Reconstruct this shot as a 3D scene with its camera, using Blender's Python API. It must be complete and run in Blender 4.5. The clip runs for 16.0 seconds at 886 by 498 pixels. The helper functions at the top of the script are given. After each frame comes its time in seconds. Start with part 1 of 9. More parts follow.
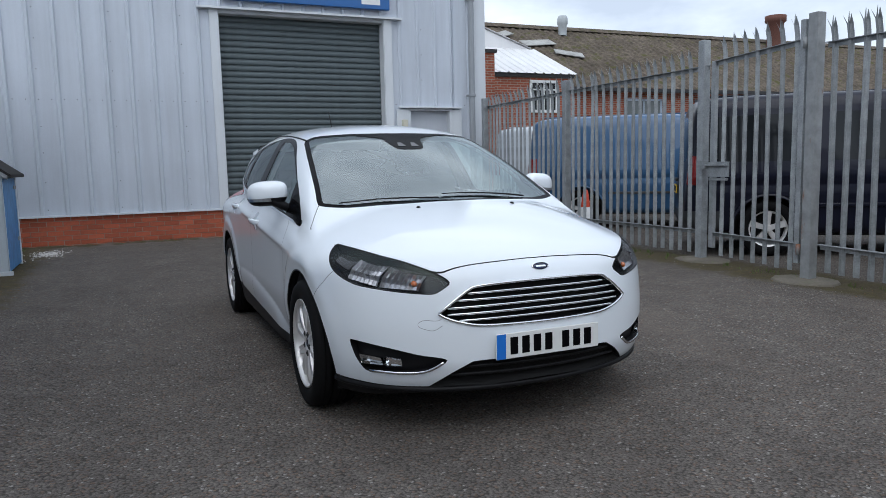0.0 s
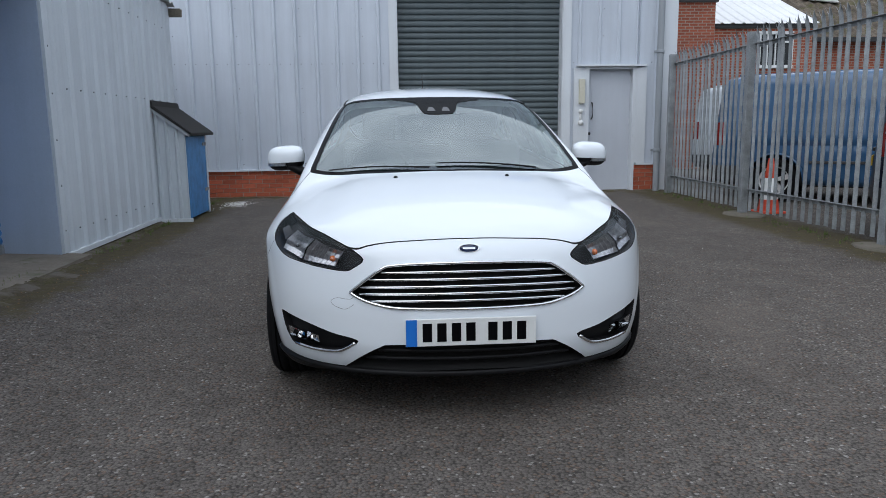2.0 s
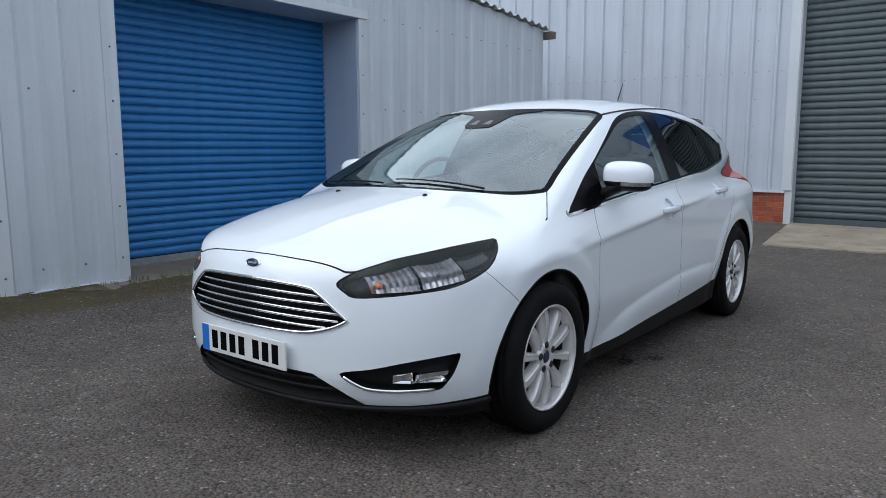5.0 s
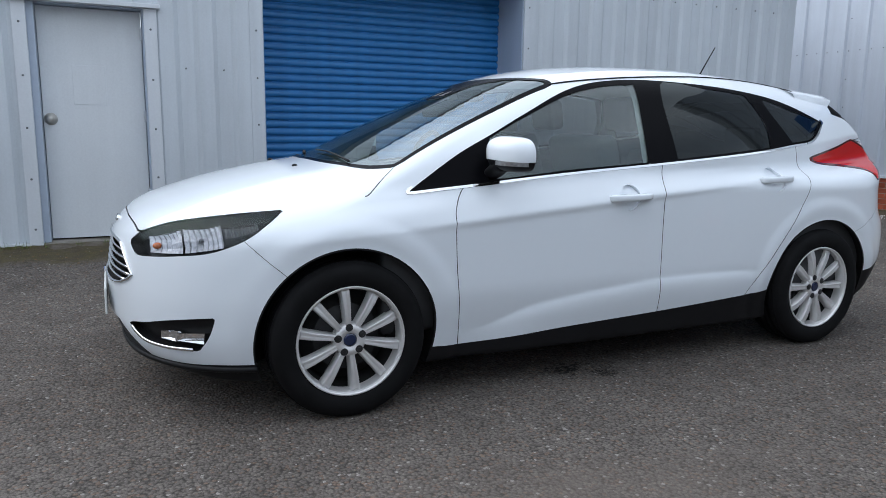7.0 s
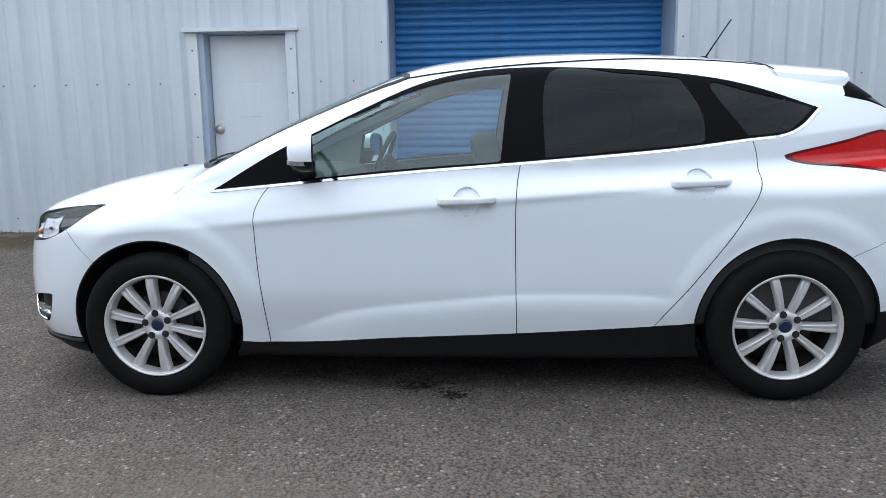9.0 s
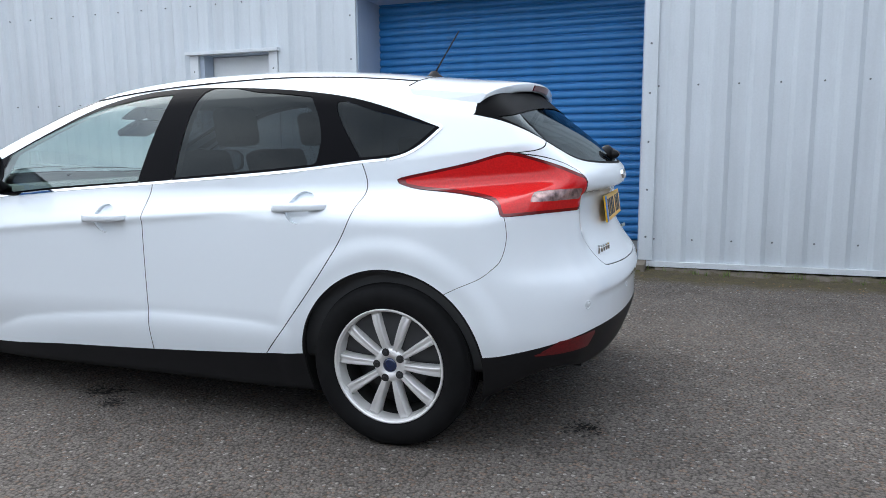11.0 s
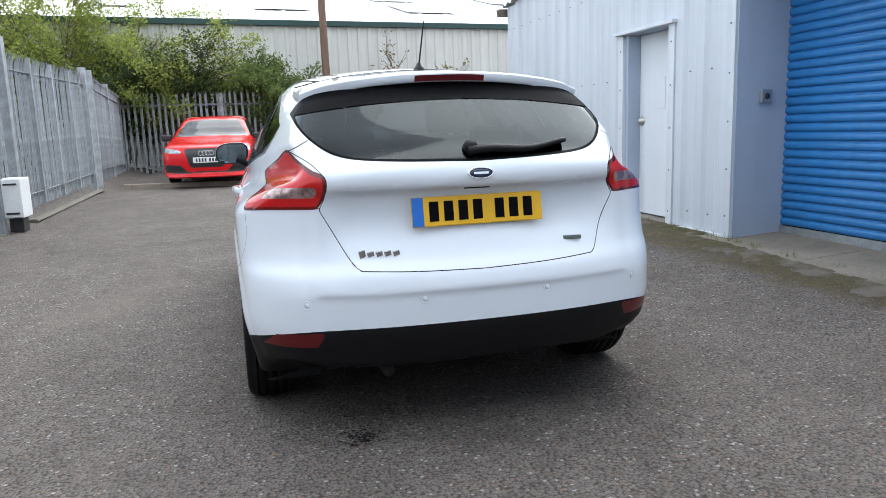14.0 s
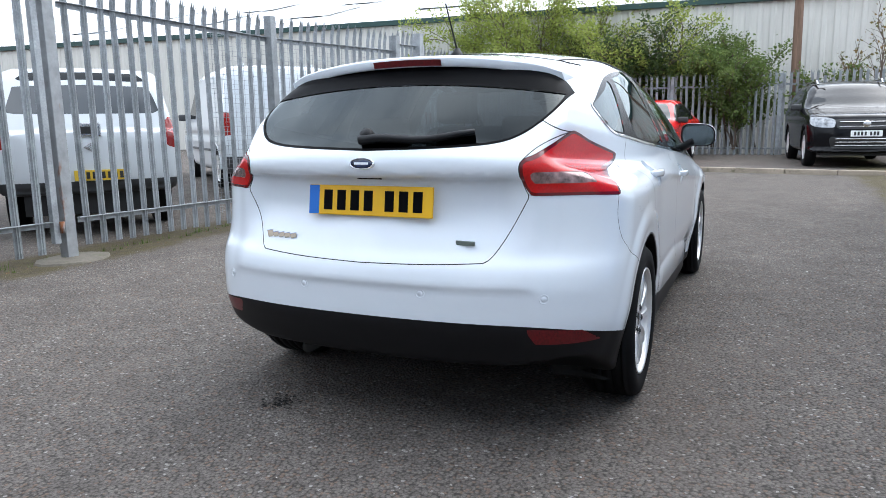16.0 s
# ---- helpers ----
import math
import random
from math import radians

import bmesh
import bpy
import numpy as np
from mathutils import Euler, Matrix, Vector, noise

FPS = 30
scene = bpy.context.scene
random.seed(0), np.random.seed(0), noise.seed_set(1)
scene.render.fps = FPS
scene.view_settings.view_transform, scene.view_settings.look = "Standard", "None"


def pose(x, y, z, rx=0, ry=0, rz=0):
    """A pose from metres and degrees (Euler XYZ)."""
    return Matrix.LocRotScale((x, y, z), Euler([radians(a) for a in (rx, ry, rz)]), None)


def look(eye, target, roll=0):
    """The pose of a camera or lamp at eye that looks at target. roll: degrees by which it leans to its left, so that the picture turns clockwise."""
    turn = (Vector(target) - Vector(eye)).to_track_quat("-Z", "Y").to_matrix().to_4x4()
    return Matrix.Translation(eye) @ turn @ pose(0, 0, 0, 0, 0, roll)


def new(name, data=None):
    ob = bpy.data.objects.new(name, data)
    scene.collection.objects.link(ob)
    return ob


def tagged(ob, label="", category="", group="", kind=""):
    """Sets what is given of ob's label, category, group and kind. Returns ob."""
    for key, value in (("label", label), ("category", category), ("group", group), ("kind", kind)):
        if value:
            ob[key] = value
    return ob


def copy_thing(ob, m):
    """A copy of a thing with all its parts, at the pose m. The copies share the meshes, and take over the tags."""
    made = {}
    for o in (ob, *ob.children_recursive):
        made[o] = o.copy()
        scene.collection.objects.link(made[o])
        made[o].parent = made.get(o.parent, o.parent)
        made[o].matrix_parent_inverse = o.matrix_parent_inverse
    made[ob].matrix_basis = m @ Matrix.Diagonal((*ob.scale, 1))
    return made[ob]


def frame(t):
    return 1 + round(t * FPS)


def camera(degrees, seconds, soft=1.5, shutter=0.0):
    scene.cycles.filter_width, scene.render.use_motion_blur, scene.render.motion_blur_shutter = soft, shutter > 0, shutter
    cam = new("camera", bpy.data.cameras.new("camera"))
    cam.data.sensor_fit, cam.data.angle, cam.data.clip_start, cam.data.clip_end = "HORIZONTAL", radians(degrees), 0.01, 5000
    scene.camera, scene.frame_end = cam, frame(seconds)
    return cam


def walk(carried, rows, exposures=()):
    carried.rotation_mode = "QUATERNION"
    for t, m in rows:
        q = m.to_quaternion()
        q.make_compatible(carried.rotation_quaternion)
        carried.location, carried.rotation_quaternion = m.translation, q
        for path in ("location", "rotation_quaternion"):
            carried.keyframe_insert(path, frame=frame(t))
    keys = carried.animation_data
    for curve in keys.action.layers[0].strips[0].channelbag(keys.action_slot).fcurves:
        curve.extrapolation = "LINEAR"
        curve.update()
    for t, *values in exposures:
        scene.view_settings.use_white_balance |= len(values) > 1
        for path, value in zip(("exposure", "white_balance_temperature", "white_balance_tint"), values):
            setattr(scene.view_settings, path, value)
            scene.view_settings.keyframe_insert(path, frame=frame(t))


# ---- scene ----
cam = camera(63.5, 16.0, 0.8)
PATH = [
    (0, (-1.572, -4.849, 1.187), (-0.802, -3.018, 0.953), -1.3),
    (0.5, (-1.376, -4.875, 1.198), (-0.672, -3.019, 0.952), -1.0),
    (1, (-1.017, -4.836, 1.194), (-0.510, -2.921, 0.914), 1.1),
    (1.5, (-0.643, -4.886, 1.194), (-0.310, -2.941, 0.87), -0.3),
    (2, (-0.240, -4.926, 1.206), (-0.120, -2.957, 0.873), -0.7),
    (2.5, (0.193, -4.857, 1.214), (0.065, -2.890, 0.875), -1.4),
    (3, (0.664, -4.810, 1.226), (0.259, -2.879, 0.9), -0.8),
    (3.5, (1.128, -4.662, 1.209), (0.502, -2.787, 0.908), -1.4),
    (3.7, (1.308, -4.585, 1.205), (0.591, -2.742, 0.907), -1.8),
    (5.8, (2.880, -3.222, 1.168), (1.408, -1.903, 0.857), -0.8),
    (6, (2.999, -3.048, 1.192), (1.474, -1.795, 0.868), -1.6),
    (6.5, (3.305, -2.572, 1.181), (1.624, -1.542, 0.847), -0.3),
    (7, (3.531, -2.084, 1.159), (1.728, -1.287, 0.818), 0.8),
    (7.5, (3.708, -1.543, 1.156), (1.827, -0.961, 0.805), -0.6),
    (8, (3.792, -0.955, 1.14), (1.860, -0.567, 0.797), -1.1),
    (8.5, (3.804, -0.411, 1.142), (1.836, -0.301, 0.807), -1.4),
    (9, (3.790, 0.137, 1.129), (1.822, -0.003, 0.802), -0.7),
    (9.5, (3.675, 0.709, 1.144), (1.713, 0.479, 0.828), -0.8),
    (10, (3.548, 1.287, 1.148), (1.608, 0.882, 0.875), -0.4),
    (10.2, (3.484, 1.508, 1.124), (1.550, 1.073, 0.859), 0.0),
    (12.3, (2.516, 3.814, 1.186), (1.083, 2.463, 0.841), -1.8),
    (12.5, (2.342, 3.970, 1.162), (1.000, 2.528, 0.815), -1.2),
    (13, (1.891, 4.292, 1.168), (0.827, 2.639, 0.802), -1.3),
    (13.5, (1.356, 4.532, 1.182), (0.612, 2.710, 0.826), -0.4),
    (14, (0.785, 4.629, 1.182), (0.288, 2.722, 0.844), -1.9),
    (14.5, (0.217, 4.684, 1.192), (0.084, 2.716, 0.86), -0.8),
    (15, (-0.334, 4.644, 1.186), (-0.170, 2.677, 0.861), -0.8),
    (15.5, (-0.879, 4.564, 1.183), (-0.374, 2.658, 0.853), 0.5),
    (16, (-1.394, 4.296, 1.147), (-0.552, 2.515, 0.799), -0.9),
]
EXPOSURES = [(0, 0.40, 5950, 9), (3.7, 0.46, 5950, 9), (5.8, 0.56, 5900, 9), (7, 0.74, 5950, 9), (8.5, 1.05, 6000, 9), (10.2, 1.3, 6100, 9), (12.3, 1.42, 6150, 9), (13.5, 1.52, 6150, 9), (14.5, 1.6, 6100, 9), (16, 1.62, 6000, 9)]
walk(cam, [(t, look(eye, target, roll)) for t, eye, target, roll in PATH], EXPOSURES)

# ---- light ----
SUN_DIR = Vector((-0.35, -0.55, 0.76)).normalized()      # towards the sun, behind thin cloud
world = bpy.data.worlds.new("sky")
scene.world = world
world.use_nodes = True
wn, wl = world.node_tree.nodes, world.node_tree.links
wn.clear()
w_out = wn.new("ShaderNodeOutputWorld")
w_bg = wn.new("ShaderNodeBackground")
w_sky = wn.new("ShaderNodeTexSky")
w_sky.sky_type, w_sky.sun_disc = "NISHITA", False
w_sky.sun_elevation = math.asin(SUN_DIR.z)
w_sky.sun_rotation = math.atan2(SUN_DIR.x, SUN_DIR.y)
w_sky.dust_density, w_sky.air_density = 3.0, 1.0
w_co = wn.new("ShaderNodeTexCoord")
w_map = wn.new("ShaderNodeMapping")
w_map.inputs["Scale"].default_value = (1.0, 1.0, 2.6)
w_noise = wn.new("ShaderNodeTexNoise")
w_noise.inputs["Scale"].default_value = 2.3
w_noise.inputs["Detail"].default_value = 7
w_noise.inputs["Roughness"].default_value = 0.55
w_ramp = wn.new("ShaderNodeValToRGB")
w_ramp.color_ramp.elements[0].position, w_ramp.color_ramp.elements[0].color = 0.36, (5.2, 5.6, 6.2, 1)
w_ramp.color_ramp.elements[1].position, w_ramp.color_ramp.elements[1].color = 0.66, (10.5, 10.7, 11.0, 1)
w_mix = wn.new("ShaderNodeMix")
w_mix.data_type = "RGBA"
w_mix.inputs[0].default_value = 0.86                      # cloud cover
wl.new(w_co.outputs["Generated"], w_map.inputs["Vector"])
wl.new(w_map.outputs[0], w_noise.inputs["Vector"])
wl.new(w_noise.outputs[0], w_ramp.inputs[0])
wl.new(w_sky.outputs[0], w_mix.inputs[6])
wl.new(w_ramp.outputs[0], w_mix.inputs[7])
wl.new(w_mix.outputs[2], w_bg.inputs[0])
wl.new(w_bg.outputs[0], w_out.inputs[0])
w_bg.inputs[1].default_value = 0.109
sun = new("sun", bpy.data.lights.new("sun", "SUN"))
sun.data.energy, sun.data.angle, sun.data.color = 0.6, radians(60), (1.0, 0.96, 0.90)
sun.matrix_world = look((0, 0, 20), Vector((0, 0, 20)) - SUN_DIR)
scene.view_settings.exposure = 0.0

# ---- materials ----


class Mat:
    """A node material with a Principled shader; steps add colour variation, relief and wear."""

    def __init__(self, name, colour, rough=0.6, metal=0.0, coat=0.0, spec=0.5):
        self.m = bpy.data.materials.new(name)
        self.m.use_nodes = True
        self.n, self.l = self.m.node_tree.nodes, self.m.node_tree.links
        self.p = self.n["Principled BSDF"]
        self.p.inputs["Base Color"].default_value = (*colour, 1)
        self.p.inputs["Roughness"].default_value = rough
        self.p.inputs["Metallic"].default_value = metal
        self.p.inputs["Coat Weight"].default_value = coat
        self.p.inputs["Coat Roughness"].default_value = 0.03
        self.p.inputs["Specular IOR Level"].default_value = spec
        self.col, self.hgt = None, None
        self.base = (*colour, 1)
        co = self.n.new("ShaderNodeTexCoord")
        self.pos = co.outputs["Object"]

    def noise(self, scale, detail=4.0, rough=0.6, stretch=None, kind="ShaderNodeTexNoise"):
        tex = self.n.new(kind)
        if kind == "ShaderNodeTexNoise":
            tex.inputs["Detail"].default_value, tex.inputs["Roughness"].default_value = detail, rough
        tex.inputs["Scale"].default_value = scale
        src = self.pos
        if stretch:
            mp = self.n.new("ShaderNodeMapping")
            mp.inputs["Scale"].default_value = stretch
            self.l.new(src, mp.inputs[0])
            src = mp.outputs[0]
        self.l.new(src, tex.inputs["Vector"])
        return tex.outputs[0]

    def ramp(self, fac, lo, hi, a=(0, 0, 0), b=(1, 1, 1)):
        r = self.n.new("ShaderNodeValToRGB")
        r.color_ramp.elements[0].position, r.color_ramp.elements[1].position = lo, hi
        r.color_ramp.elements[0].color, r.color_ramp.elements[1].color = (*a, 1), (*b, 1)
        self.l.new(fac, r.inputs[0])
        return r.outputs[0]

    def blend(self, fac, colour, mode="MIX"):
        """Lay a colour over the base where fac is high."""
        mix = self.n.new("ShaderNodeMix")
        mix.data_type, mix.blend_type = "RGBA", mode
        if isinstance(fac, float):
            mix.inputs[0].default_value = fac
        else:
            self.l.new(fac, mix.inputs[0])
        if self.col is None:
            mix.inputs[6].default_value = self.base
        else:
            self.l.new(self.col, mix.inputs[6])
        if isinstance(colour, tuple):
            mix.inputs[7].default_value = (*colour, 1)
        else:
            self.l.new(colour, mix.inputs[7])
        self.col = mix.outputs[2]
        self.l.new(self.col, self.p.inputs["Base Color"])
        return self

    def mottle(self, scale, amount, detail=4.0, stretch=None):
        """Light and dark variation about the base colour."""
        r = self.ramp(self.noise(scale, detail, 0.6, stretch), 0.3, 0.7, (1 - amount,) * 3, (1 + amount,) * 3)
        return self.blend(1.0, r, "MULTIPLY")

    def bump(self, fac, strength, dist):
        b = self.n.new("ShaderNodeBump")
        b.inputs["Strength"].default_value, b.inputs["Distance"].default_value = strength, dist
        self.l.new(fac, b.inputs["Height"])
        if self.hgt is not None:
            self.l.new(self.hgt, b.inputs["Normal"])
        self.hgt = b.outputs[0]
        self.l.new(self.hgt, self.p.inputs["Normal"])
        return self

    def gloss(self, fac, lo, hi):
        r = self.ramp(fac, 0.3, 0.7, (lo,) * 3, (hi,) * 3)
        self.l.new(r, self.p.inputs["Roughness"])
        return self

    def vary(self, amount):
        """Each object its own shade."""
        info = self.n.new("ShaderNodeObjectInfo")
        r = self.ramp(info.outputs["Random"], 0.0, 1.0, (1 - amount,) * 3, (1 + amount,) * 3)
        return self.blend(1.0, r, "MULTIPLY")


def thin_glass(name, tint, face=0.08, edge=0.8, rough=0.0):
    """A pane: clear tinted body, mirror-like towards grazing view."""
    m = bpy.data.materials.new(name)
    m.use_nodes = True
    n, l = m.node_tree.nodes, m.node_tree.links
    n.clear()
    out, mix = n.new("ShaderNodeOutputMaterial"), n.new("ShaderNodeMixShader")
    tr, gl, lw = n.new("ShaderNodeBsdfTransparent"), n.new("ShaderNodeBsdfGlossy"), n.new("ShaderNodeLayerWeight")
    lw.inputs[0].default_value = 0.5
    pw, sc = n.new("ShaderNodeMath"), n.new("ShaderNodeMath")
    pw.operation, sc.operation = "POWER", "MULTIPLY_ADD"
    pw.inputs[1].default_value = 3.2
    sc.inputs[1].default_value, sc.inputs[2].default_value = edge, face
    tr.inputs[0].default_value = (*tint, 1)
    gl.inputs["Roughness"].default_value = rough
    gl.inputs["Color"].default_value = (0.88, 0.96, 0.97, 1)
    l.new(lw.outputs["Facing"], pw.inputs[0])
    l.new(pw.outputs[0], sc.inputs[0])
    l.new(sc.outputs[0], mix.inputs[0])
    l.new(tr.outputs[0], mix.inputs[1])
    l.new(gl.outputs[0], mix.inputs[2])
    l.new(mix.outputs[0], out.inputs[0])
    return m


def make_asphalt():
    """Worn asphalt: dark binder, pale and dark aggregate, broad dusty patches."""
    a = Mat("asphalt", (0.110, 0.098, 0.087), 0.92, spec=0.2)
    fine = a.noise(170, 4, 0.8)

    def stones(scale):
        """Cells of aggregate: a random tone for each stone, and the distance to its middle."""
        tex = a.n.new("ShaderNodeTexVoronoi")
        tex.inputs["Scale"].default_value = scale
        bend = a.n.new("ShaderNodeVectorMath")
        bend.operation = "MULTIPLY_ADD"
        wob = a.n.new("ShaderNodeTexNoise")
        wob.inputs["Scale"].default_value = scale * 0.8
        a.l.new(a.pos, wob.inputs["Vector"])
        a.l.new(wob.outputs["Color"], bend.inputs[0])
        bend.inputs[1].default_value = (0.9 / scale,) * 3
        a.l.new(a.pos, bend.inputs[2])
        a.l.new(bend.outputs[0], tex.inputs["Vector"])
        sep = a.n.new("ShaderNodeSeparateColor")
        a.l.new(tex.outputs["Color"], sep.inputs[0])
        return sep.outputs[0], sep.outputs[1], tex.outputs["Distance"]
    tone, hue, gap = stones(78)
    a.blend(a.ramp(tone, 0.0, 1.0), (0.172, 0.153, 0.136))
    a.blend(a.ramp(hue, 0.86, 0.88), (0.165, 0.122, 0.095))
    a.blend(a.ramp(tone, 0.975, 0.98), (0.30, 0.28, 0.26))
    a.blend(a.ramp(gap, 0.42, 0.80, (0, 0, 0), (0.85, 0.85, 0.85)), (0.034, 0.030, 0.027))
    a.blend(a.ramp(fine, 0.56, 0.36, (0, 0, 0), (0.55, 0.55, 0.55)), (0.048, 0.042, 0.037))
    a.blend(a.ramp(a.noise(30, 3, 0.6), 0.75, 0.77), (0.40, 0.38, 0.36))
    a.mottle(0.5, 0.12, 6)
    a.mottle(2.6, 0.15, 6)
    a.mottle(14, 0.16, 4)
    a.blend(a.ramp(a.noise(0.8, 6, 0.62, (1, 0.45, 1)), 0.56, 0.92), (0.165, 0.138, 0.117))
    # moss and silt grown into the asphalt along the side wall and along the fence
    for normal, offset, half in (((0.99983, 0.01833, 0), 3.36 - 0.20, 0.46), ((1.0, 0.02, 0), -4.36, 0.42)):
        dot, shift, size, edge = (a.n.new(k) for k in ("ShaderNodeVectorMath", "ShaderNodeMath", "ShaderNodeMath", "ShaderNodeMath"))
        dot.operation, shift.operation, size.operation, edge.operation = "DOT_PRODUCT", "ADD", "ABSOLUTE", "MULTIPLY_ADD"
        dot.inputs[1].default_value = normal
        a.l.new(a.pos, dot.inputs[0])
        a.l.new(dot.outputs["Value"], shift.inputs[0])
        shift.inputs[1].default_value = offset
        a.l.new(shift.outputs[0], size.inputs[0])
        a.l.new(size.outputs[0], edge.inputs[0])
        edge.inputs[1].default_value = -0.5 / half
        a.l.new(a.noise(2.6, 8, 0.72), edge.inputs[2])
        reach = a.n.new("ShaderNodeMath")
        reach.operation = "ADD"
        a.l.new(edge.outputs[0], reach.inputs[0])
        reach.inputs[1].default_value = 0.5
        a.blend(a.ramp(reach.outputs[0], 0.42, 0.66, (0, 0, 0), (0.85, 0.85, 0.85)), a.ramp(a.noise(9, 6, 0.7), 0.40, 0.62, (0.060, 0.047, 0.027), (0.080, 0.069, 0.026)))
    a.bump(fine, 0.35, 0.004).bump(a.ramp(gap, 0.1, 0.8, (1, 1, 1), (0, 0, 0)), 0.7, 0.006).bump(a.noise(45, 3, 0.6), 0.25, 0.006)
    return a


asphalt = make_asphalt()


def make_concrete(name, colour):
    c = Mat(name, colour, 0.9, spec=0.2)
    c.mottle(2.2, 0.22, 6).mottle(38, 0.10, 3)
    c.blend(c.ramp(c.noise(5, 6, 0.7), 0.56, 0.72), (0.12, 0.12, 0.075))
    c.bump(c.noise(90, 4), 0.3, 0.004)
    return c.m


def make_paint(name, colour, rough=0.45, streak=0.07):
    """Coated steel sheet, slightly streaked by rain."""
    c = Mat(name, colour, rough, spec=0.4)
    c.mottle(0.8, 0.05, 4).mottle(7, streak, 4, (1, 1, 0.06)).mottle(60, 0.025, 2)
    c.bump(c.noise(1.6, 2), 0.12, 0.02)
    return c.m


def make_galv():
    c = Mat("galvanised_steel", (0.275, 0.292, 0.302), 0.55, 0.30)
    c.mottle(9, 0.26, 5).mottle(60, 0.12, 2).vary(0.16)
    c.blend(c.ramp(c.noise(2.3, 5, 0.6), 0.60, 0.78), (0.19, 0.195, 0.195))
    c.gloss(c.noise(18, 3), 0.42, 0.7)
    return c.m


def make_rusty():
    c = Mat("rusted_steel", (0.28, 0.29, 0.295), 0.7, 0.3)
    c.mottle(9, 0.2, 4)
    c.blend(c.ramp(c.noise(5, 5, 0.7, (1, 1, 0.3)), 0.56, 0.66), (0.22, 0.085, 0.035))
    return c.m


def make_brick(name, colour):
    c = Mat(name, colour, 0.85, spec=0.2)
    c.vary(0.22)
    c.mottle(30, 0.16, 5).mottle(6, 0.10, 4)
    c.bump(c.noise(120, 4), 0.35, 0.003)
    return c.m


def plain(name, colour, rough=0.5, metal=0.0, coat=0.0, mott=0.06, scale=25):
    c = Mat(name, colour, rough, metal, coat)
    if mott:
        c.mottle(scale, mott, 4)
    return c.m


clad_pale = make_paint("pale_grey_cladding", (0.53, 0.57, 0.605), 0.42)
clad_cool = make_paint("cool_grey_cladding", (0.50, 0.54, 0.60), 0.42)
trim_pale = make_paint("pale_flashing", (0.60, 0.63, 0.66), 0.4, 0.04)
reveal_grey = make_paint("blue_grey_reveal", (0.38, 0.44, 0.53), 0.45, 0.04)
door_paint = make_paint("grey_door_paint", (0.68, 0.71, 0.73), 0.45, 0.03)
door_cool = make_paint("cool_door_paint", (0.50, 0.53, 0.58), 0.45, 0.03)
shutter_grey = make_paint("slate_shutter", (0.090, 0.112, 0.120), 0.4, 0.08)
shutter_blue = make_paint("blue_shutter", (0.028, 0.165, 0.41), 0.36, 0.10)
pipe_grey = make_paint("grey_pipe", (0.27, 0.29, 0.31), 0.5)
sign_blue = plain("sign_blue", (0.02, 0.11, 0.33), 0.35)
concrete = make_concrete("concrete", (0.25, 0.23, 0.20))
concrete_sill = make_concrete("sill_concrete", (0.195, 0.170, 0.138))
concrete_pale = make_concrete("pale_concrete", (0.30, 0.255, 0.200))
galv = make_galv()
rusty = make_rusty()
brick_red = make_brick("red_brick", (0.40, 0.105, 0.055))
mortar = plain("mortar", (0.36, 0.29, 0.24), 0.95)
bolt_grey = plain("bolt_head", (0.16, 0.17, 0.18), 0.5, 0.6)
felt_black = plain("roofing_felt", (0.022, 0.020, 0.019), 0.95, mott=0.3)
blue_old = plain("weathered_blue_paint", (0.06, 0.20, 0.42), 0.55, mott=0.25, scale=9)
moss = plain("moss", (0.085, 0.088, 0.03), 1.0, mott=0.4, scale=30)
white_plastic = plain("white_plastic", (0.72, 0.73, 0.72), 0.4)
black_plastic = plain("black_plastic", (0.018, 0.018, 0.019), 0.55, mott=0.1)
steel = plain("steel", (0.5, 0.5, 0.5), 0.3, 1.0)

# ---- mesh helpers ----


def part(name, bm, material, parent=None, label="", smooth=False):
    """Links a bmesh as one mesh object, under a thing or a part."""
    me = bpy.data.meshes.new(name)
    bm.to_mesh(me)
    bm.free()
    if smooth:
        me.polygons.foreach_set("use_smooth", [True] * len(me.polygons))
    for mm in (material if isinstance(material, (list, tuple)) else [material]):
        me.materials.append(mm)
    ob = new(name, me)
    if parent is not None:
        ob.parent = parent
    if label:
        ob["label"] = label
    return ob


def pymesh(name, verts, faces, material, parent=None, label="", smooth=False, normals=None):
    me = bpy.data.meshes.new(name)
    me.from_pydata([tuple(map(float, v)) for v in verts], [], faces)
    if smooth:
        me.polygons.foreach_set("use_smooth", [True] * len(me.polygons))
    if normals is not None:
        me.normals_split_custom_set_from_vertices([tuple(map(float, v)) for v in normals])
    me.materials.append(material)
    ob = new(name, me)
    if parent is not None:
        ob.parent = parent
    if label:
        ob["label"] = label
    return ob


def box(bm, x0, x1, y0, y1, z0, z1, bevel=0.0, m=None):
    """Adds a box between two corners, its edges rounded."""
    mat = Matrix.Translation(((x0 + x1) / 2, (y0 + y1) / 2, (z0 + z1) / 2)) @ Matrix.Diagonal((abs(x1 - x0), abs(y1 - y0), abs(z1 - z0), 1))
    made = bmesh.ops.create_cube(bm, size=1.0, matrix=(m @ mat) if m is not None else mat)
    if bevel:
        edges = {e for v in made["verts"] for e in v.link_edges}
        bmesh.ops.bevel(bm, geom=list(edges), offset=bevel, segments=2, affect="EDGES", profile=0.5)
    return bm


def boxes(*specs, bevel=0.0):
    bm = bmesh.new()
    for s in specs:
        box(bm, *s, bevel=bevel)
    return bm


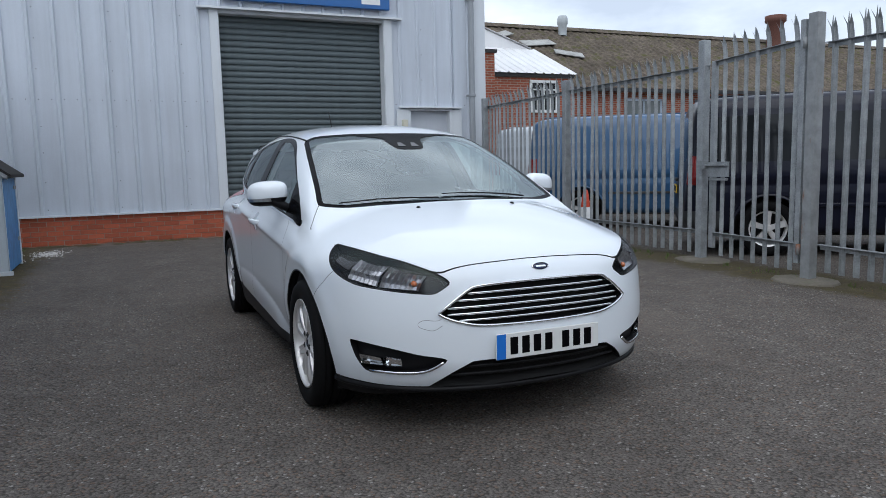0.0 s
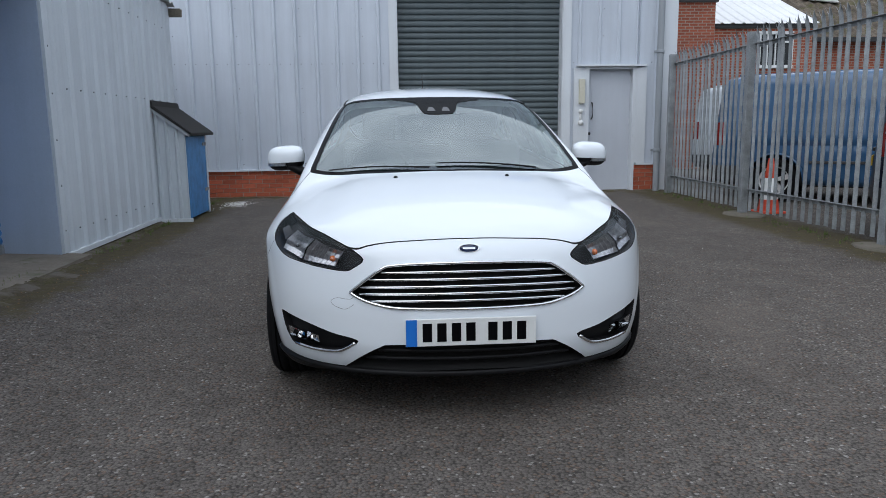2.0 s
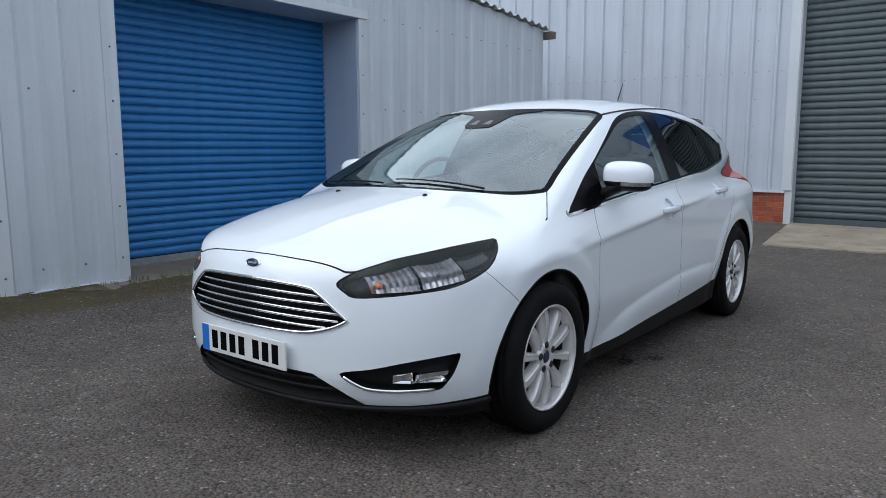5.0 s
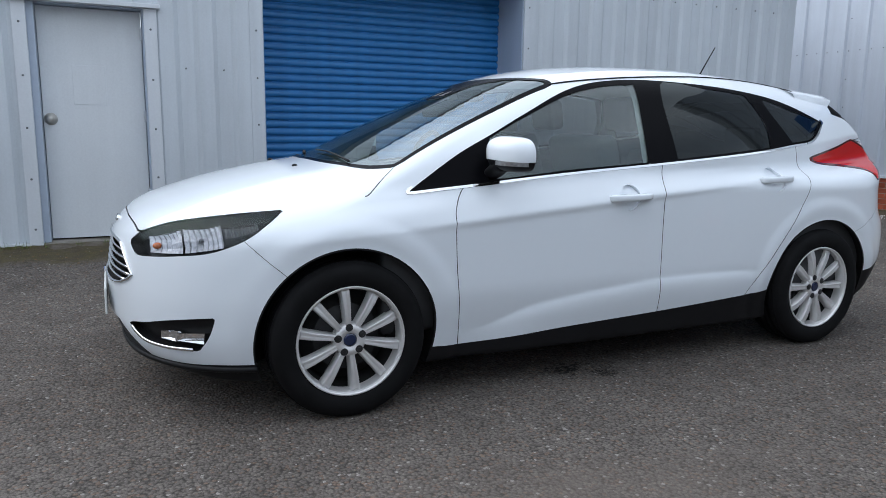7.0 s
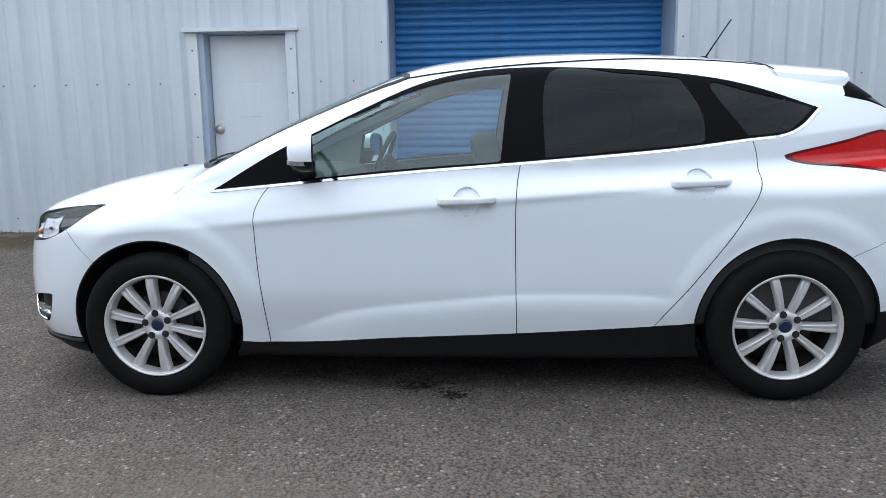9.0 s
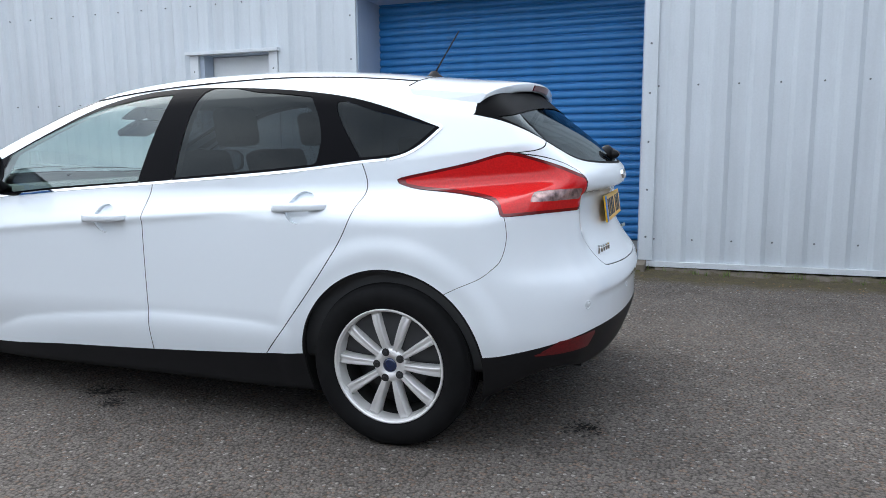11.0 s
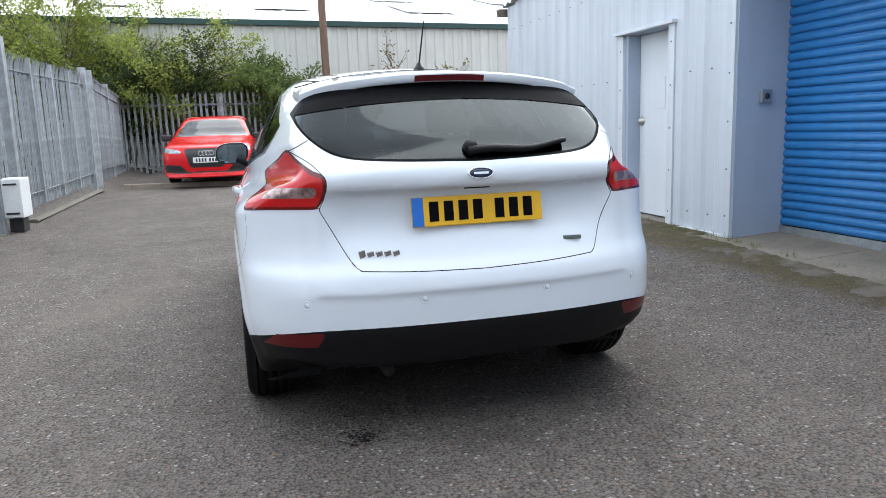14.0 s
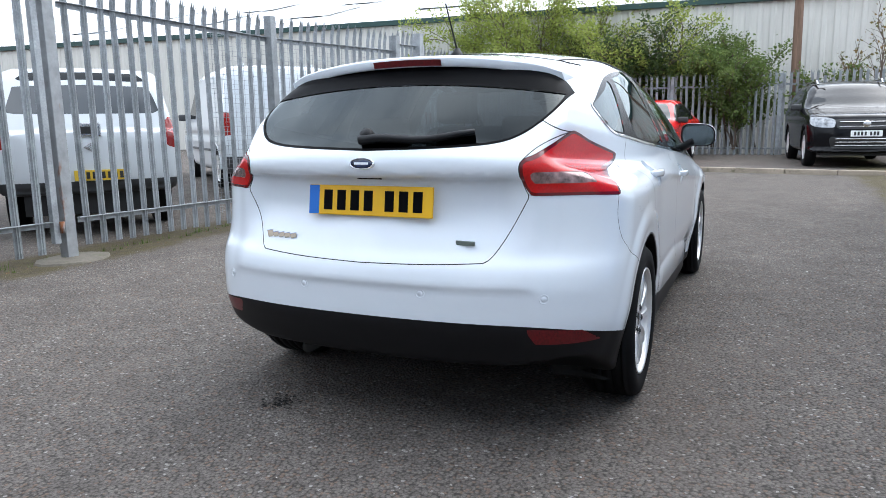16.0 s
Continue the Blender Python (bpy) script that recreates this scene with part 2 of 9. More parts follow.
def lathe(bm, profile, steps=32, m=None, a0=0.0, a1=2 * math.pi):
    """Turns a profile of (radius, height) about z."""
    m = m or Matrix()
    full = abs(a1 - a0) > 6.28
    rings = []
    for i in range(steps if full else steps + 1):
        a = a0 + (a1 - a0) * i / steps
        rings.append([bm.verts.new(m @ Vector((r * math.cos(a), r * math.sin(a), h))) for r, h in profile])
    for i in range(len(rings) if full else len(rings) - 1):
        p, q = rings[i], rings[(i + 1) % len(rings)]
        for j in range(len(profile) - 1):
            bm.faces.new((p[j], q[j], q[j + 1], p[j + 1]))
    return bm


def tube(bm, pts, radius, sides=8, closed=False, taper=1.0, flat=1.0):
    """A round bar along points."""
    pts = [Vector(p) for p in pts]
    rings, n = [], len(pts)
    for i, p in enumerate(pts):
        a = pts[i - 1] if (i or closed) else p
        b = pts[(i + 1) % n] if (i < n - 1 or closed) else p
        d = (b - a).normalized()
        side = d.cross(Vector((0, 0, 1)))
        side = side.normalized() if side.length > 1e-4 else Vector((1, 0, 0))
        up = side.cross(d).normalized()
        r = radius * (1 + (taper - 1) * i / max(1, n - 1))
        rings.append([bm.verts.new(p + side * (r * flat * math.cos(2 * math.pi * k / sides)) + up * (r * math.sin(2 * math.pi * k / sides))) for k in range(sides)])
    for i in range(n if closed else n - 1):
        p, q = rings[i], rings[(i + 1) % n]
        for k in range(sides):
            bm.faces.new((p[k], p[(k + 1) % sides], q[(k + 1) % sides], q[k]))
    if not closed:
        bm.faces.new(rings[0][::-1])
        bm.faces.new(rings[-1])
    return bm


def prism(bm, outline, axis, a, b, m=None):
    """Extrudes a flat outline along an axis from a to b."""
    def at(p, q, h):
        v = {"x": (h, p, q), "y": (p, h, q), "z": (p, q, h)}[axis]
        return (m @ Vector(v)) if m is not None else Vector(v)
    lo = [bm.verts.new(at(p, q, a)) for p, q in outline]
    hi = [bm.verts.new(at(p, q, b)) for p, q in outline]
    n = len(lo)
    bm.faces.new(lo[::-1])
    bm.faces.new(hi)
    for i in range(n):
        bm.faces.new((lo[i], lo[(i + 1) % n], hi[(i + 1) % n], hi[i]))
    return bm


def settle(bm):
    bmesh.ops.recalc_face_normals(bm, faces=bm.faces[:])
    return bm


def empty(name, m=None):
    ob = new(name)
    if m is not None:
        ob.matrix_world = m
    return ob


def smoothstep(a, b, x):
    t = np.clip((np.asarray(x, dtype=float) - a) / (b - a), 0, 1)
    return t * t * (3 - 2 * t)

# ---- the yard ----


def ground_z(x, y):
    """The yard dips under the car and rises gently to the walls, the far kerb and the street side."""
    x, y = np.asarray(x, dtype=float), np.asarray(y, dtype=float)
    z = 0.05 * smoothstep(3.8, 7.6, y) + 0.09 * smoothstep(-2.5, -10.0, y)
    z = z + 0.16 * smoothstep(3.42, 3.95, x) * smoothstep(-3.0, -9.5, y)
    z = z + 0.10 * smoothstep(-1.9, -3.2, x) * smoothstep(3.0, -1.0, y) * smoothstep(-12, -6, y)
    return z


def gz(x, y):
    return float(ground_z(x, y))


def make_ground():
    near = np.arange(-30, 30.1, 0.5)
    far = np.array([60, 120, 300, 900, 2500.0])
    xs = np.concatenate([-far[::-1], near, far])
    ys = xs.copy()
    X, Y = np.meshgrid(xs, ys, indexing="ij")
    Z = ground_z(X, Y)
    nx, ny = X.shape
    verts = np.stack([X, Y, Z], -1).reshape(-1, 3)
    faces = [(i * ny + j, (i + 1) * ny + j, (i + 1) * ny + j + 1, i * ny + j + 1) for i in range(nx - 1) for j in range(ny - 1)]
    return pymesh("ground", verts, faces, asphalt.m, smooth=True)


tagged(make_ground(), "worn grey asphalt yard with pale chippings", "ground", kind="structure")

# building frame: u across the side wall's face (outwards), v along it, turned a little against the car
TURN = radians(1.05)
BF = Matrix.Translation((-3.36, 0, 0)) @ Matrix.Rotation(TURN, 4, "Z")
BACK = 7.60                                                # the rear wall's face along v


def rib_points(a, b, period, crest, slope, depth, phase=0.0):
    """Across-wall profile of ribbed sheet from a to b: (along, proud)."""
    pts, k = [(a, 0.0)], math.floor((a - phase) / period) - 1
    while True:
        s = phase + k * period
        if s > b:
            break
        for d, h in ((0, 0), (slope, depth), (slope + crest, depth), (2 * slope + crest, 0)):
            if a < s + d < b:
                pts.append((s + d, h))
        k += 1
    return pts + [(b, 0.0)]


def sheet(name, spans, period, crest, slope, depth, phase, place, material, thick=0.04):
    """Ribbed cladding: spans of (from, to, low, high), place(along, proud, z) gives the corner."""
    bm = bmesh.new()
    for a, b, lo, hi in spans:
        pts = rib_points(a, b, period, crest, slope, depth, phase)
        top = hi if callable(hi) else lambda s: hi
        front = [(bm.verts.new(place(s, h, lo)), bm.verts.new(place(s, h, top(s)))) for s, h in pts]
        for p, q in zip(front, front[1:]):
            bm.faces.new((p[0], q[0], q[1], p[1]))
        back = [[bm.verts.new(place(s, -thick, z)) for z in (lo, top(s))] for s in (a, b)]
        bm.faces.new((back[0][0], back[0][1], back[1][1], back[1][0]))
        bm.faces.new([front[0][0], front[0][1], back[0][1], back[0][0]])
        bm.faces.new([front[-1][1], front[-1][0], back[1][0], back[1][1]])
        bm.faces.new([f[1] for f in front] + [back[1][1], back[0][1]])
        bm.faces.new([f[0] for f in front][::-1] + [back[0][0], back[1][0]])
    return part(name, settle(bm), material)


def side_at(s, h, z):
    return BF @ Vector((h, s, z))


def rear_at(s, h, z):
    return BF @ Vector((s, BACK - h, z))


def bfbox(*specs, bevel=0.0):
    bm = bmesh.new()
    for s in specs:
        box(bm, *s, bevel=bevel, m=BF)
    return bm


EAVES, V0, V1 = 2.96, -6.30, 5.95
RISE = 0.42                                                # the gable wall's top climbs this much to its middle


def verge(v):
    return EAVES + RISE * (1 - abs(2 * (v - V0) / (V1 - V0) - 1))


SH0, SH1, SHT = -0.87, 1.86, 2.58                          # blue shutter's opening
WD0, WD1, WDT = -2.76, -1.88, 2.10                         # side door's opening
MIDV = (V0 + V1) / 2
side_wall = sheet("wall_west", [(V0, WD0 - 0.07, 0.12, verge), (WD0 - 0.07, WD1 + 0.07, WDT + 0.02, verge), (WD1 + 0.07, SH0 - 0.05, 0.10, verge),
                                (SH0 - 0.05, MIDV, SHT + 0.02, verge), (MIDV, SH1 + 0.05, SHT + 0.02, verge), (SH1 + 0.05, V1, 0.08, verge)],
                  0.323, 0.120, 0.040, 0.026, 0.135, side_at, clad_pale)
tagged(side_wall, "pale grey ribbed steel cladding of the low side building", "wall", kind="structure")

# rear wall: cladding over a brick plinth
GX0, GX1, GXT = 3.30, 6.13, 3.73                           # grey shutter's opening, along u
GD0, GD1, GDT = 6.59, 7.43, 2.21                           # grey door's opening
U1 = 8.17
rear_wall = sheet("wall_north", [(-3.0, GX0 - 0.12, 0.53, 8.6), (GX0 - 0.12, GX1 + 0.10, GXT + 0.08, 8.6), (GX1 + 0.10, GD0 - 0.06, 0.55, 8.6),
                                 (GD0 - 0.06, GD1 + 0.06, GDT + 0.03, 8.6), (GD1 + 0.06, U1 - 0.22, 0.54, 8.6)],
                  0.347, 0.035, 0.02, 0.032, 0.16, rear_at, clad_cool)
tagged(rear_wall, "cool grey seamed steel cladding of the tall warehouse", "wall", kind="structure")
for sheetname, spots in (("side", [(v, z) for v in np.arange(-6.075, V1 - 0.1, 0.323) for z in (0.28, 1.62, 2.62) if not (WD0 - 0.15 < v < WD1 + 0.15 and z < 2.2) and not (SH0 - 0.12 < v < SH1 + 0.12)]),
                         ("rear", [(u, z) for k, u in enumerate(np.arange(-2.5, U1 - 0.4, 0.1735)) for z in ((2.30,) if k % 6 else (0.63, 1.05, 1.5, 1.9, 2.30, 2.75, 3.2, 3.65)) if not (GX0 - 0.2 < u < GX1 + 0.2 and z < 4.4) and not (GD0 - 0.2 < u < GD1 + 0.2 and z < 2.5)])):
    bm = bmesh.new()
    for s, z in spots:
        p = side_at(s, 0.004, z) if sheetname == "side" else rear_at(s, 0.004, z)
        n = (BF.to_3x3() @ Vector((1, 0, 0))) if sheetname == "side" else (BF.to_3x3() @ Vector((0, -1, 0)))
        lathe(bm, [(0.0, 0.008), (0.006, 0.007), (0.007, 0.002), (0.0085, 0.0), (0.0085, -0.004)], 6, Matrix.Translation(p) @ n.to_track_quat("Z", "Y").to_matrix().to_4x4())
    tagged(part("cladding_screws", settle(bm), bolt_grey), "small dark screw heads on the cladding", "screws", kind="stuff")

bm = bmesh.new()
for v, h, lo, hi in ((WD0 - 0.05, 0.038, 0.25, WDT), (WD1 + 0.05, 0.038, 0.25, WDT), (SH0 - 0.07, 0.034, 0.3, SHT), (SH1 + 0.07, 0.034, 0.3, SHT)):
    z = lo
    while z < hi - 0.05:
        lathe(bm, [(0.0, 0.007), (0.006, 0.006), (0.010, 0.0)], 6, Matrix.Translation(side_at(v, h, z)) @ (BF.to_3x3() @ Vector((1, 0, 0))).to_track_quat("Z", "Y").to_matrix().to_4x4())
        z += 0.42
tagged(part("flashing_screws", settle(bm), bolt_grey), "small dark screw heads on the flashings", "screws", kind="stuff")

# side building: reveals, flashings, roof, gutter
T = 0.52
for sp in ((-T - 0.12, 0.006, SH0 - 0.06, SH0, 0.02, SHT), (-T - 0.12, 0.006, SH1, SH1 + 0.06, 0.02, SHT), (-T - 0.12, 0.012, SH0 - 0.06, SH1 + 0.06, SHT, SHT + 0.05)):
    tagged(part("shutter_reveal", bfbox(sp), reveal_grey), "blue-grey reveal beside the blue shutter", "reveal", kind="structure")
for a, b in ((SH0 - 0.13, SH0 - 0.012), (SH1 + 0.012, SH1 + 0.13)):
    tagged(part("trim_corner", bfbox((0.0, 0.034, a, b, 0.09, SHT + 0.03), bevel=0.003), clad_pale), "pale corner flashing", "trim", kind="structure")
tagged(part("trim_lintel", bfbox((0.0, 0.05, SH0 - 0.14, SH1 + 0.14, SHT + 0.0, SHT + 0.09), bevel=0.004), trim_pale), "pale flashing over the shutter", "trim", kind="structure")
for a, b, z in ((V0, WD0 - 0.09, 0.12), (WD1 + 0.09, SH0 - 0.06, 0.11), (SH1 + 0.06, V1, 0.07)):
    tagged(part("trim_base", bfbox((0.0, 0.045, a, b, z - 0.035, z + 0.012)), trim_pale), "pale drip flashing at the foot of the wall", "trim", kind="structure")
bm = bfbox((-9.0, -0.04, V0 - 0.02, V0 + 0.06, 0.05, EAVES), (-9.0, -8.9, V0, V1, 0.05, EAVES))
tagged(part("wall_north_end", bfbox((-9.0, -0.041, V1 - 0.06, V1, 0.05, EAVES + 0.02)), clad_pale), "pale end wall of the side building", "wall", kind="structure")
tagged(part("wall_south", bm, clad_pale), "pale gable end of the side building", "wall", kind="structure")
roof_paint = make_paint("roof_sheet", (0.42, 0.43, 0.43), 0.5)
for va, vb in ((V0 - 0.05, MIDV), (MIDV, V1 + 0.05)):
    bm = bmesh.new()
    corr = rib_points(va, vb, 0.20, 0.05, 0.05, 0.035)
    edge = [[bm.verts.new(BF @ Vector((u, v, verge(v) + 0.012 + h))) for v, h in corr] for u in (0.085, -9.0)]
    under = [[bm.verts.new(BF @ Vector((u, v, verge(v) + 0.006 + h))) for v, h in corr] for u in (0.085, -9.0)]
    for i in range(len(corr) - 1):
        bm.faces.new((edge[0][i], edge[1][i], edge[1][i + 1], edge[0][i + 1]))
        bm.faces.new((under[0][i], under[0][i + 1], under[1][i + 1], under[1][i]))
        bm.faces.new((edge[0][i], edge[0][i + 1], under[0][i + 1], under[0][i]))
    tagged(part("roof", settle(bm), roof_paint), "grey corrugated sheet roof of the side building", "roof", kind="structure")
gutter_brown = plain("weathered_gutter", (0.13, 0.115, 0.09), 0.85, mott=0.35)
for v, sgn in ((V0, -1), (V1, 1)):
    bm = bmesh.new()
    prism(bm, [(v + sgn * 0.01, EAVES - 0.13), (v + sgn * 0.10, EAVES - 0.13), (v + sgn * 0.12, EAVES - 0.02), (v + sgn * 0.105, EAVES - 0.02), (v + sgn * 0.09, EAVES - 0.115), (v + sgn * 0.02, EAVES - 0.115), (v + sgn * 0.02, EAVES - 0.02), (v + sgn * 0.01, EAVES - 0.02)], "x", -9.0, 0.16, BF)
    tagged(part("gutter", settle(bm), gutter_brown), "weathered brown eaves gutter", "gutter", kind="structure")


def roller_shutter(name, a, b, lo, hi, place, pitch, material, rail, label):
    """A shutter of curved slats; place(along, out, z)."""
    top = empty(name)
    tagged(top, label, "roller shutter", kind="structure")
    n = int((hi - lo - 0.09) / pitch)
    prof = [(-0.018, 0.0), (-0.018, 0.055), (0.000, 0.085), (0.007, 0.17), (0.012, 0.34), (0.013, 0.52), (0.010, 0.70), (0.003, 0.83), (-0.004, 0.845), (-0.002, 0.87), (0.000, 0.93), (-0.018, 0.955), (-0.018, 1.0)]
    me = bpy.data.meshes.new("slat")
    verts = [tuple(place(s, h, k * pitch)) for s in (a, b) for h, k in prof]
    m = len(prof)
    me.from_pydata(verts, [], [(i, i + m, i + m + 1, i + 1) for i in range(m - 1)])
    me.polygons.foreach_set("use_smooth", [True] * len(me.polygons))
    me.materials.append(material)
    for k in range(n + 1):
        ob = new("slat", me)
        ob.parent = top
        ob.location = (0, 0, lo + 0.085 + k * pitch)
    bm = bmesh.new()
    pts = [(-0.012, lo), (0.022, lo), (0.022, lo + 0.082), (-0.012, lo + 0.082)]
    lo_v = [bm.verts.new(place(a, h, z)) for h, z in pts]
    hi_v = [bm.verts.new(place(b, h, z)) for h, z in pts]
    bm.faces.new(lo_v), bm.faces.new(hi_v)
    for i in range(4):
        bm.faces.new((lo_v[i], lo_v[(i + 1) % 4], hi_v[(i + 1) % 4], hi_v[i]))
    part("bottom_rail", settle(bm), rail, top, "dull bottom rail")
    return top


blue_shutter = roller_shutter("door_1", SH0, SH1, 0.105, SHT + 0.05, lambda s, h, z: BF @ Vector((-T + h, s, z)), 0.0765, shutter_blue, galv, "closed blue steel roller shutter")
part("rail_label", bfbox((-T + 0.023, -T + 0.025, 0.43, 0.63, 0.12, 0.17)), plain("cream_label", (0.72, 0.66, 0.50), 0.6), blue_shutter, "cream label")
bm = bfbox((-0.33, -0.22, SH0 - 0.002, SH0 + 0.045, 1.29, 1.41), bevel=0.008)
ks = part("key_switch", bm, plain("switch_grey", (0.30, 0.32, 0.35), 0.4, 0.5))
tagged(ks, "small grey shutter key switch on the reveal", "switch")
bm = bmesh.new()
lathe(bm, [(0.0, 0.055), (0.020, 0.055), (0.026, 0.05), (0.026, 0.03)], 16, BF @ Matrix.Translation((-0.275, SH0, 1.35)) @ Matrix.Rotation(radians(-90), 4, "X"))
part("switch_barrel", settle(bm), black_plastic, ks, "black lock barrel", True)
tagged(part("shutter_backing", bfbox((-T - 0.10, -T - 0.04, SH0 - 0.1, SH1 + 0.1, 0.0, SHT + 0.1)), black_plastic), "dark space behind the shutter", "wall", kind="structure")

# side door
side_door = empty("door_2")
tagged(side_door, "closed pale grey steel door in a deep frame", "door", kind="structure")
part("door_leaf", bfbox((-0.20, -0.15, WD0 + 0.06, WD1 - 0.02, 0.14, WDT - 0.01), bevel=0.003), door_paint, side_door)
part("door_patch", bfbox((-0.150, -0.1455, -2.46, -2.20, 1.29, 1.62), bevel=0.002), door_paint, side_door, "painted-over plate")
for nm, sp in (("door_jamb", (-0.22, 0.0, WD0 - 0.005, WD0 + 0.055, 0.13, WDT)), ("door_jamb", (-0.22, 0.0, WD1 - 0.015, WD1 + 0.005, 0.13, WDT)), ("door_head", (-0.22, 0.0, WD0, WD1, WDT - 0.005, WDT + 0.02))):
    part(nm, bfbox(sp), reveal_grey, side_door, "blue-grey door frame")
for a, b in ((WD0 - 0.10, WD0 + 0.002), (WD1 - 0.002, WD1 + 0.10)):
    part("door_flashing", bfbox((0.0, 0.038, a, b, 0.11, WDT), bevel=0.003), trim_pale, side_door, "pale flashing")
part("door_hood", bfbox((0.0, 0.085, WD0 - 0.13, WD1 + 0.13, WDT + 0.0, WDT + 0.035), bevel=0.003), trim_pale, side_door, "pale drip hood")
part("door_step", bfbox((-0.2, 0.03, WD0, WD1, 0.03, 0.125)), concrete, side_door, "worn concrete threshold")
bm = bmesh.new()
lathe(bm, [(0.0, 0.05), (0.024, 0.048), (0.034, 0.036), (0.036, 0.010), (0.050, 0.008), (0.052, 0.0)], 24, BF @ Matrix.Translation((-0.15, -2.645, 1.165)) @ Matrix.Rotation(radians(90), 4, "Y"))
part("door_knob", settle(bm), plain("brushed_knob", (0.50, 0.49, 0.45), 0.4, 0.6), side_door, "round worn metal knob", True)
for z in (0.45, 1.15, 1.85):
    part("hinge", bfbox((-0.155, -0.135, WD1 - 0.035, WD1 - 0.012, z, z + 0.10), bevel=0.004), trim_pale, side_door)

# rear wall: plinth, shutter, door, sign, downpipe
BRICK_SPANS = ((-2.0, GX0 - 0.06), (GX1 + 0.04, GD0 - 0.04), (GD1 + 0.04, U1 - 0.24))
plinth = empty("plinth")
tagged(plinth, "red brick plinth under the warehouse cladding", "brick wall", kind="structure")
for a, b in BRICK_SPANS:
    part("mortar_core", bfbox((a, b, BACK + 0.008, BACK + 0.2, 0.0, 0.525)), mortar, plinth, "pale mortar")
GDOOR = 0.22
tagged(part("wall_core", bfbox((-3.0, GX0 - 0.08, BACK + 0.06, BACK + 0.2, 0.5, 8.6), (GX1 + 0.06, GD0 - 0.05, BACK + 0.06, BACK + 0.2, 0.5, 8.6), (GD1 + 0.05, U1, BACK + 0.06, BACK + 0.2, 0.5, 8.6),
                            (GX0 - 0.08, GX1 + 0.06, BACK + 0.06, BACK + 0.2, GXT + 0.1, 8.6), (GD0 - 0.05, GD1 + 0.05, BACK + 0.06, BACK + 0.2, GDT + 0.06, 8.6)), clad_cool), "grey core of the warehouse wall", "wall", kind="structure")
for sp in ((-2.9, GX0 - 0.1, BACK - 0.05, BACK + 0.01, 0.515, 0.545), (GX1 + 0.08, GD0 - 0.06, BACK - 0.05, BACK + 0.01, 0.53, 0.555), (GD1 + 0.06, U1 - 0.2, BACK - 0.05, BACK + 0.01, 0.52, 0.548)):
    tagged(part("trim_base", bfbox(sp), trim_pale), "pale drip flashing over the bricks", "trim", kind="structure")
RG = 0.20
grey_shutter = roller_shutter("door_3", GX0, GX1, 0.06, GXT + 0.05, lambda s, h, z: BF @ Vector((s, BACK + RG - h, z)), 0.0995, shutter_grey, shutter_grey, "closed slate grey roller shutter")
for sp in ((GX0 - 0.10, GX0, BACK - 0.02, BACK + RG + 0.08, 0.03, GXT + 0.08), (GX1, GX1 + 0.08, BACK - 0.02, BACK + RG + 0.08, 0.03, GXT + 0.08), (GX0 - 0.1, GX1 + 0.08, BACK, BACK + RG + 0.08, GXT, GXT + 0.08)):
    tagged(part("shutter_reveal", bfbox(sp), trim_pale), "pale reveal beside the grey shutter", "reveal", kind="structure")
for a, b in ((GX0 - 0.15, GX0 - 0.012), (GX1 + 0.012, GX1 + 0.16)):
    tagged(part("trim_corner", bfbox((a, b, BACK - 0.042, BACK, 0.55, GXT + 0.06), bevel=0.003), trim_pale), "pale shutter flashing", "trim", kind="structure")
tagged(part("trim_lintel", bfbox((GX0 - 0.34, GX1 + 0.34, BACK - 0.12, BACK, GXT + 0.05, GXT + 0.085), bevel=0.004), trim_pale), "pale ledge over the shutter", "trim", kind="structure")
tagged(part("shutter_backing", bfbox((GX0 - 0.1, GX1 + 0.1, BACK + RG + 0.03, BACK + RG + 0.1, 0.0, GXT + 0.2)), black_plastic), "dark space behind the shutter", "wall", kind="structure")
sign = part("shop_sign", bfbox((GX0 + 0.05, GX1 + 0.10, BACK - 0.14, BACK - 0.05, GXT + 0.20, GXT + 0.95), bevel=0.01), sign_blue)
tagged(sign, "long plain blue sign board over the shutter", "sign")
part("sign_bar", bfbox((GX1 - 0.42, GX1 - 0.08, BACK - 0.146, BACK - 0.14, GXT + 0.27, GXT + 0.36)), white_plastic, sign, "pale bar of lettering")

grey_door = empty("door_4")
tagged(grey_door, "closed blue-grey personnel door beside the shutter", "door", kind="structure")
part("door_leaf", bfbox((GD0 + 0.03, GD1 - 0.03, BACK + 0.10, BACK + 0.15, 0.075, GDT - 0.02), bevel=0.003), door_cool, grey_door)
for nm, sp in (("door_jamb", (GD0 - 0.03, GD0 + 0.03, BACK - 0.04, BACK + 0.16, 0.02, GDT)), ("door_jamb", (GD1 - 0.03, GD1 + 0.03, BACK - 0.04, BACK + 0.16, 0.02, GDT)), ("door_head", (GD0 - 0.04, GD1 + 0.04, BACK - 0.03, BACK + 0.16, GDT - 0.02, GDT + 0.02))):
    part(nm, bfbox(sp, bevel=0.003), trim_pale, grey_door, "pale door frame")
for a, b in ((GD0 - 0.24, GD0 - 0.03), (GD1 + 0.03, GD1 + 0.22)):
    part("door_flashing", bfbox((a, b, BACK - 0.04, BACK - 0.002, 0.55, GDT), bevel=0.003), trim_pale, grey_door, "pale flashing")
part("door_hood", bfbox((GD0 - 0.20, GD1 + 0.20, BACK - 0.10, BACK, GDT + 0.02, GDT + 0.05), bevel=0.003), trim_pale, grey_door, "pale drip hood")
part("door_step", bfbox((GD0 - 0.03, GD1 + 0.03, BACK - 0.03, BACK + 0.16, 0.0, 0.068)), concrete, grey_door, "worn concrete threshold")
bm = bmesh.new()
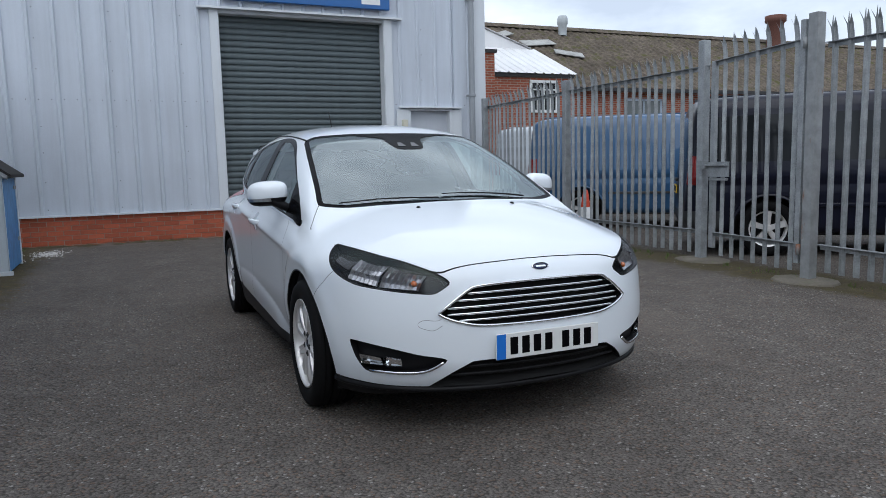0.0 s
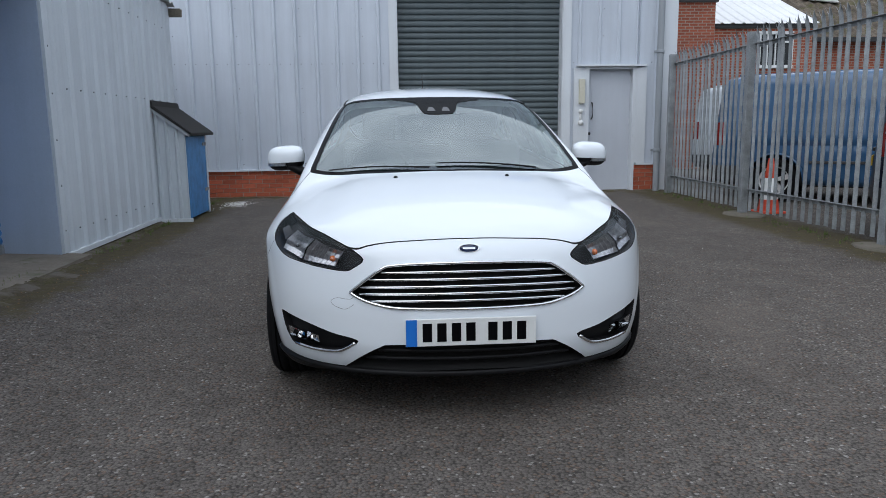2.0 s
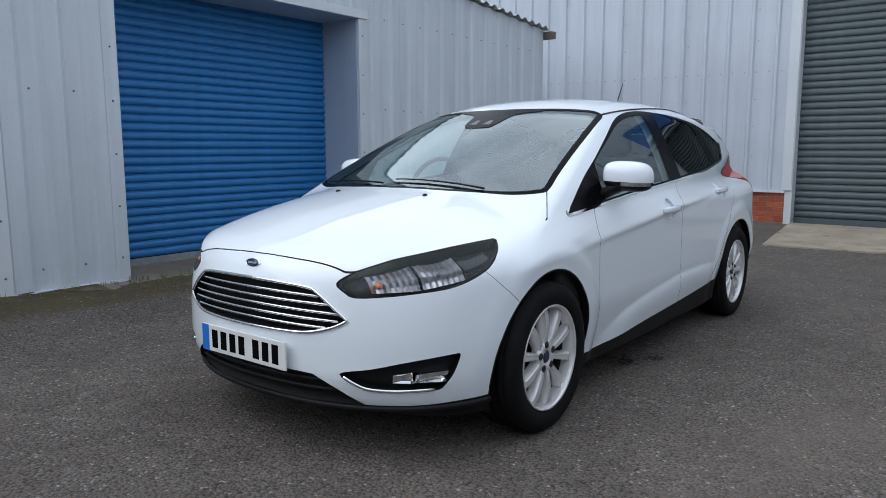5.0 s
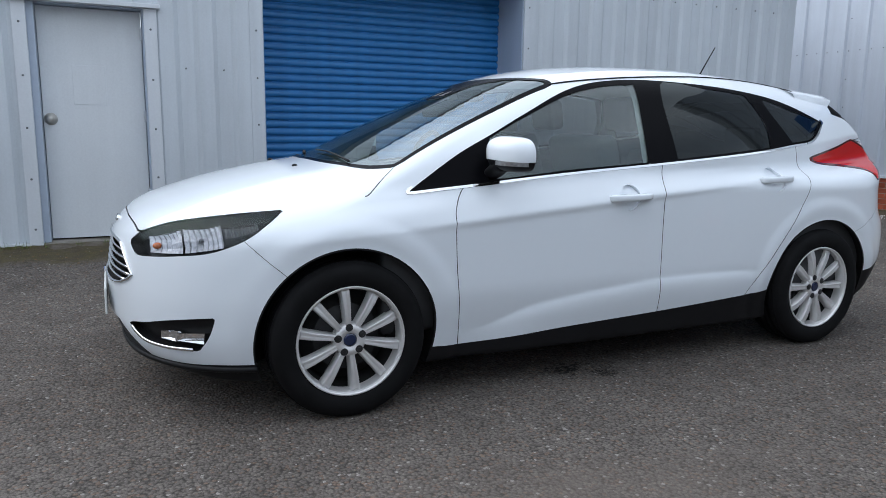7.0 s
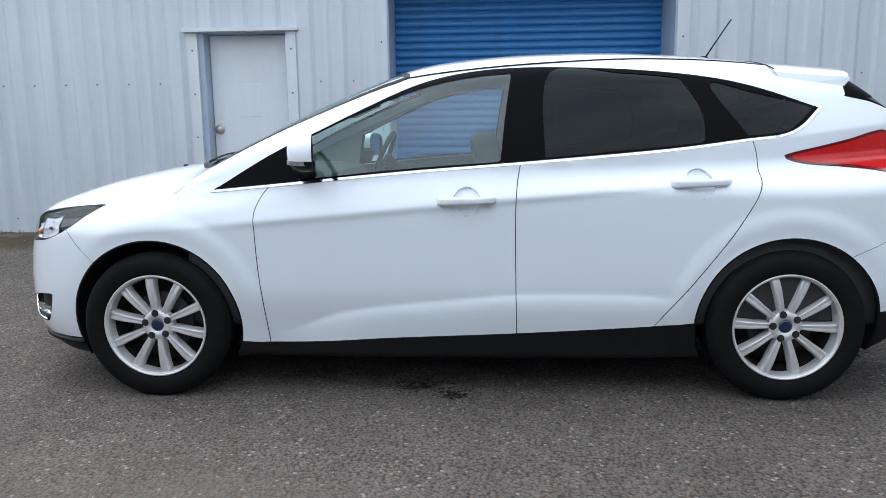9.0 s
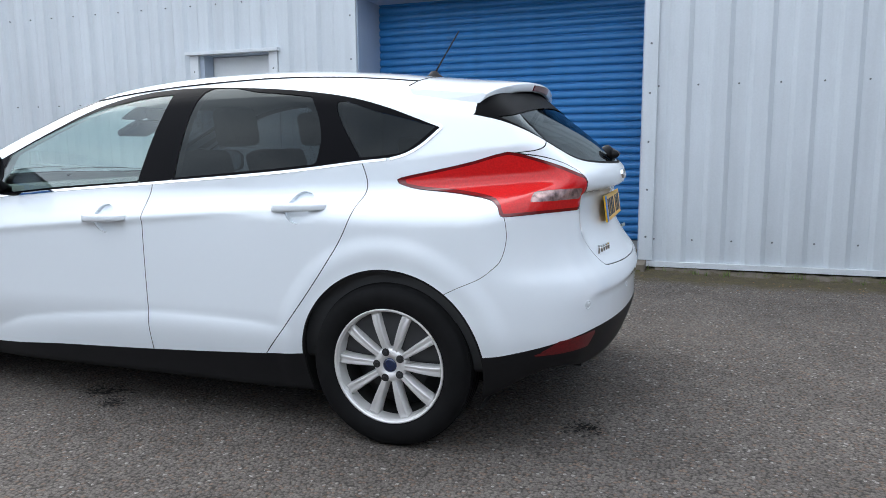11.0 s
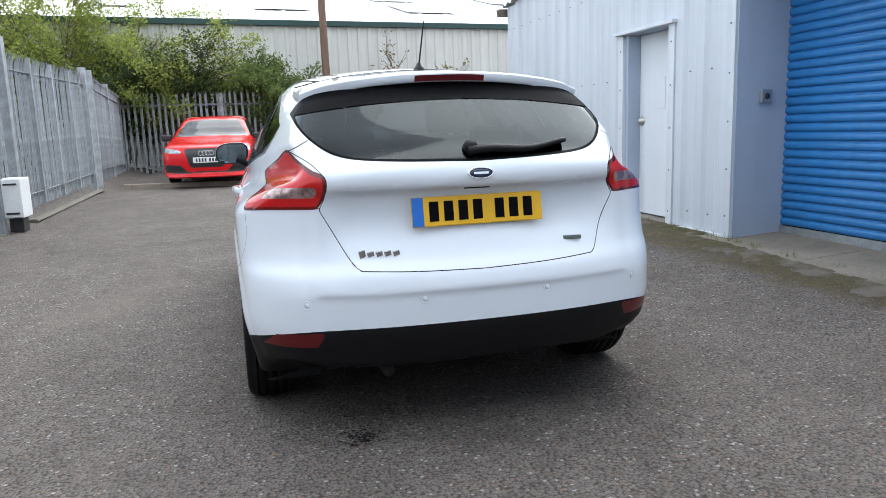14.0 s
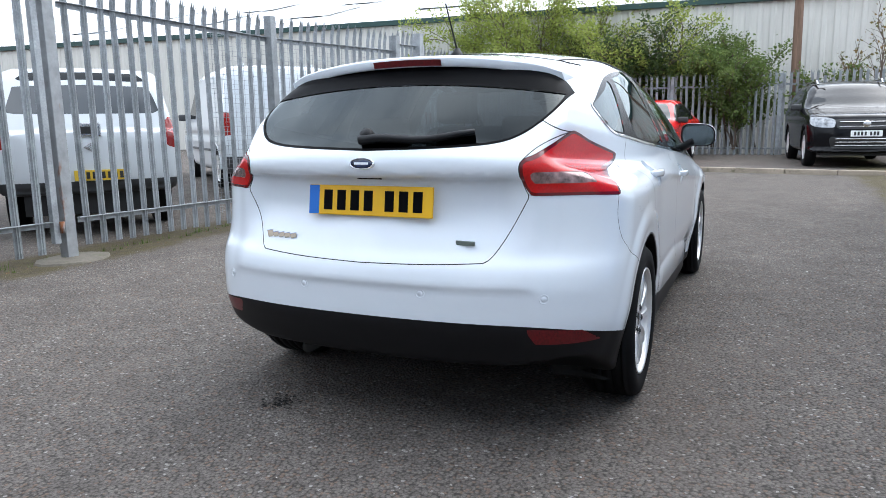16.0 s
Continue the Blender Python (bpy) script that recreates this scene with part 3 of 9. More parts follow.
tube(bm, [BF @ Vector((GD0 + 0.12, BACK + q, z)) for q, z in ((0.10, 1.34), (0.05, 1.36), (0.05, 1.60), (0.10, 1.62))], 0.011, 8)
part("pull_handle", settle(bm), black_plastic, grey_door, "dark pull handle", True)
bm = bmesh.new()
lathe(bm, [(0.0, 0.02), (0.025, 0.018), (0.03, 0.0)], 16, BF @ Matrix.Translation((GD0 + 0.08, BACK + 0.10, 1.08)) @ Matrix.Rotation(radians(90), 4, "X"))
part("door_lock", settle(bm), black_plastic, grey_door, "dark round lock", True)
for z in (0.5, 1.25, 2.0):
    part("hinge", bfbox((GD1 - 0.045, GD1 - 0.02, BACK + 0.085, BACK + 0.105, z, z + 0.10), bevel=0.004), trim_pale, grey_door)
tagged(part("meter_box", bfbox((GD0 - 0.16, GD0 - 0.06, BACK - 0.12, BACK - 0.04, 1.60, 2.02), bevel=0.012), plain("cream_box", (0.56, 0.54, 0.44), 0.5)), "narrow cream alarm box beside the door", "box")
bm = bmesh.new()
for z, r in ((1.47, 0.04), (1.27, 0.045)):
    lathe(bm, [(0.0, 0.05), (r * 0.8, 0.045), (r, 0.02), (r, 0.0)], 18, BF @ Matrix.Translation((GD0 - 0.115, BACK - 0.04, z)) @ Matrix.Rotation(radians(90), 4, "X"))
box(bm, GD0 - 0.135, GD0 - 0.095, BACK - 0.06, BACK - 0.035, 1.24, 1.49, m=BF)
tagged(part("door_bell", settle(bm), white_plastic, None, "", True), "white bell push and speaker beside the door", "door bell")
tagged(part("trim_corner", bfbox((U1 - 0.24, U1, BACK - 0.045, BACK + 0.2, 0.03, 8.6), bevel=0.004), trim_pale), "pale corner flashing of the warehouse", "trim", kind="structure")
pipe = bmesh.new()
lathe(pipe, [(0.055, 0.05), (0.055, 8.5)], 16, BF @ Matrix.Translation((U1 - 0.32, BACK - 0.10, 0)))
for z in (0.75, 2.45, 4.2, 6.0):
    lathe(pipe, [(0.055, z), (0.068, z + 0.005), (0.068, z + 0.05), (0.055, z + 0.055)], 16, BF @ Matrix.Translation((U1 - 0.32, BACK - 0.10, 0)))
    box(pipe, U1 - 0.41, U1 - 0.23, BACK - 0.06, BACK - 0.03, z + 0.01, z + 0.045, m=BF)
tagged(part("downpipe", settle(pipe), pipe_grey, None, "", False), "grey round downpipe at the warehouse corner", "downpipe", kind="structure")
tagged(part("wall_east", bfbox((U1 - 0.05, U1, BACK + 0.2, BACK + 12, 0.0, 8.6)), clad_cool), "grey side of the tall warehouse", "wall", kind="structure")

# slabs
slab = bmesh.new()
p = [Vector((0.05, 5.20)), Vector((2.80, 5.28)), Vector((2.78, BACK + 0.02)), Vector((-0.20, BACK + 0.02))]
lo = [slab.verts.new((q.x, q.y, gz(q.x, q.y) - 0.05)) for q in p]
hi = [slab.verts.new((q.x, q.y, gz(q.x, q.y) + (0.018 if i < 2 else 0.03))) for i, q in enumerate(p)]
slab.faces.new(hi), slab.faces.new(lo[::-1])
for i in range(4):
    slab.faces.new((lo[i], lo[(i + 1) % 4], hi[(i + 1) % 4], hi[i]))
tagged(part("pavement", settle(slab), concrete_pale), "stained concrete apron before the grey shutter", "concrete slab", kind="structure")
for a, b, ext in ((SH0 - 0.30, 0.15, 0.26), (0.16, 1.10, 0.27), (1.11, SH1 + 0.08, 0.25)):
    bm = bfbox((-T - 0.1, ext, a, b, -0.1, 0.085), bevel=0.012)
    for v in bm.verts:
        q = BF.inverted() @ v.co
        if q.z > 0.05:
            v.co.z = 0.075 + 0.04 * smoothstep(0.2, -0.4, q.x) + 0.02 * smoothstep(1.5, -1.0, q.y)
    tagged(part("pavement", bm, concrete_sill), "cracked concrete sill before the blue shutter", "concrete slab", kind="structure")

# moss and earth along the walls' feet
moss_rng = random.Random(4)


def moss_strip(name, pts, width, label):
    """A ragged low bank of moss along a line, wide on its left side."""
    bm = bmesh.new()
    rows = []
    for (x0, y0), (x1, y1) in zip(pts, pts[1:]):
        d = Vector((x1 - x0, y1 - y0))
        n = Vector((-d.y, d.x)).normalized()
        k = max(2, int(d.length / 0.06))
        for i in range(k):
            q = Vector((x0, y0)) + d * (i / k)
            w = width * (0.45 + 0.9 * noise.noise((q.x * 1.7, q.y * 1.7, 3)) + 0.5 * noise.noise((q.x * 9, q.y * 9, 1)) + 0.5 * moss_rng.random() ** 2)
            w = max(0.03, w * 0.75)
            row = []
            for t, h in ((0.0, 0.018), (0.35, 0.012), (0.7, 0.005), (1.0, -0.004)):
                c = q + n * (w * t)
                row.append(bm.verts.new((c.x, c.y, gz(c.x, c.y) + h * (0.6 + 0.8 * moss_rng.random()) + 0.002)))
            rows.append(row)
    for p, q in zip(rows, rows[1:]):
        for i in range(3):
            bm.faces.new((p[i], p[i + 1], q[i + 1], q[i]))
    return tagged(part(name, settle(bm), moss_mat), label, "moss", kind="stuff")


mm = Mat("mossy_dirt", (0.085, 0.073, 0.050), 1.0, spec=0.1)
mm.blend(mm.ramp(mm.noise(16, 6, 0.7), 0.45, 0.60), (0.085, 0.078, 0.034)).mottle(60, 0.3, 4)
mm.blend(mm.ramp(mm.noise(3.5, 5), 0.46, 0.62), (0.150, 0.130, 0.112))
mm.bump(mm.noise(70, 4), 0.8, 0.015)
moss_mat = mm.m


def bfp(u, v):
    q = BF @ Vector((u, v, 0))
    return (q.x, q.y)


moss_strip("moss_strip", [bfp(0.03, V1), bfp(0.03, SH1 + 0.1)], 0.32, "mossy dirt along the foot of the side wall")
moss_strip("moss_strip", [bfp(0.24, SH1 + 0.05), bfp(0.26, SH0 - 0.3)], 0.30, "mossy dirt along the concrete sill")
moss_strip("moss_strip", [bfp(0.03, SH0 - 0.3), bfp(0.03, V0)], 0.26, "mossy dirt along the foot of the side wall")
moss_strip("moss_strip", [bfp(3.2, BACK - 0.02), bfp(-1.5, BACK - 0.02)], 0.18, "dirt along the foot of the brick plinth")
moss_strip("moss_strip", [bfp(8.2, BACK - 0.02), bfp(6.3, BACK - 0.02)], 0.30, "mossy dirt along the foot of the brick plinth")

# timber hutch with a felt roof against the side wall
hutch = tagged(empty("bin_store"), "low lean-to store with felt roof and blue door", "store")
H0, H1, HW = 4.80, 5.85, 0.42
bm = bmesh.new()
pts = rib_points(0.0, HW, 0.125, 0.03, 0.012, 0.018, 0.03)
fr = [(bm.verts.new(BF @ Vector((u, H0 - h, 0.02))), bm.verts.new(BF @ Vector((u, H0 - h, 1.485 - 0.74 * u)))) for u, h in pts]
for p, q in zip(fr, fr[1:]):
    bm.faces.new((p[0], q[0], q[1], p[1]))
part("end_panel", settle(bm), clad_pale, hutch, "pale ribbed end panel")
for a, b in ((H0 + 0.005, H0 + 0.03), (H1 - 0.03, H1)):
    part("inner_panel", bfbox((0.0, HW - 0.01, a, b, 0.02, 1.18)), clad_pale, hutch, "pale side panel")
part("blue_door", bfbox((HW - 0.03, HW, H0 + 0.03, H1 - 0.03, 0.05, 1.14), bevel=0.004), blue_old, hutch, "worn blue door")
part("corner_post", bfbox((HW - 0.035, HW + 0.012, H1 - 0.03, H1 + 0.02, 0.0, 1.16), bevel=0.004), trim_pale, hutch, "pale corner post")
part("base_strip", bfbox((0.0, HW + 0.03, H0 - 0.03, H0 + 0.01, 0.0, 0.055), bevel=0.004), trim_pale, hutch, "pale base strip")
for z in (0.35, 1.0):
    part("hinge", bfbox((HW, HW + 0.012, H1 - 0.20, H1 - 0.02, z, z + 0.045), bevel=0.003), rusty, hutch, "rusty strap hinge")
bm = bmesh.new()
prism(bm, [(0.0, 1.53), (0.0, 1.615), (0.042, 1.605), (0.058, 1.535), (HW + 0.10, 1.185), (HW + 0.10, 1.15)], "y", H0 - 0.08, H1 + 0.10, BF)
part("felt_roof", settle(bm), felt_black, hutch, "black felt roof")
bm = bmesh.new()
prism(bm, [(0.0, 1.485), (0.0, 1.54), (HW + 0.06, 1.18), (HW + 0.06, 1.13)], "y", H0 - 0.055, H0 - 0.025, BF)
part("barge_board", settle(bm), trim_pale, hutch, "pale barge board")

# ---- the white hatchback ----


def curve(*pts, soft=0.03):
    """A smooth function through a few (place, value) pairs."""
    xs, ys = np.array([p[0] for p in pts], float), np.array([p[1] for p in pts], float)
    t = np.linspace(xs[0] - 0.5, xs[-1] + 0.5, 6001)
    h, d = np.diff(xs), np.diff(ys) / np.diff(xs)
    m = np.zeros(len(xs))
    for i in range(1, len(xs) - 1):
        if d[i - 1] * d[i] > 0:
            w1, w2 = 2 * h[i] + h[i - 1], h[i] + 2 * h[i - 1]
            m[i] = (w1 + w2) / (w1 / d[i - 1] + w2 / d[i])
    m[0], m[-1] = d[0], d[-1]
    k = np.clip(np.searchsorted(xs, t) - 1, 0, len(xs) - 2)
    s = (t - xs[k]) / h[k]
    s = np.clip(s, 0, 1)
    v = (2 * s**3 - 3 * s**2 + 1) * ys[k] + (s**3 - 2 * s**2 + s) * h[k] * m[k] + (3 * s**2 - 2 * s**3) * ys[k + 1] + (s**3 - s**2) * h[k] * m[k + 1]
    v = np.where(t < xs[0], ys[0] + m[0] * (t - xs[0]), v)
    v = np.where(t > xs[-1], ys[-1] + m[-1] * (t - xs[-1]), v)
    if soft:
        n = max(1, int(soft / (t[1] - t[0])))
        g = np.exp(-0.5 * (np.arange(-3 * n, 3 * n + 1) / n) ** 2)
        v = np.convolve(np.pad(v, 3 * n, mode="edge"), g / g.sum(), mode="valid")
    return lambda q: np.interp(q, t, v)


def smax(a, b, k):
    h = np.clip(0.5 + 0.5 * (a - b) / k, 0, 1)
    return b + (a - b) * h + k * h * (1 - h)


def smin(a, b, k):
    return -smax(-a, -b, k)


AXF, AXR, HUBZ, ARCH = -1.324, 1.324, 0.315, 0.366
plan_w = curve((-2.2, 0.80), (-1.9, 0.868), (-1.55, 0.888), (-1.2, 0.893), (-0.8, 0.886), (0.0, 0.886), (0.8, 0.890), (1.25, 0.902), (1.6, 0.893), (1.9, 0.862), (2.2, 0.79), soft=0.08)
crease_z = curve((-2.2, 0.66), (-1.0, 0.752), (0.2, 0.85), (1.2, 0.935), (2.2, 1.0), soft=0.1)
belt_z = curve((-2.2, 0.80), (-1.06, 0.895), (-0.28, 0.962), (0.25, 0.997), (0.83, 1.045), (1.2, 1.083), (1.5, 1.12), (2.2, 1.2), soft=0.06)
belt_x = curve((-2.0, 0.74), (-1.2, 0.80), (-0.6, 0.818), (0.1, 0.822), (0.7, 0.806), (1.1, 0.775), (1.4, 0.735), (1.75, 0.672), (2.1, 0.60), soft=0.08)
rocker_z = curve((-0.95, 0.24), (-0.72, 0.30), (-0.5, 0.375), (0.0, 0.432), (0.3, 0.455), (0.7, 0.45), (1.0, 0.42), soft=0.05)
nose_y = curve((0.12, -2.06), (0.20, -2.115), (0.27, -2.165), (0.36, -2.190), (0.47, -2.190), (0.56, -2.182), (0.66, -2.165), (0.72, -2.145), (0.78, -2.11), (0.9, -2.0), soft=0.015)
tail_y = curve((0.16, 1.98), (0.25, 2.06), (0.36, 2.115), (0.46, 2.142), (0.56, 2.142), (0.64, 2.126), (0.70, 2.088), (0.80, 2.064), (0.90, 2.058), (0.96, 2.064), (0.99, 2.072), (1.03, 2.064), (1.08, 2.02), (1.34, 1.715), (1.5, 1.54), soft=0.012)
hood_z = curve((-2.25, 0.66), (-2.12, 0.775), (-2.0, 0.835), (-1.9, 0.868), (-1.8, 0.896), (-1.6, 0.943), (-1.4, 0.980), (-1.2, 1.008), (-1.0, 1.03), (-0.5, 1.06), soft=0.05)
roof_z = curve((-0.6, 1.32), (-0.3, 1.424), (0.0, 1.470), (0.3, 1.490), (0.6, 1.494), (1.0, 1.474), (1.4, 1.430), (1.75, 1.386), (2.1, 1.34), soft=0.08)


def body_f(x, y, z):
    """Signed field of the bodywork: below zero inside."""
    x = np.abs(x)
    # flanks
    d = z - crease_z(y)
    fade = smoothstep(-1.12, -0.75, y) * smoothstep(1.55, 1.1, y)
    w = plan_w(y) - 0.05 * smoothstep(0.5, 0.17, z) - 0.0065 * fade * smoothstep(0.0, 0.030, -d)
    up = np.clip(d, 0, None)
    w = w - 0.27 * up - 0.85 * up * up
    w = w - 0.006 * fade * smoothstep(0.0, 0.060, up)
    rk = rocker_z(y) - z
    rk = 0.5 * (rk + np.sqrt(rk * rk + 0.003**2))
    w = w + 0.024 * (1 - np.exp(-rk / 0.045)) * smoothstep(-0.86, -0.5, y) * smoothstep(1.02, 0.72, y)
    for ay in (AXF, AXR):
        r = np.hypot(y - ay, z - HUBZ)
        w = w + (0.0085 * smoothstep(0.505, 0.440, r) - 0.0045 * smoothstep(0.432, 0.38, r)) * smoothstep(0.12, 0.3, z + 0.05)
    fs = (x - w) * 0.93
    ff = (nose_y(z) + 0.30 * x**2 + 0.40 * x**4 - y) * 0.85
    niche = 0.048 * smoothstep(0.66, 0.86, z) * smoothstep(0.964, 0.946, z) * smoothstep(0.62, 0.48, x)
    fr = (y - (tail_y(z) - 0.15 * x**2 - 0.22 * x**4 - niche)) * 0.88
    dome = 0.010 * smoothstep(0.60, 0.42, x + 0.10 * (y + 1.2)) * smoothstep(-2.1, -1.7, y)
    ft = (z - (hood_z(y) - 0.012 + dome - 0.10 * x**2 - 0.16 * x**4)) * 0.95
    fb = 0.165 + 0.035 * smoothstep(-1.75, -2.08, y) + (0.125 + 0.04 * smoothstep(0.5, 0.78, x)) * smoothstep(1.55, 1.95, y) - z
    lower = smax(smax(fs, ff, 0.16), fr, 0.15)
    lower = smax(lower, ft, 0.05)
    # cabin
    e = np.clip(z - belt_z(y), -0.015, None)
    gw = belt_x(y) - 0.40 * e - 0.33 * np.clip(e, 0, None) ** 2
    gs = (x - gw) * 0.9
    crown = roof_z(y) - 0.16 * x**2 - 0.10 * x**4
    s = y + 1.235 - 0.34 * x**2
    screen = 1.0 + 0.512 * s - 0.070 * s * s
    cab = smax(gs, (z - crown), 0.09)
    cab = smax(cab, (z - screen) * 0.88, 0.03)
    rear_top = tail_y(z) - 0.24 * x**2 - niche
    cab = smax(cab, (y - rear_top) * 0.75, 0.05)
    cab = smax(cab, 0.6 - z, 0.01)
    f = smin(lower, cab, 0.042)
    f = smax(f, fb, 0.03)
    return f


def arch_f(x, y, z):
    """Signed field of the wheel housings."""
    a = np.minimum(np.hypot(y - AXF, z - HUBZ), np.hypot(y - AXR, z - HUBZ)) - ARCH
    return np.maximum(a, 0.60 - np.abs(x))


def car_f(x, y, z):
    return smax(body_f(x, y, z), -arch_f(x, y, z), 0.010)


def gradient(f, p, h=0.003):
    g = np.stack([f(p[:, 0] + h * (i == 0), p[:, 1] + h * (i == 1), p[:, 2] + h * (i == 2)) - f(p[:, 0] - h * (i == 0), p[:, 1] - h * (i == 1), p[:, 2] - h * (i == 2)) for i in range(3)], -1) / (2 * h)
    return g


def settle_on(f, p, steps=4):
    for _ in range(steps):
        g = gradient(f, p)
        p = p - g * (f(p[:, 0], p[:, 1], p[:, 2]) / np.maximum((g * g).sum(1), 0.05))[:, None]
    return p


def surface(f, lo, hi, step):
    """Quads on the zero level of f, by surface nets."""
    ax = [np.arange(a, b + step, step) for a, b in zip(lo, hi)]
    X, Y, Z = np.meshgrid(*ax, indexing="ij")
    F = f(X, Y, Z)
    S = F < 0
    n = [len(a) - 1 for a in ax]
    acc, cnt = np.zeros((*n, 3)), np.zeros(n)
    for axis in range(3):
        for o in ((0, 0), (0, 1), (1, 0), (1, 1)):
            sl0, sl1, k = [], [], 0
            for a in range(3):
                if a == axis:
                    sl0.append(slice(0, n[a])), sl1.append(slice(1, n[a] + 1))
                else:
                    sl0.append(slice(o[k], o[k] + n[a])), sl1.append(slice(o[k], o[k] + n[a]))
                    k += 1
            a0, a1 = tuple(sl0), tuple(sl1)
            cross = S[a0] != S[a1]
            t = np.where(cross, F[a0] / np.where(cross, F[a0] - F[a1], 1), 0)
            P = np.stack([X[a0], Y[a0], Z[a0]], -1)
            P[..., axis] += t * step
            acc += np.where(cross[..., None], P, 0)
            cnt += cross
    live = cnt > 0
    idx = -np.ones(n, int)
    idx[live] = np.arange(live.sum())
    V = acc[live] / cnt[live][:, None]
    faces = []
    for axis in range(3):
        b, c = [(1, 2), (2, 0), (0, 1)][axis]
        sl = [slice(None)] * 3
        core = [slice(1, n[a]) for a in range(3)]
        core[axis] = slice(0, n[axis])
        nxt = list(core)
        nxt[axis] = slice(1, n[axis] + 1)
        s0, s1 = S[tuple(core)], S[tuple(nxt)]
        flip = s0 & ~s1
        both = s0 != s1
        I = np.argwhere(both) + np.array([core[a].start for a in range(3)])
        fl = flip[both]
        off = np.eye(3, dtype=int)
        q = [idx[tuple((I - d).T)] for d in (off[b] + off[c], off[c], 0 * off[b], off[b])]
        Q = np.stack(q, -1)
        Q = np.where(fl[:, None], Q, Q[:, ::-1])
        faces.append(Q)
    return V, np.concatenate(faces)


class Shell:
    """A polygon surface that can be cut along level lines into labelled panels."""

    def __init__(self, verts, faces, label="body"):
        self.v = verts
        self.f = [list(map(int, q)) for q in faces]
        self.lab = [label] * len(self.f)

    def cut(self, field, labels, name, mask=None):
        """Faces of the given labels where field < 0 take the new name; faces across the line are divided."""
        labels = set(labels)
        val = field(self.v[:, 0], self.v[:, 1], self.v[:, 2])
        val = np.where(np.abs(val) < 1e-6, 1e-6, val)
        neg = (val < 0).tolist()
        fresh, count, made = [], len(self.v), {}
        nf, nl = [], []
        for face, lab in zip(self.f, self.lab):
            if lab not in labels:
                nf.append(face), nl.append(lab)
                continue
            k = sum(neg[i] for i in face)
            if k == 0 or (mask is not None and not mask(*self.v[face].mean(0))):
                nf.append(face), nl.append(lab)
                continue
            if k == len(face):
                nf.append(face), nl.append(name)
                continue
            a, b = [], []
            for i, j in zip(face, face[1:] + face[:1]):
                (a if neg[i] else b).append(i)
                if neg[i] != neg[j]:
                    key = (i, j) if i < j else (j, i)
                    if key not in made:
                        t = val[key[0]] / (val[key[0]] - val[key[1]])
                        made[key] = count + len(fresh)
                        fresh.append(self.v[key[0]] * (1 - t) + self.v[key[1]] * t)
                    a.append(made[key]), b.append(made[key])
            if len(a) > 2:
                nf.append(a), nl.append(name)
            if len(b) > 2:
                nf.append(b), nl.append(lab)
        self.f, self.lab = nf, nl
        if fresh:
            self.v = np.concatenate([self.v, np.array(fresh)])
        return self

    def panel_line(self, field, name, half):
        """A panel and the narrow shut line round it."""
        self.cut(grown(field, half), ["body"], "line_" + name)
        return self.cut(grown(field, -half), ["line_" + name], name)

    def patch(self, *names):
        """Vertices and faces of the named panels."""
        names = set(names)
        faces = [q for q, l in zip(self.f, self.lab) if l in names]
        used = sorted({i for q in faces for i in q})
        at = {i: k for k, i in enumerate(used)}
        return self.v[used], [[at[i] for i in q] for q in faces]


def spline(pts, closed=True, steps=6):
    """A smooth outline through corner points; a repeated point keeps a sharp corner."""
    out, n = [], len(pts)
    P = [np.array(p, float) for p in pts]
    for i in range(n if closed else n - 1):
        p0, p1, p2, p3 = P[(i - 1) % n if closed else max(i - 1, 0)], P[i], P[(i + 1) % n], P[(i + 2) % n if closed else min(i + 2, n - 1)]
        if np.allclose(p1, p2):
            continue
        if np.allclose(p0, p1):
            p0 = p1 * 2 - p2
        if np.allclose(p2, p3):
            p3 = p2 * 2 - p1
        for k in range(steps):
            t = k / steps
            out.append(0.5 * (2 * p1 + (p2 - p0) * t + (2 * p0 - 5 * p1 + 4 * p2 - p3) * t * t + (3 * p1 - p0 - 3 * p2 + p3) * t**3))
    if not closed:
        out.append(P[-1])
    return np.array(out)


def poly_sd(poly, a, b):
    """Signed distance to a closed outline, below zero inside."""
    d = np.full(np.shape(a), 1e9)
    inside = np.zeros(np.shape(a), bool)
    for (x0, y0), (x1, y1) in zip(poly, np.roll(poly, -1, 0)):
        ex, ey = x1 - x0, y1 - y0
        l2 = ex * ex + ey * ey
        if l2 < 1e-14:
            continue
        t = np.clip(((a - x0) * ex + (b - y0) * ey) / l2, 0, 1)
        d = np.minimum(d, np.hypot(a - x0 - t * ex, b - y0 - t * ey))
        if y0 != y1:
            inside ^= ((y0 > b) != (y1 > b)) & (a < ex * (b - y0) / ey + x0)
    return np.where(inside, -d, d)


def outline(view, pts, grow=0.0, gate=None, smooth=True, mirror=False):
    """A cutting field from an outline drawn in a side (y, z), end (x, z) or top (x, y) view."""
    poly = spline(pts, closed=not mirror) if smooth else np.array(pts, float)
    if mirror:
        poly = np.concatenate([poly, poly[::-1] * (-1, 1)])
    ia, ib = {"side": (1, 2), "end": (0, 2), "top": (0, 1)}[view]

    def field(x, y, z):
        c = (x, y, z)
        d = np.full(len(x), 1.0)
        near = (c[ia] > poly[:, 0].min() - 0.1) & (c[ia] < poly[:, 0].max() + 0.1) & (c[ib] > poly[:, 1].min() - 0.1) & (c[ib] < poly[:, 1].max() + 0.1)
        d[near] = poly_sd(poly, c[ia][near], c[ib][near]) - grow
        if gate is not None:
            d = np.where(gate(x, y, z), d, 1.0)
        return d
    return field


def grown(field, by):
    return lambda x, y, z: field(x, y, z) - by


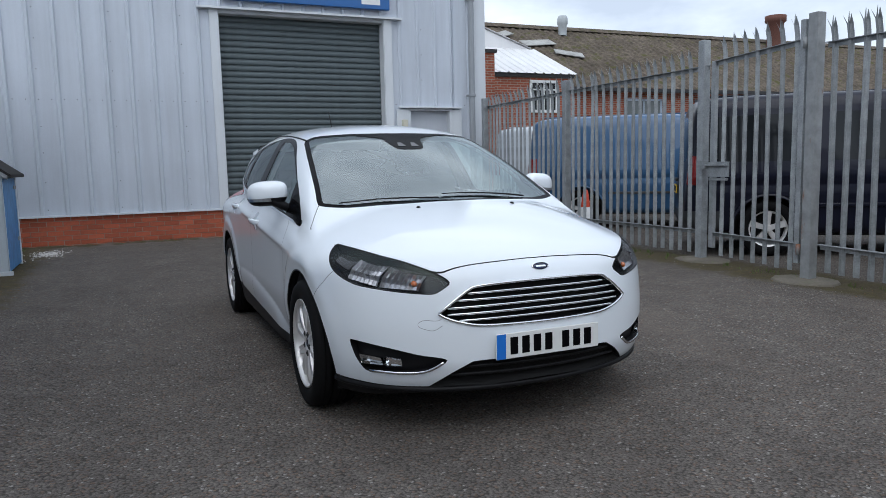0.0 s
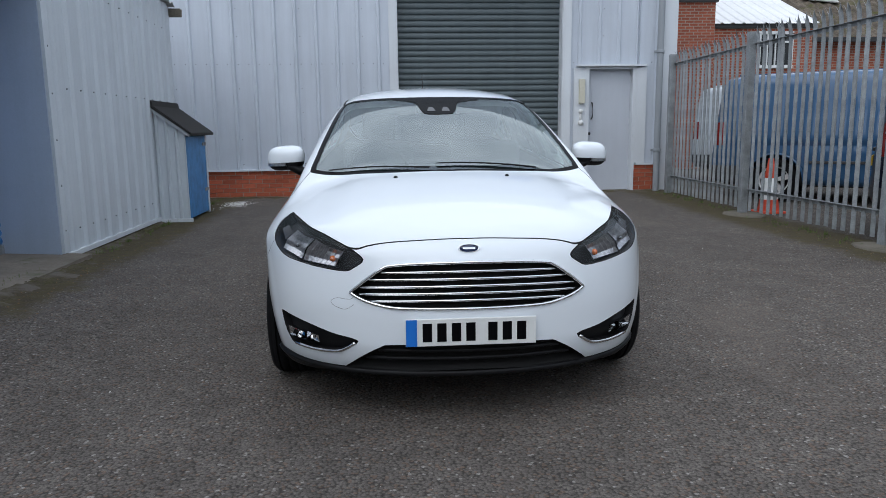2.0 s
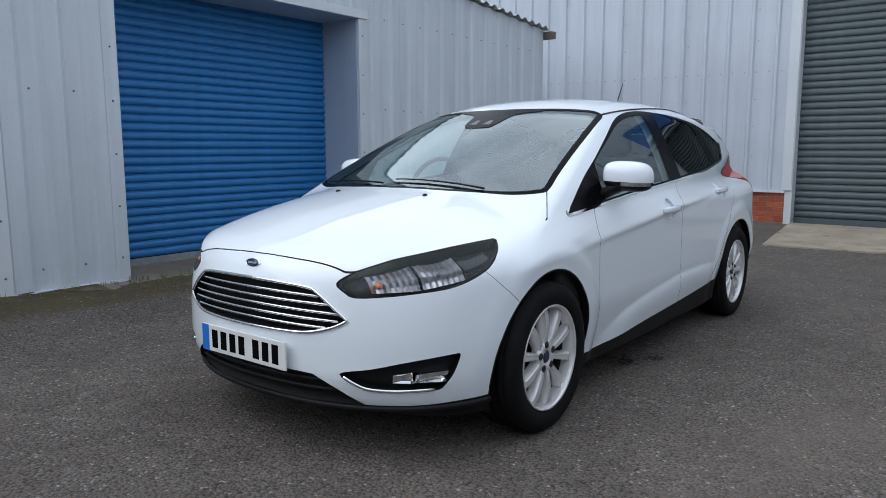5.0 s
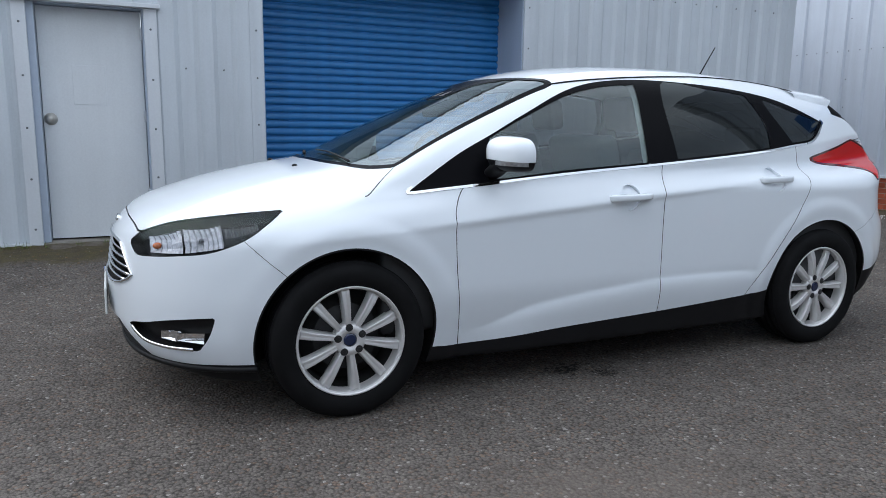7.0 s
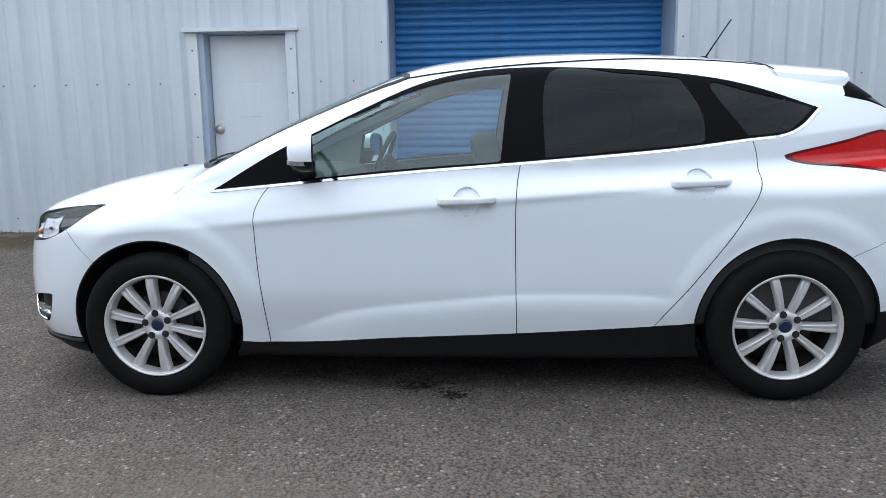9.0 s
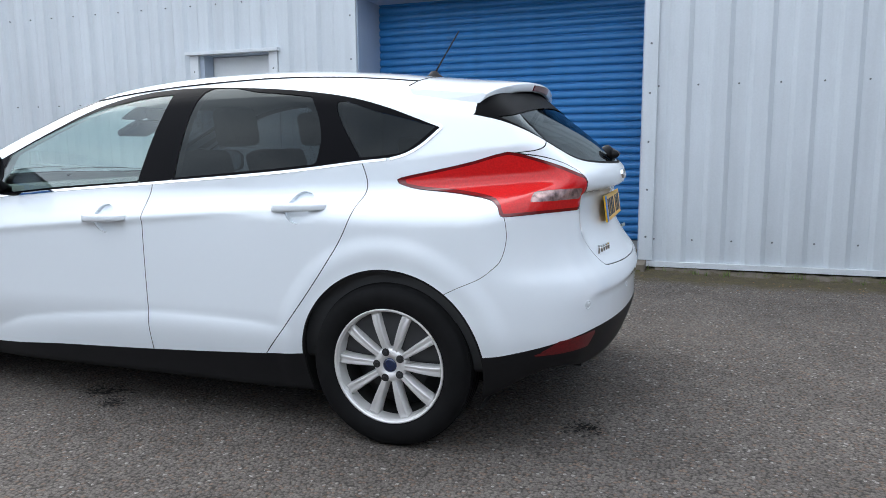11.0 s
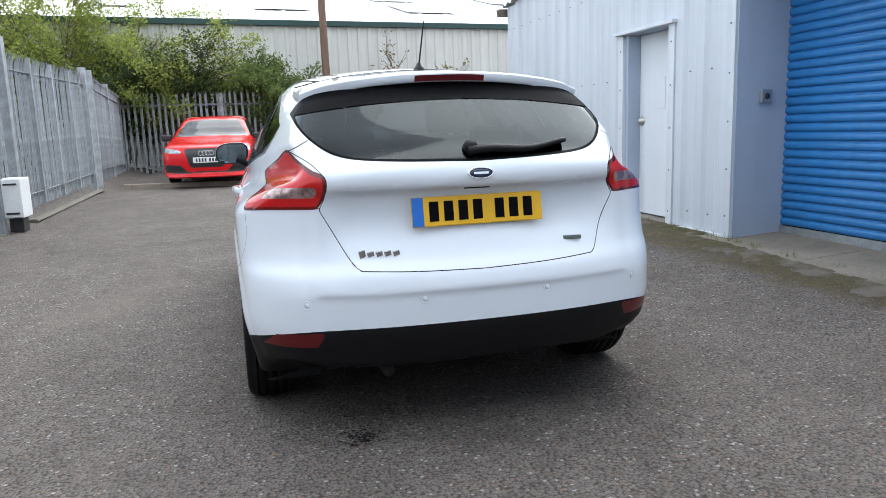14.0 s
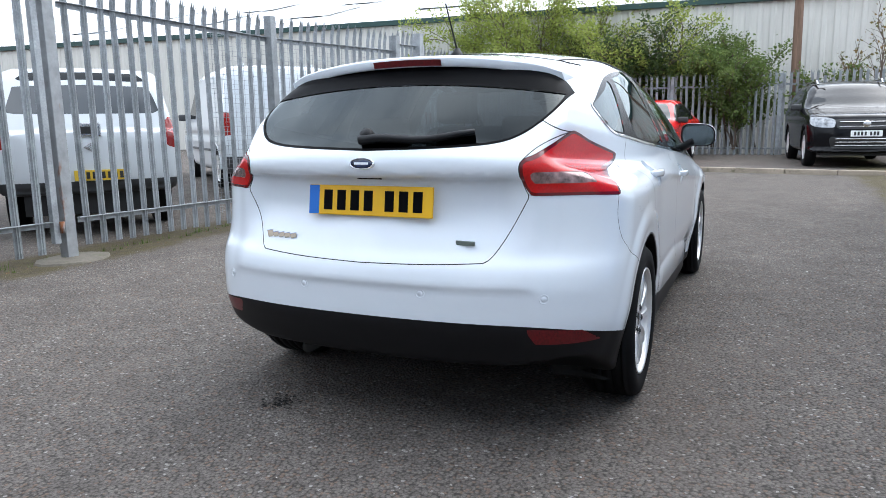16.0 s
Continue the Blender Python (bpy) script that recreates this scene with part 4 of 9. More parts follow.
def root(f, lo, hi, n=40):
    """Where f crosses zero between an outside place and an inside one."""
    a, b = lo, hi
    for _ in range(n):
        m = (a + b) / 2
        if f(m) > 0:
            a = m
        else:
            b = m
    return (a + b) / 2


def one(x, y, z):
    return float(body_f(np.array([x]), np.array([y]), np.array([z]))[0])


def on_front(x, z):
    return root(lambda q: one(x, q, z), -2.4, -1.2)


def on_rear(x, z):
    return root(lambda q: one(x, q, z), 2.4, 1.2)


def on_side(y, z):
    return root(lambda q: one(q, y, z), 1.2, 0.3)


def on_top(x, y):
    return root(lambda q: one(x, y, q), 1.7, 0.7)


# paints of the car
def make_carpaint(name, colour, rough=0.32):
    c = Mat(name, colour, rough, 0.0, 1.0)
    c.p.inputs["Coat Roughness"].default_value = 0.02
    c.p.inputs["Specular IOR Level"].default_value = 0.2
    c.bump(c.noise(900, 2), 0.015, 0.001)
    return c.m


car_white = make_carpaint("white_car_paint", (0.800, 0.845, 0.885))
gloss_black = Mat("gloss_black", (0.004, 0.004, 0.005), 0.22, spec=0.035).m
satin_black = Mat("satin_black_trim", (0.008, 0.008, 0.009), 0.5, spec=0.22).mottle(25, 0.1).m
rear_frit = Mat("black_glass_border", (0.004, 0.004, 0.0045), 0.45, spec=0.03).m
gap_black = plain("shadow_gap", (0.006, 0.006, 0.006), 0.9, mott=0)
liner_black = plain("liner_black", (0.0035, 0.0035, 0.0035), 0.95, mott=0.2)
chrome = plain("chrome", (0.80, 0.81, 0.82), 0.06, 1.0, mott=0)
alloy = Mat("silver_alloy", (0.74, 0.73, 0.72), 0.32, 0.40, 0.3).mottle(20, 0.04).m
rubber = Mat("tyre_rubber", (0.007, 0.007, 0.0075), 0.75, spec=0.14)
rubber.mottle(12, 0.25).bump(rubber.noise(60, 3), 0.15, 0.002)
rubber = rubber.m
red_lens = Mat("red_lens", (0.52, 0.010, 0.010), 0.10, 0.0, 0.15, spec=0.35).mottle(140, 0.14, 2).m
red_deep = Mat("deep_red_lens", (0.13, 0.003, 0.004), 0.10, 0.0, 0.4).m
red_dark = plain("red_reflector", (0.12, 0.003, 0.006), 0.30, 0.0, 0.0, mott=0.45, scale=120)
clear_lens = thin_glass("clear_lens", (0.94, 0.95, 0.97), 0.030, 0.05)
lens_pale = plain("pale_lens", (0.33, 0.22, 0.21), 0.12, 0.4, 0.5, mott=0.75, scale=32)
lamp_dark = plain("lamp_dark", (0.009, 0.009, 0.010), 0.5, mott=0)
amber = plain("amber_lens", (0.62, 0.17, 0.05), 0.2, 0.0, 0.5)
pane_clear = thin_glass("clear_car_glass", (0.76, 0.90, 0.87), 0.085, 0.60)
pane_screen = thin_glass("windscreen_glass", (0.76, 0.88, 0.84), 0.23, 0.42)
pane_dark = thin_glass("privacy_glass", (0.070, 0.075, 0.085), 0.020, 0.55)
trim_grey = plain("dark_cabin_plastic", (0.035, 0.036, 0.038), 0.7)
headlining = plain("pale_headlining", (0.42, 0.42, 0.40), 0.95)
seat_cloth = plain("dark_seat_cloth", (0.045, 0.046, 0.05), 0.95, mott=0.25, scale=60)
plate_white = plain("white_plate", (0.75, 0.76, 0.74), 0.35, mott=0.02)
plate_yellow = plain("yellow_plate", (0.85, 0.48, 0.01), 0.35, mott=0.03)
plate_blue = plain("plate_blue", (0.02, 0.17, 0.62), 0.4, mott=0)
badge_blue = plain("badge_blue", (0.006, 0.016, 0.060), 0.15, 0.0, 0.8, mott=0)
mirror_glass = plain("mirror_glass", (0.55, 0.58, 0.60), 0.02, 1.0, mott=0)


DLO = [(-1.062, 0.890), (-1.062, 0.890), (-0.813, 0.912), (-0.281, 0.959), (0.245, 0.996), (0.827, 1.041), (1.159, 1.079), (1.310, 1.096), (1.395, 1.133), (1.473, 1.204), (1.473, 1.204),
       (1.219, 1.294), (0.995, 1.344), (0.670, 1.379), (0.289, 1.394), (0.019, 1.377), (-0.201, 1.325), (-0.441, 1.219), (-0.633, 1.126), (-0.824, 1.034)]
GLASS_F = [(-0.655, 1.100), (-0.640, 1.113), (-0.440, 1.206), (-0.199, 1.304), (0.020, 1.353), (0.190, 1.367), (0.203, 1.366), (0.177, 1.197), (0.153, 1.002), (0.140, 0.998), (-0.281, 0.970), (-0.660, 0.935), (-0.690, 0.945)]
GLASS_R = [(0.368, 1.372), (0.668, 1.362), (0.895, 1.338), (0.915, 1.328), (0.968, 1.242), (0.994, 1.161), (0.990, 1.080), (0.980, 1.068), (0.646, 1.038), (0.345, 1.014), (0.337, 1.022)]
GLASS_Q = [(1.030, 1.308), (1.214, 1.268), (1.438, 1.212), (1.445, 1.200), (1.380, 1.140), (1.320, 1.108), (1.175, 1.094), (1.165, 1.100)]
SCREEN = [(0.0, -1.300), (0.30, -1.272), (0.55, -1.180), (0.688, -1.100), (0.708, -1.060), (0.690, -0.95), (0.656, -0.72), (0.622, -0.50), (0.598, -0.36), (0.580, -0.275), (0.550, -0.250), (0.42, -0.290), (0.20, -0.335), (0.0, -0.350)]
BONNET = [(0.0, -2.094), (0.205, -2.089), (0.40, -2.069), (0.455, -2.058), (0.515, -2.02), (0.628, -1.92), (0.690, -1.84), (0.745, -1.68), (0.770, -1.555), (0.787, -1.45), (0.800, -1.32), (0.802, -1.225), (0.802, -1.225), (0.712, -1.072), (0.712, -1.072), (0.62, -1.10), (0.55, -1.145), (0.30, -1.24), (0.0, -1.268)]
HEADLAMP = [(-2.088, 0.690), (-2.080, 0.655), (-2.070, 0.645), (-2.02, 0.650), (-1.93, 0.664), (-1.83, 0.682), (-1.716, 0.728), (-1.63, 0.783), (-1.562, 0.827), (-1.562, 0.827), (-1.677, 0.817), (-1.80, 0.803), (-1.90, 0.787), (-1.97, 0.768), (-2.046, 0.732)]
GRILLE = [(0.0, 0.683), (0.20, 0.679), (0.310, 0.671), (0.345, 0.660), (0.404, 0.620), (0.470, 0.566), (0.470, 0.556), (0.42, 0.531), (0.324, 0.508), (0.20, 0.503), (0.0, 0.502)]
LOW_GRILLE = [(0.0, 0.362), (0.31, 0.354), (0.36, 0.342), (0.43, 0.300), (0.505, 0.238), (0.49, 0.232), (0.36, 0.226), (0.0, 0.238)]
FOG = [(0.448, 0.361), (0.56, 0.386), (0.665, 0.412), (0.780, 0.434), (0.790, 0.428), (0.772, 0.355), (0.742, 0.303), (0.730, 0.298), (0.617, 0.294), (0.530, 0.308)]
DOOR_F = [(-0.79, 0.922), (-0.834, 0.883), (-0.868, 0.815), (-0.873, 0.751), (-0.866, 0.576), (-0.850, 0.402), (-0.836, 0.20), (-0.836, 0.20), (0.223, 0.20), (0.223, 0.20), (0.221, 0.283), (0.216, 0.551), (0.216, 0.845), (0.238, 1.0), (0.245, 1.03), (0.245, 1.03), (-0.70, 0.96)]
DOOR_R = [(0.238, 1.0), (0.216, 0.845), (0.216, 0.551), (0.221, 0.283), (0.223, 0.20), (0.223, 0.20), (0.72, 0.20), (0.72, 0.20), (0.791, 0.320), (0.925, 0.486), (1.080, 0.694), (1.173, 0.850), (1.206, 0.978), (1.182, 1.079), (1.165, 1.11), (1.165, 1.11), (0.245, 1.03)]
SENSOR_PATCH = [(0.0, -0.615), (0.075, -0.605), (0.105, -0.545), (0.130, -0.44), (0.20, -0.385), (0.26, -0.36), (0.26, -0.30), (0.0, -0.30)]
TOW_FLAP = [(-0.452, 0.552), (-0.480, 0.532), (-0.530, 0.534), (-0.556, 0.520), (-0.546, 0.502), (-0.500, 0.490), (-0.462, 0.512)]
FUEL_FLAP = [(1.372, 0.972), (1.366, 0.90), (1.366, 0.832), (1.380, 0.812), (1.45, 0.806), (1.53, 0.802), (1.552, 0.818), (1.562, 0.90), (1.566, 0.955)]
NOSE_LINE = [(-1.745, 0.755), (-1.745, 0.755), (-1.643, 0.655), (-1.571, 0.590), (-1.50, 0.50), (-1.50, 0.50), (-1.45, 0.05), (-1.45, 0.05), (-2.4, 0.05), (-2.4, 0.05), (-2.4, 0.90), (-2.4, 0.90)]
TAIL_LAMP = [(1.320, 1.008), (1.360, 1.022), (1.48, 1.047), (1.60, 1.074), (1.700, 1.103), (1.760, 1.107), (1.90, 1.066), (1.995, 1.024), (2.045, 1.000), (2.060, 0.960), (2.055, 0.910), (2.03, 0.898), (1.95, 0.897), (1.88, 0.896), (1.775, 0.889), (1.752, 0.892), (1.735, 0.925), (1.690, 0.946), (1.56, 0.963), (1.42, 0.974), (1.345, 0.990)]
TAIL_CLEAR = [(1.842, 0.936), (1.842, 0.936), (1.93, 0.938), (2.06, 0.940), (2.06, 0.940), (2.06, 0.976), (2.06, 0.976), (1.94, 0.977), (1.848, 0.970), (1.848, 0.970)]
HATCH = [(0.0, 0.655), (0.25, 0.660), (0.440, 0.669), (0.462, 0.672), (0.482, 0.688), (0.506, 0.726), (0.548, 0.808), (0.594, 0.894), (0.594, 0.894), (0.577, 0.925), (0.566, 0.960), (0.564, 1.000), (0.576, 1.022), (0.612, 1.062), (0.676, 1.107), (0.676, 1.107), (0.600, 1.150), (0.600, 1.150), (0.40, 1.160), (0.0, 1.160)]
REAR_PANE = [(0.0, 1.050), (0.28, 1.058), (0.45, 1.070), (0.536, 1.095), (0.600, 1.145), (0.638, 1.20), (0.648, 1.25), (0.645, 1.30), (0.63, 1.36), (0.63, 1.36), (0.0, 1.45)]
TAIL_LINE = [(1.52, 0.590), (1.52, 0.590), (1.60, 0.632), (1.68, 0.668), (1.722, 0.700), (1.755, 0.735), (1.772, 0.80), (1.770, 0.86), (1.760, 0.90), (1.760, 0.90), (2.4, 0.90), (2.4, 0.90), (2.4, 0.05), (2.4, 0.05), (1.50, 0.05), (1.50, 0.05)]
REFLECTOR = [(0.826, 0.386), (0.826, 0.386), (0.782, 0.430), (0.765, 0.437), (0.618, 0.446), (0.606, 0.440), (0.630, 0.394), (0.645, 0.388)]
lamp_edge = curve((0.85, 0.640), (0.898, 0.602), (0.925, 0.580), (0.960, 0.568), (1.000, 0.566), (1.020, 0.576), (1.062, 0.612), (1.12, 0.69), soft=0.006)
sill_line = curve((-2.2, 0.250), (-2.0, 0.235), (-1.7, 0.246), (-0.95, 0.238), (-0.83, 0.234), (-0.29, 0.261), (0.22, 0.283), (0.95, 0.328), (1.69, 0.380), (1.83, 0.406), (1.98, 0.440), (2.07, 0.458), (2.15, 0.464), soft=0.02)
roof_crown = lambda x, y: roof_z(y) - 0.16 * x**2 - 0.10 * x**4


def pane_only(x, y, z):
    """Near the rear window's own plane, not the spoiler over it."""
    return (np.abs(y - (tail_y(z) - 0.24 * x**2)) < 0.030) & (y > 1.4) & (z > 1.0)


def chrome_mask(x, y, z):
    return z < belt_z(y) + 0.01 if y < 1.28 else z < 1.092 + (y - 1.30) * 0.72


def panel(shell, name, labels, material, parent, label="", sink=0.0, both=False, mirrored=False, split=False):
    """One mesh from labelled faces: mirrored about the middle (both), or the far side's copy (mirrored); split: one mesh a piece."""
    v, f = shell.patch(*labels)
    n = gradient(body_f, v, 0.009)
    n /= np.maximum(np.linalg.norm(n, axis=1), 1e-6)[:, None]
    v = v - n * sink
    flip = np.array([-1, 1, 1])
    if both:
        mid = np.abs(v[:, 0]) < 1e-5
        n[mid, 0] = 0
        at = np.where(mid, np.arange(len(v)), len(v) + np.cumsum(~mid) - 1)
        f = f + [[int(at[i]) for i in q[::-1]] for q in f]
        v, n = np.concatenate([v, v[~mid] * flip]), np.concatenate([n, n[~mid] * flip])
    elif mirrored:
        v, n, f = v * flip, n * flip, [q[::-1] for q in f]
    if not split:
        return pymesh(name, v, f, material, parent, label, True, n)
    boss = list(range(len(v)))

    def find(i):
        while boss[i] != i:
            boss[i] = boss[boss[i]]
            i = boss[i]
        return i
    for q in f:
        for i in q[1:]:
            boss[find(i)] = find(q[0])
    heaps = {}
    for q in f:
        heaps.setdefault(find(q[0]), []).append(q)
    for faces in heaps.values():
        if len(faces) < 8:
            continue
        used = sorted({i for q in faces for i in q})
        to = {i: k for k, i in enumerate(used)}
        pymesh(name, v[used], [[to[i] for i in q] for q in faces], material, parent, label, True, n[used])


def recess(shell, name, labels, depth, material, parent, label="", both=False, mirrored=False, toward=None):
    """A hollow behind labelled faces: walls and a floor set in by depth."""
    v, f = shell.patch(*labels)
    n = gradient(body_f, v, 0.009)
    n /= np.maximum(np.linalg.norm(n, axis=1), 1e-6)[:, None]
    if toward is not None:
        n = np.tile(-np.array(toward, float), (len(v), 1))
    inner = v - n * depth
    seen = {}
    for q in f:
        for i, j in zip(q, q[1:] + q[:1]):
            seen[(i, j)] = True
    k = len(v)
    faces = [[i + k for i in q] for q in f]
    for i, j in seen:
        if (j, i) not in seen and not (both and abs(v[i][0]) < 1e-5 and abs(v[j][0]) < 1e-5):
            faces.append([i, j, j + k, i + k][::-1])
    pts = np.concatenate([v - n * 0.001, inner])
    if both:
        faces = faces + [[i + 2 * k for i in q[::-1]] for q in faces]
        pts = np.concatenate([pts, pts * (-1, 1, 1)])
    elif mirrored:
        pts, faces = pts * (-1, 1, 1), [q[::-1] for q in faces]
    return pymesh(name, pts, faces, material, parent, label)


def cut_hatchback(step):
    v, q = surface(body_f, (-2 * step, -2.26, 0.12), (0.99, 2.24, 1.53), step)
    v = settle_on(body_f, v)
    sh = Shell(v, q)
    sh.cut(lambda x, y, z: x, ["body"], "drop")
    keep = [(a, b) for a, b in zip(sh.f, sh.lab) if b != "drop"]
    sh.f, sh.lab = [a for a, b in keep], [b for a, b in keep]
    sh.v[np.abs(sh.v[:, 0]) < 1e-5, 0] = 0.0
    sh.cut(lambda x, y, z: np.where((z < 0.74) & (x > 0.5), np.minimum(np.hypot(y - AXF, z - HUBZ), np.hypot(y - AXR, z - HUBZ)) - ARCH, 1.0), ["body"], "arch_gap")
    sh.cut(lambda x, y, z: np.where((z < 0.74) & (x > 0.5), np.minimum(np.hypot(y - AXF, z - HUBZ), np.hypot(y - AXR, z - HUBZ)) - ARCH - 0.007, 1.0), ["body"], "arch_lip")
    sh.cut(outline("end", LOW_GRILLE, 0, lambda x, y, z: y < -1.9, mirror=True), ["body"], "low_grille")
    sh.cut(lambda x, y, z: z - sill_line(y), ["body"], "lower")
    sh.cut(outline("end", REFLECTOR, 0, lambda x, y, z: y > 1.7), ["lower", "body"], "reflector")
    dlo = outline("side", DLO, 0, lambda x, y, z: (z > 0.86) & (x > 0.4))
    sh.cut(dlo, ["body"], "frame")
    sh.cut(grown(dlo, 0.0105), ["body"], "chrome", chrome_mask)
    for poly, name in ((GLASS_F, "glass_f"), (GLASS_R, "glass_r"), (GLASS_Q, "glass_q")):
        sh.cut(outline("side", poly, 0, lambda x, y, z: (z > 0.9) & (x > 0.4)), ["frame"], name)
    scr = outline("top", SCREEN, 0.012, lambda x, y, z: (z > 0.9) & (y < 0.1), mirror=True)
    sh.cut(scr, ["body"], "screen_edge")
    sh.cut(outline("top", SCREEN, -0.016, lambda x, y, z: (z > 0.9) & (y < 0.1), mirror=True), ["screen_edge"], "screen")
    sh.cut(outline("top", SENSOR_PATCH, 0, lambda x, y, z: z > 1.1, mirror=True), ["screen"], "screen_edge")
    lamp = outline("side", HEADLAMP, 0, lambda x, y, z: (x > 0.3) & (y < -1.4))
    sh.cut(lamp, ["body"], "headlamp")
    sh.cut(grown(lamp, 0.003), ["body"], "line_lamp")
    sh.panel_line(outline("top", BONNET, 0, lambda x, y, z: (z > 0.62), mirror=True), "bonnet", 0.0022)
    sh.cut(lambda x, y, z: np.where((x > 0.7) & (y > -1.56) & (y < -1.238), -1.0, 1.0), ["line_bonnet"], "body")
    bon = outline("top", BONNET, 0, lambda x, y, z: (z > 0.62), mirror=True)
    sh.cut(lambda x, y, z: np.where((y > -1.36) & (y < -1.0) & (z > 0.93) & (x < 0.69), bon(x, y, z) - 0.06, 1.0), ["body"], "cowl")
    sh.cut(outline("end", GRILLE, 0, lambda x, y, z: y < -1.9, mirror=True), ["body"], "grille")
    sh.cut(outline("end", FOG, 0, lambda x, y, z: y < -1.6), ["body"], "fog")
    for poly, name in ((DOOR_F, "door_f"), (DOOR_R, "door_r")):
        sh.panel_line(outline("side", poly, 0, lambda x, y, z: x > 0.5), name, 0.0018)
    side_tl = outline("side", TAIL_LAMP, 0, lambda x, y, z: (x > 0.45) & (y > 1.2))
    tl = lambda x, y, z: np.maximum(side_tl(x, y, z), np.where(y > 1.85, lamp_edge(z) - x, -1.0))
    sh.cut(tl, ["body"], "tail_rim")
    sh.cut(grown(tl, -0.010), ["tail_rim"], "tail_lamp")
    side_cl = outline("side", TAIL_CLEAR, 0, lambda x, y, z: (x > 0.45) & (y > 1.2))
    sh.cut(lambda x, y, z: np.maximum(side_cl(x, y, z), np.where(y > 1.85, lamp_edge(z) + 0.032 - x, -1.0)), ["tail_lamp"], "tail_clear")
    sh.cut(grown(tl, 0.0014), ["body"], "line_tail_lamp")
    rear_only = lambda x, y, z: (y > 1.5 + 0.085 * smoothstep(0.50, 0.62, x)) & (z > 1.0) & (z < roof_crown(x, y) - 0.012)
    pane = outline("end", REAR_PANE, 0, rear_only, mirror=True)
    sh.cut(pane, ["body"], "rear_edge")
    sh.cut(lambda x, y, z: np.where(rear_only(x, y, z), np.maximum(pane(x, y, z) + 0.009, z - (1.292 - 0.12 * x * x)), 1.0), ["rear_edge"], "rear_pane")
    sh.panel_line(outline("end", HATCH, 0, lambda x, y, z: y > 1.335, mirror=True), "hatch", 0.0016)
    sh.panel_line(outline("side", NOSE_LINE, 0, lambda x, y, z: z < 0.80), "nose", 0.0010)
    sh.panel_line(outline("side", TAIL_LINE, 0, None), "tail", 0.0010)
    for hy, hz, nm in ((0.015, 0.842, "cup_f"), (0.955, 0.905, "cup_r")):
        sh.cut(lambda x, y, z: np.where(x > 0.6, np.hypot(y - hy, (z - hz) * 0.95) - 0.056, 1.0), ["door_f", "door_r"], nm)
    return sh


heads = {}
hatchback = tagged(empty("car"), "white five-door hatchback parked on the asphalt, clean and glossy", "car")
hatchback.rotation_euler = (0, 0, radians(0.9))
SH = cut_hatchback(0.0138)
panel(SH, "body", ["body"], car_white, hatchback, "white painted body shell", both=True)
for line in ("bonnet", "hatch"):
    panel(SH, "shut_line", ["line_" + line], gap_black, hatchback, "dark shut line", sink=0.004, both=True, split=True)
panel(SH, "bonnet", ["bonnet"], car_white, hatchback, both=True)
panel(SH, "cowl", ["cowl"], satin_black, hatchback, "black cowl panel", sink=0.012, both=True, split=True)
front_bumper = panel(SH, "front_bumper", ["nose"], car_white, hatchback, both=True)
rear_bumper = panel(SH, "rear_bumper", ["tail"], car_white, hatchback, both=True)
tailgate = panel(SH, "tailgate", ["hatch"], car_white, hatchback, both=True)
panel(SH, "lower_trim", ["lower"], satin_black, hatchback, "black plastic sills and lower bumpers", both=True)
windscreen = panel(SH, "windscreen", ["screen"], pane_screen, hatchback, "curved clear windscreen", sink=0.003, both=True)
panel(SH, "windscreen_surround", ["screen_edge"], gloss_black, windscreen, "black glass border", both=True)
rear_window = panel(SH, "rear_window", ["rear_pane"], pane_dark, tailgate, "dark privacy glass", sink=0.003, both=True)
panel(SH, "rear_window_surround", ["rear_edge"], rear_frit, tailgate, "black glass border", both=True)
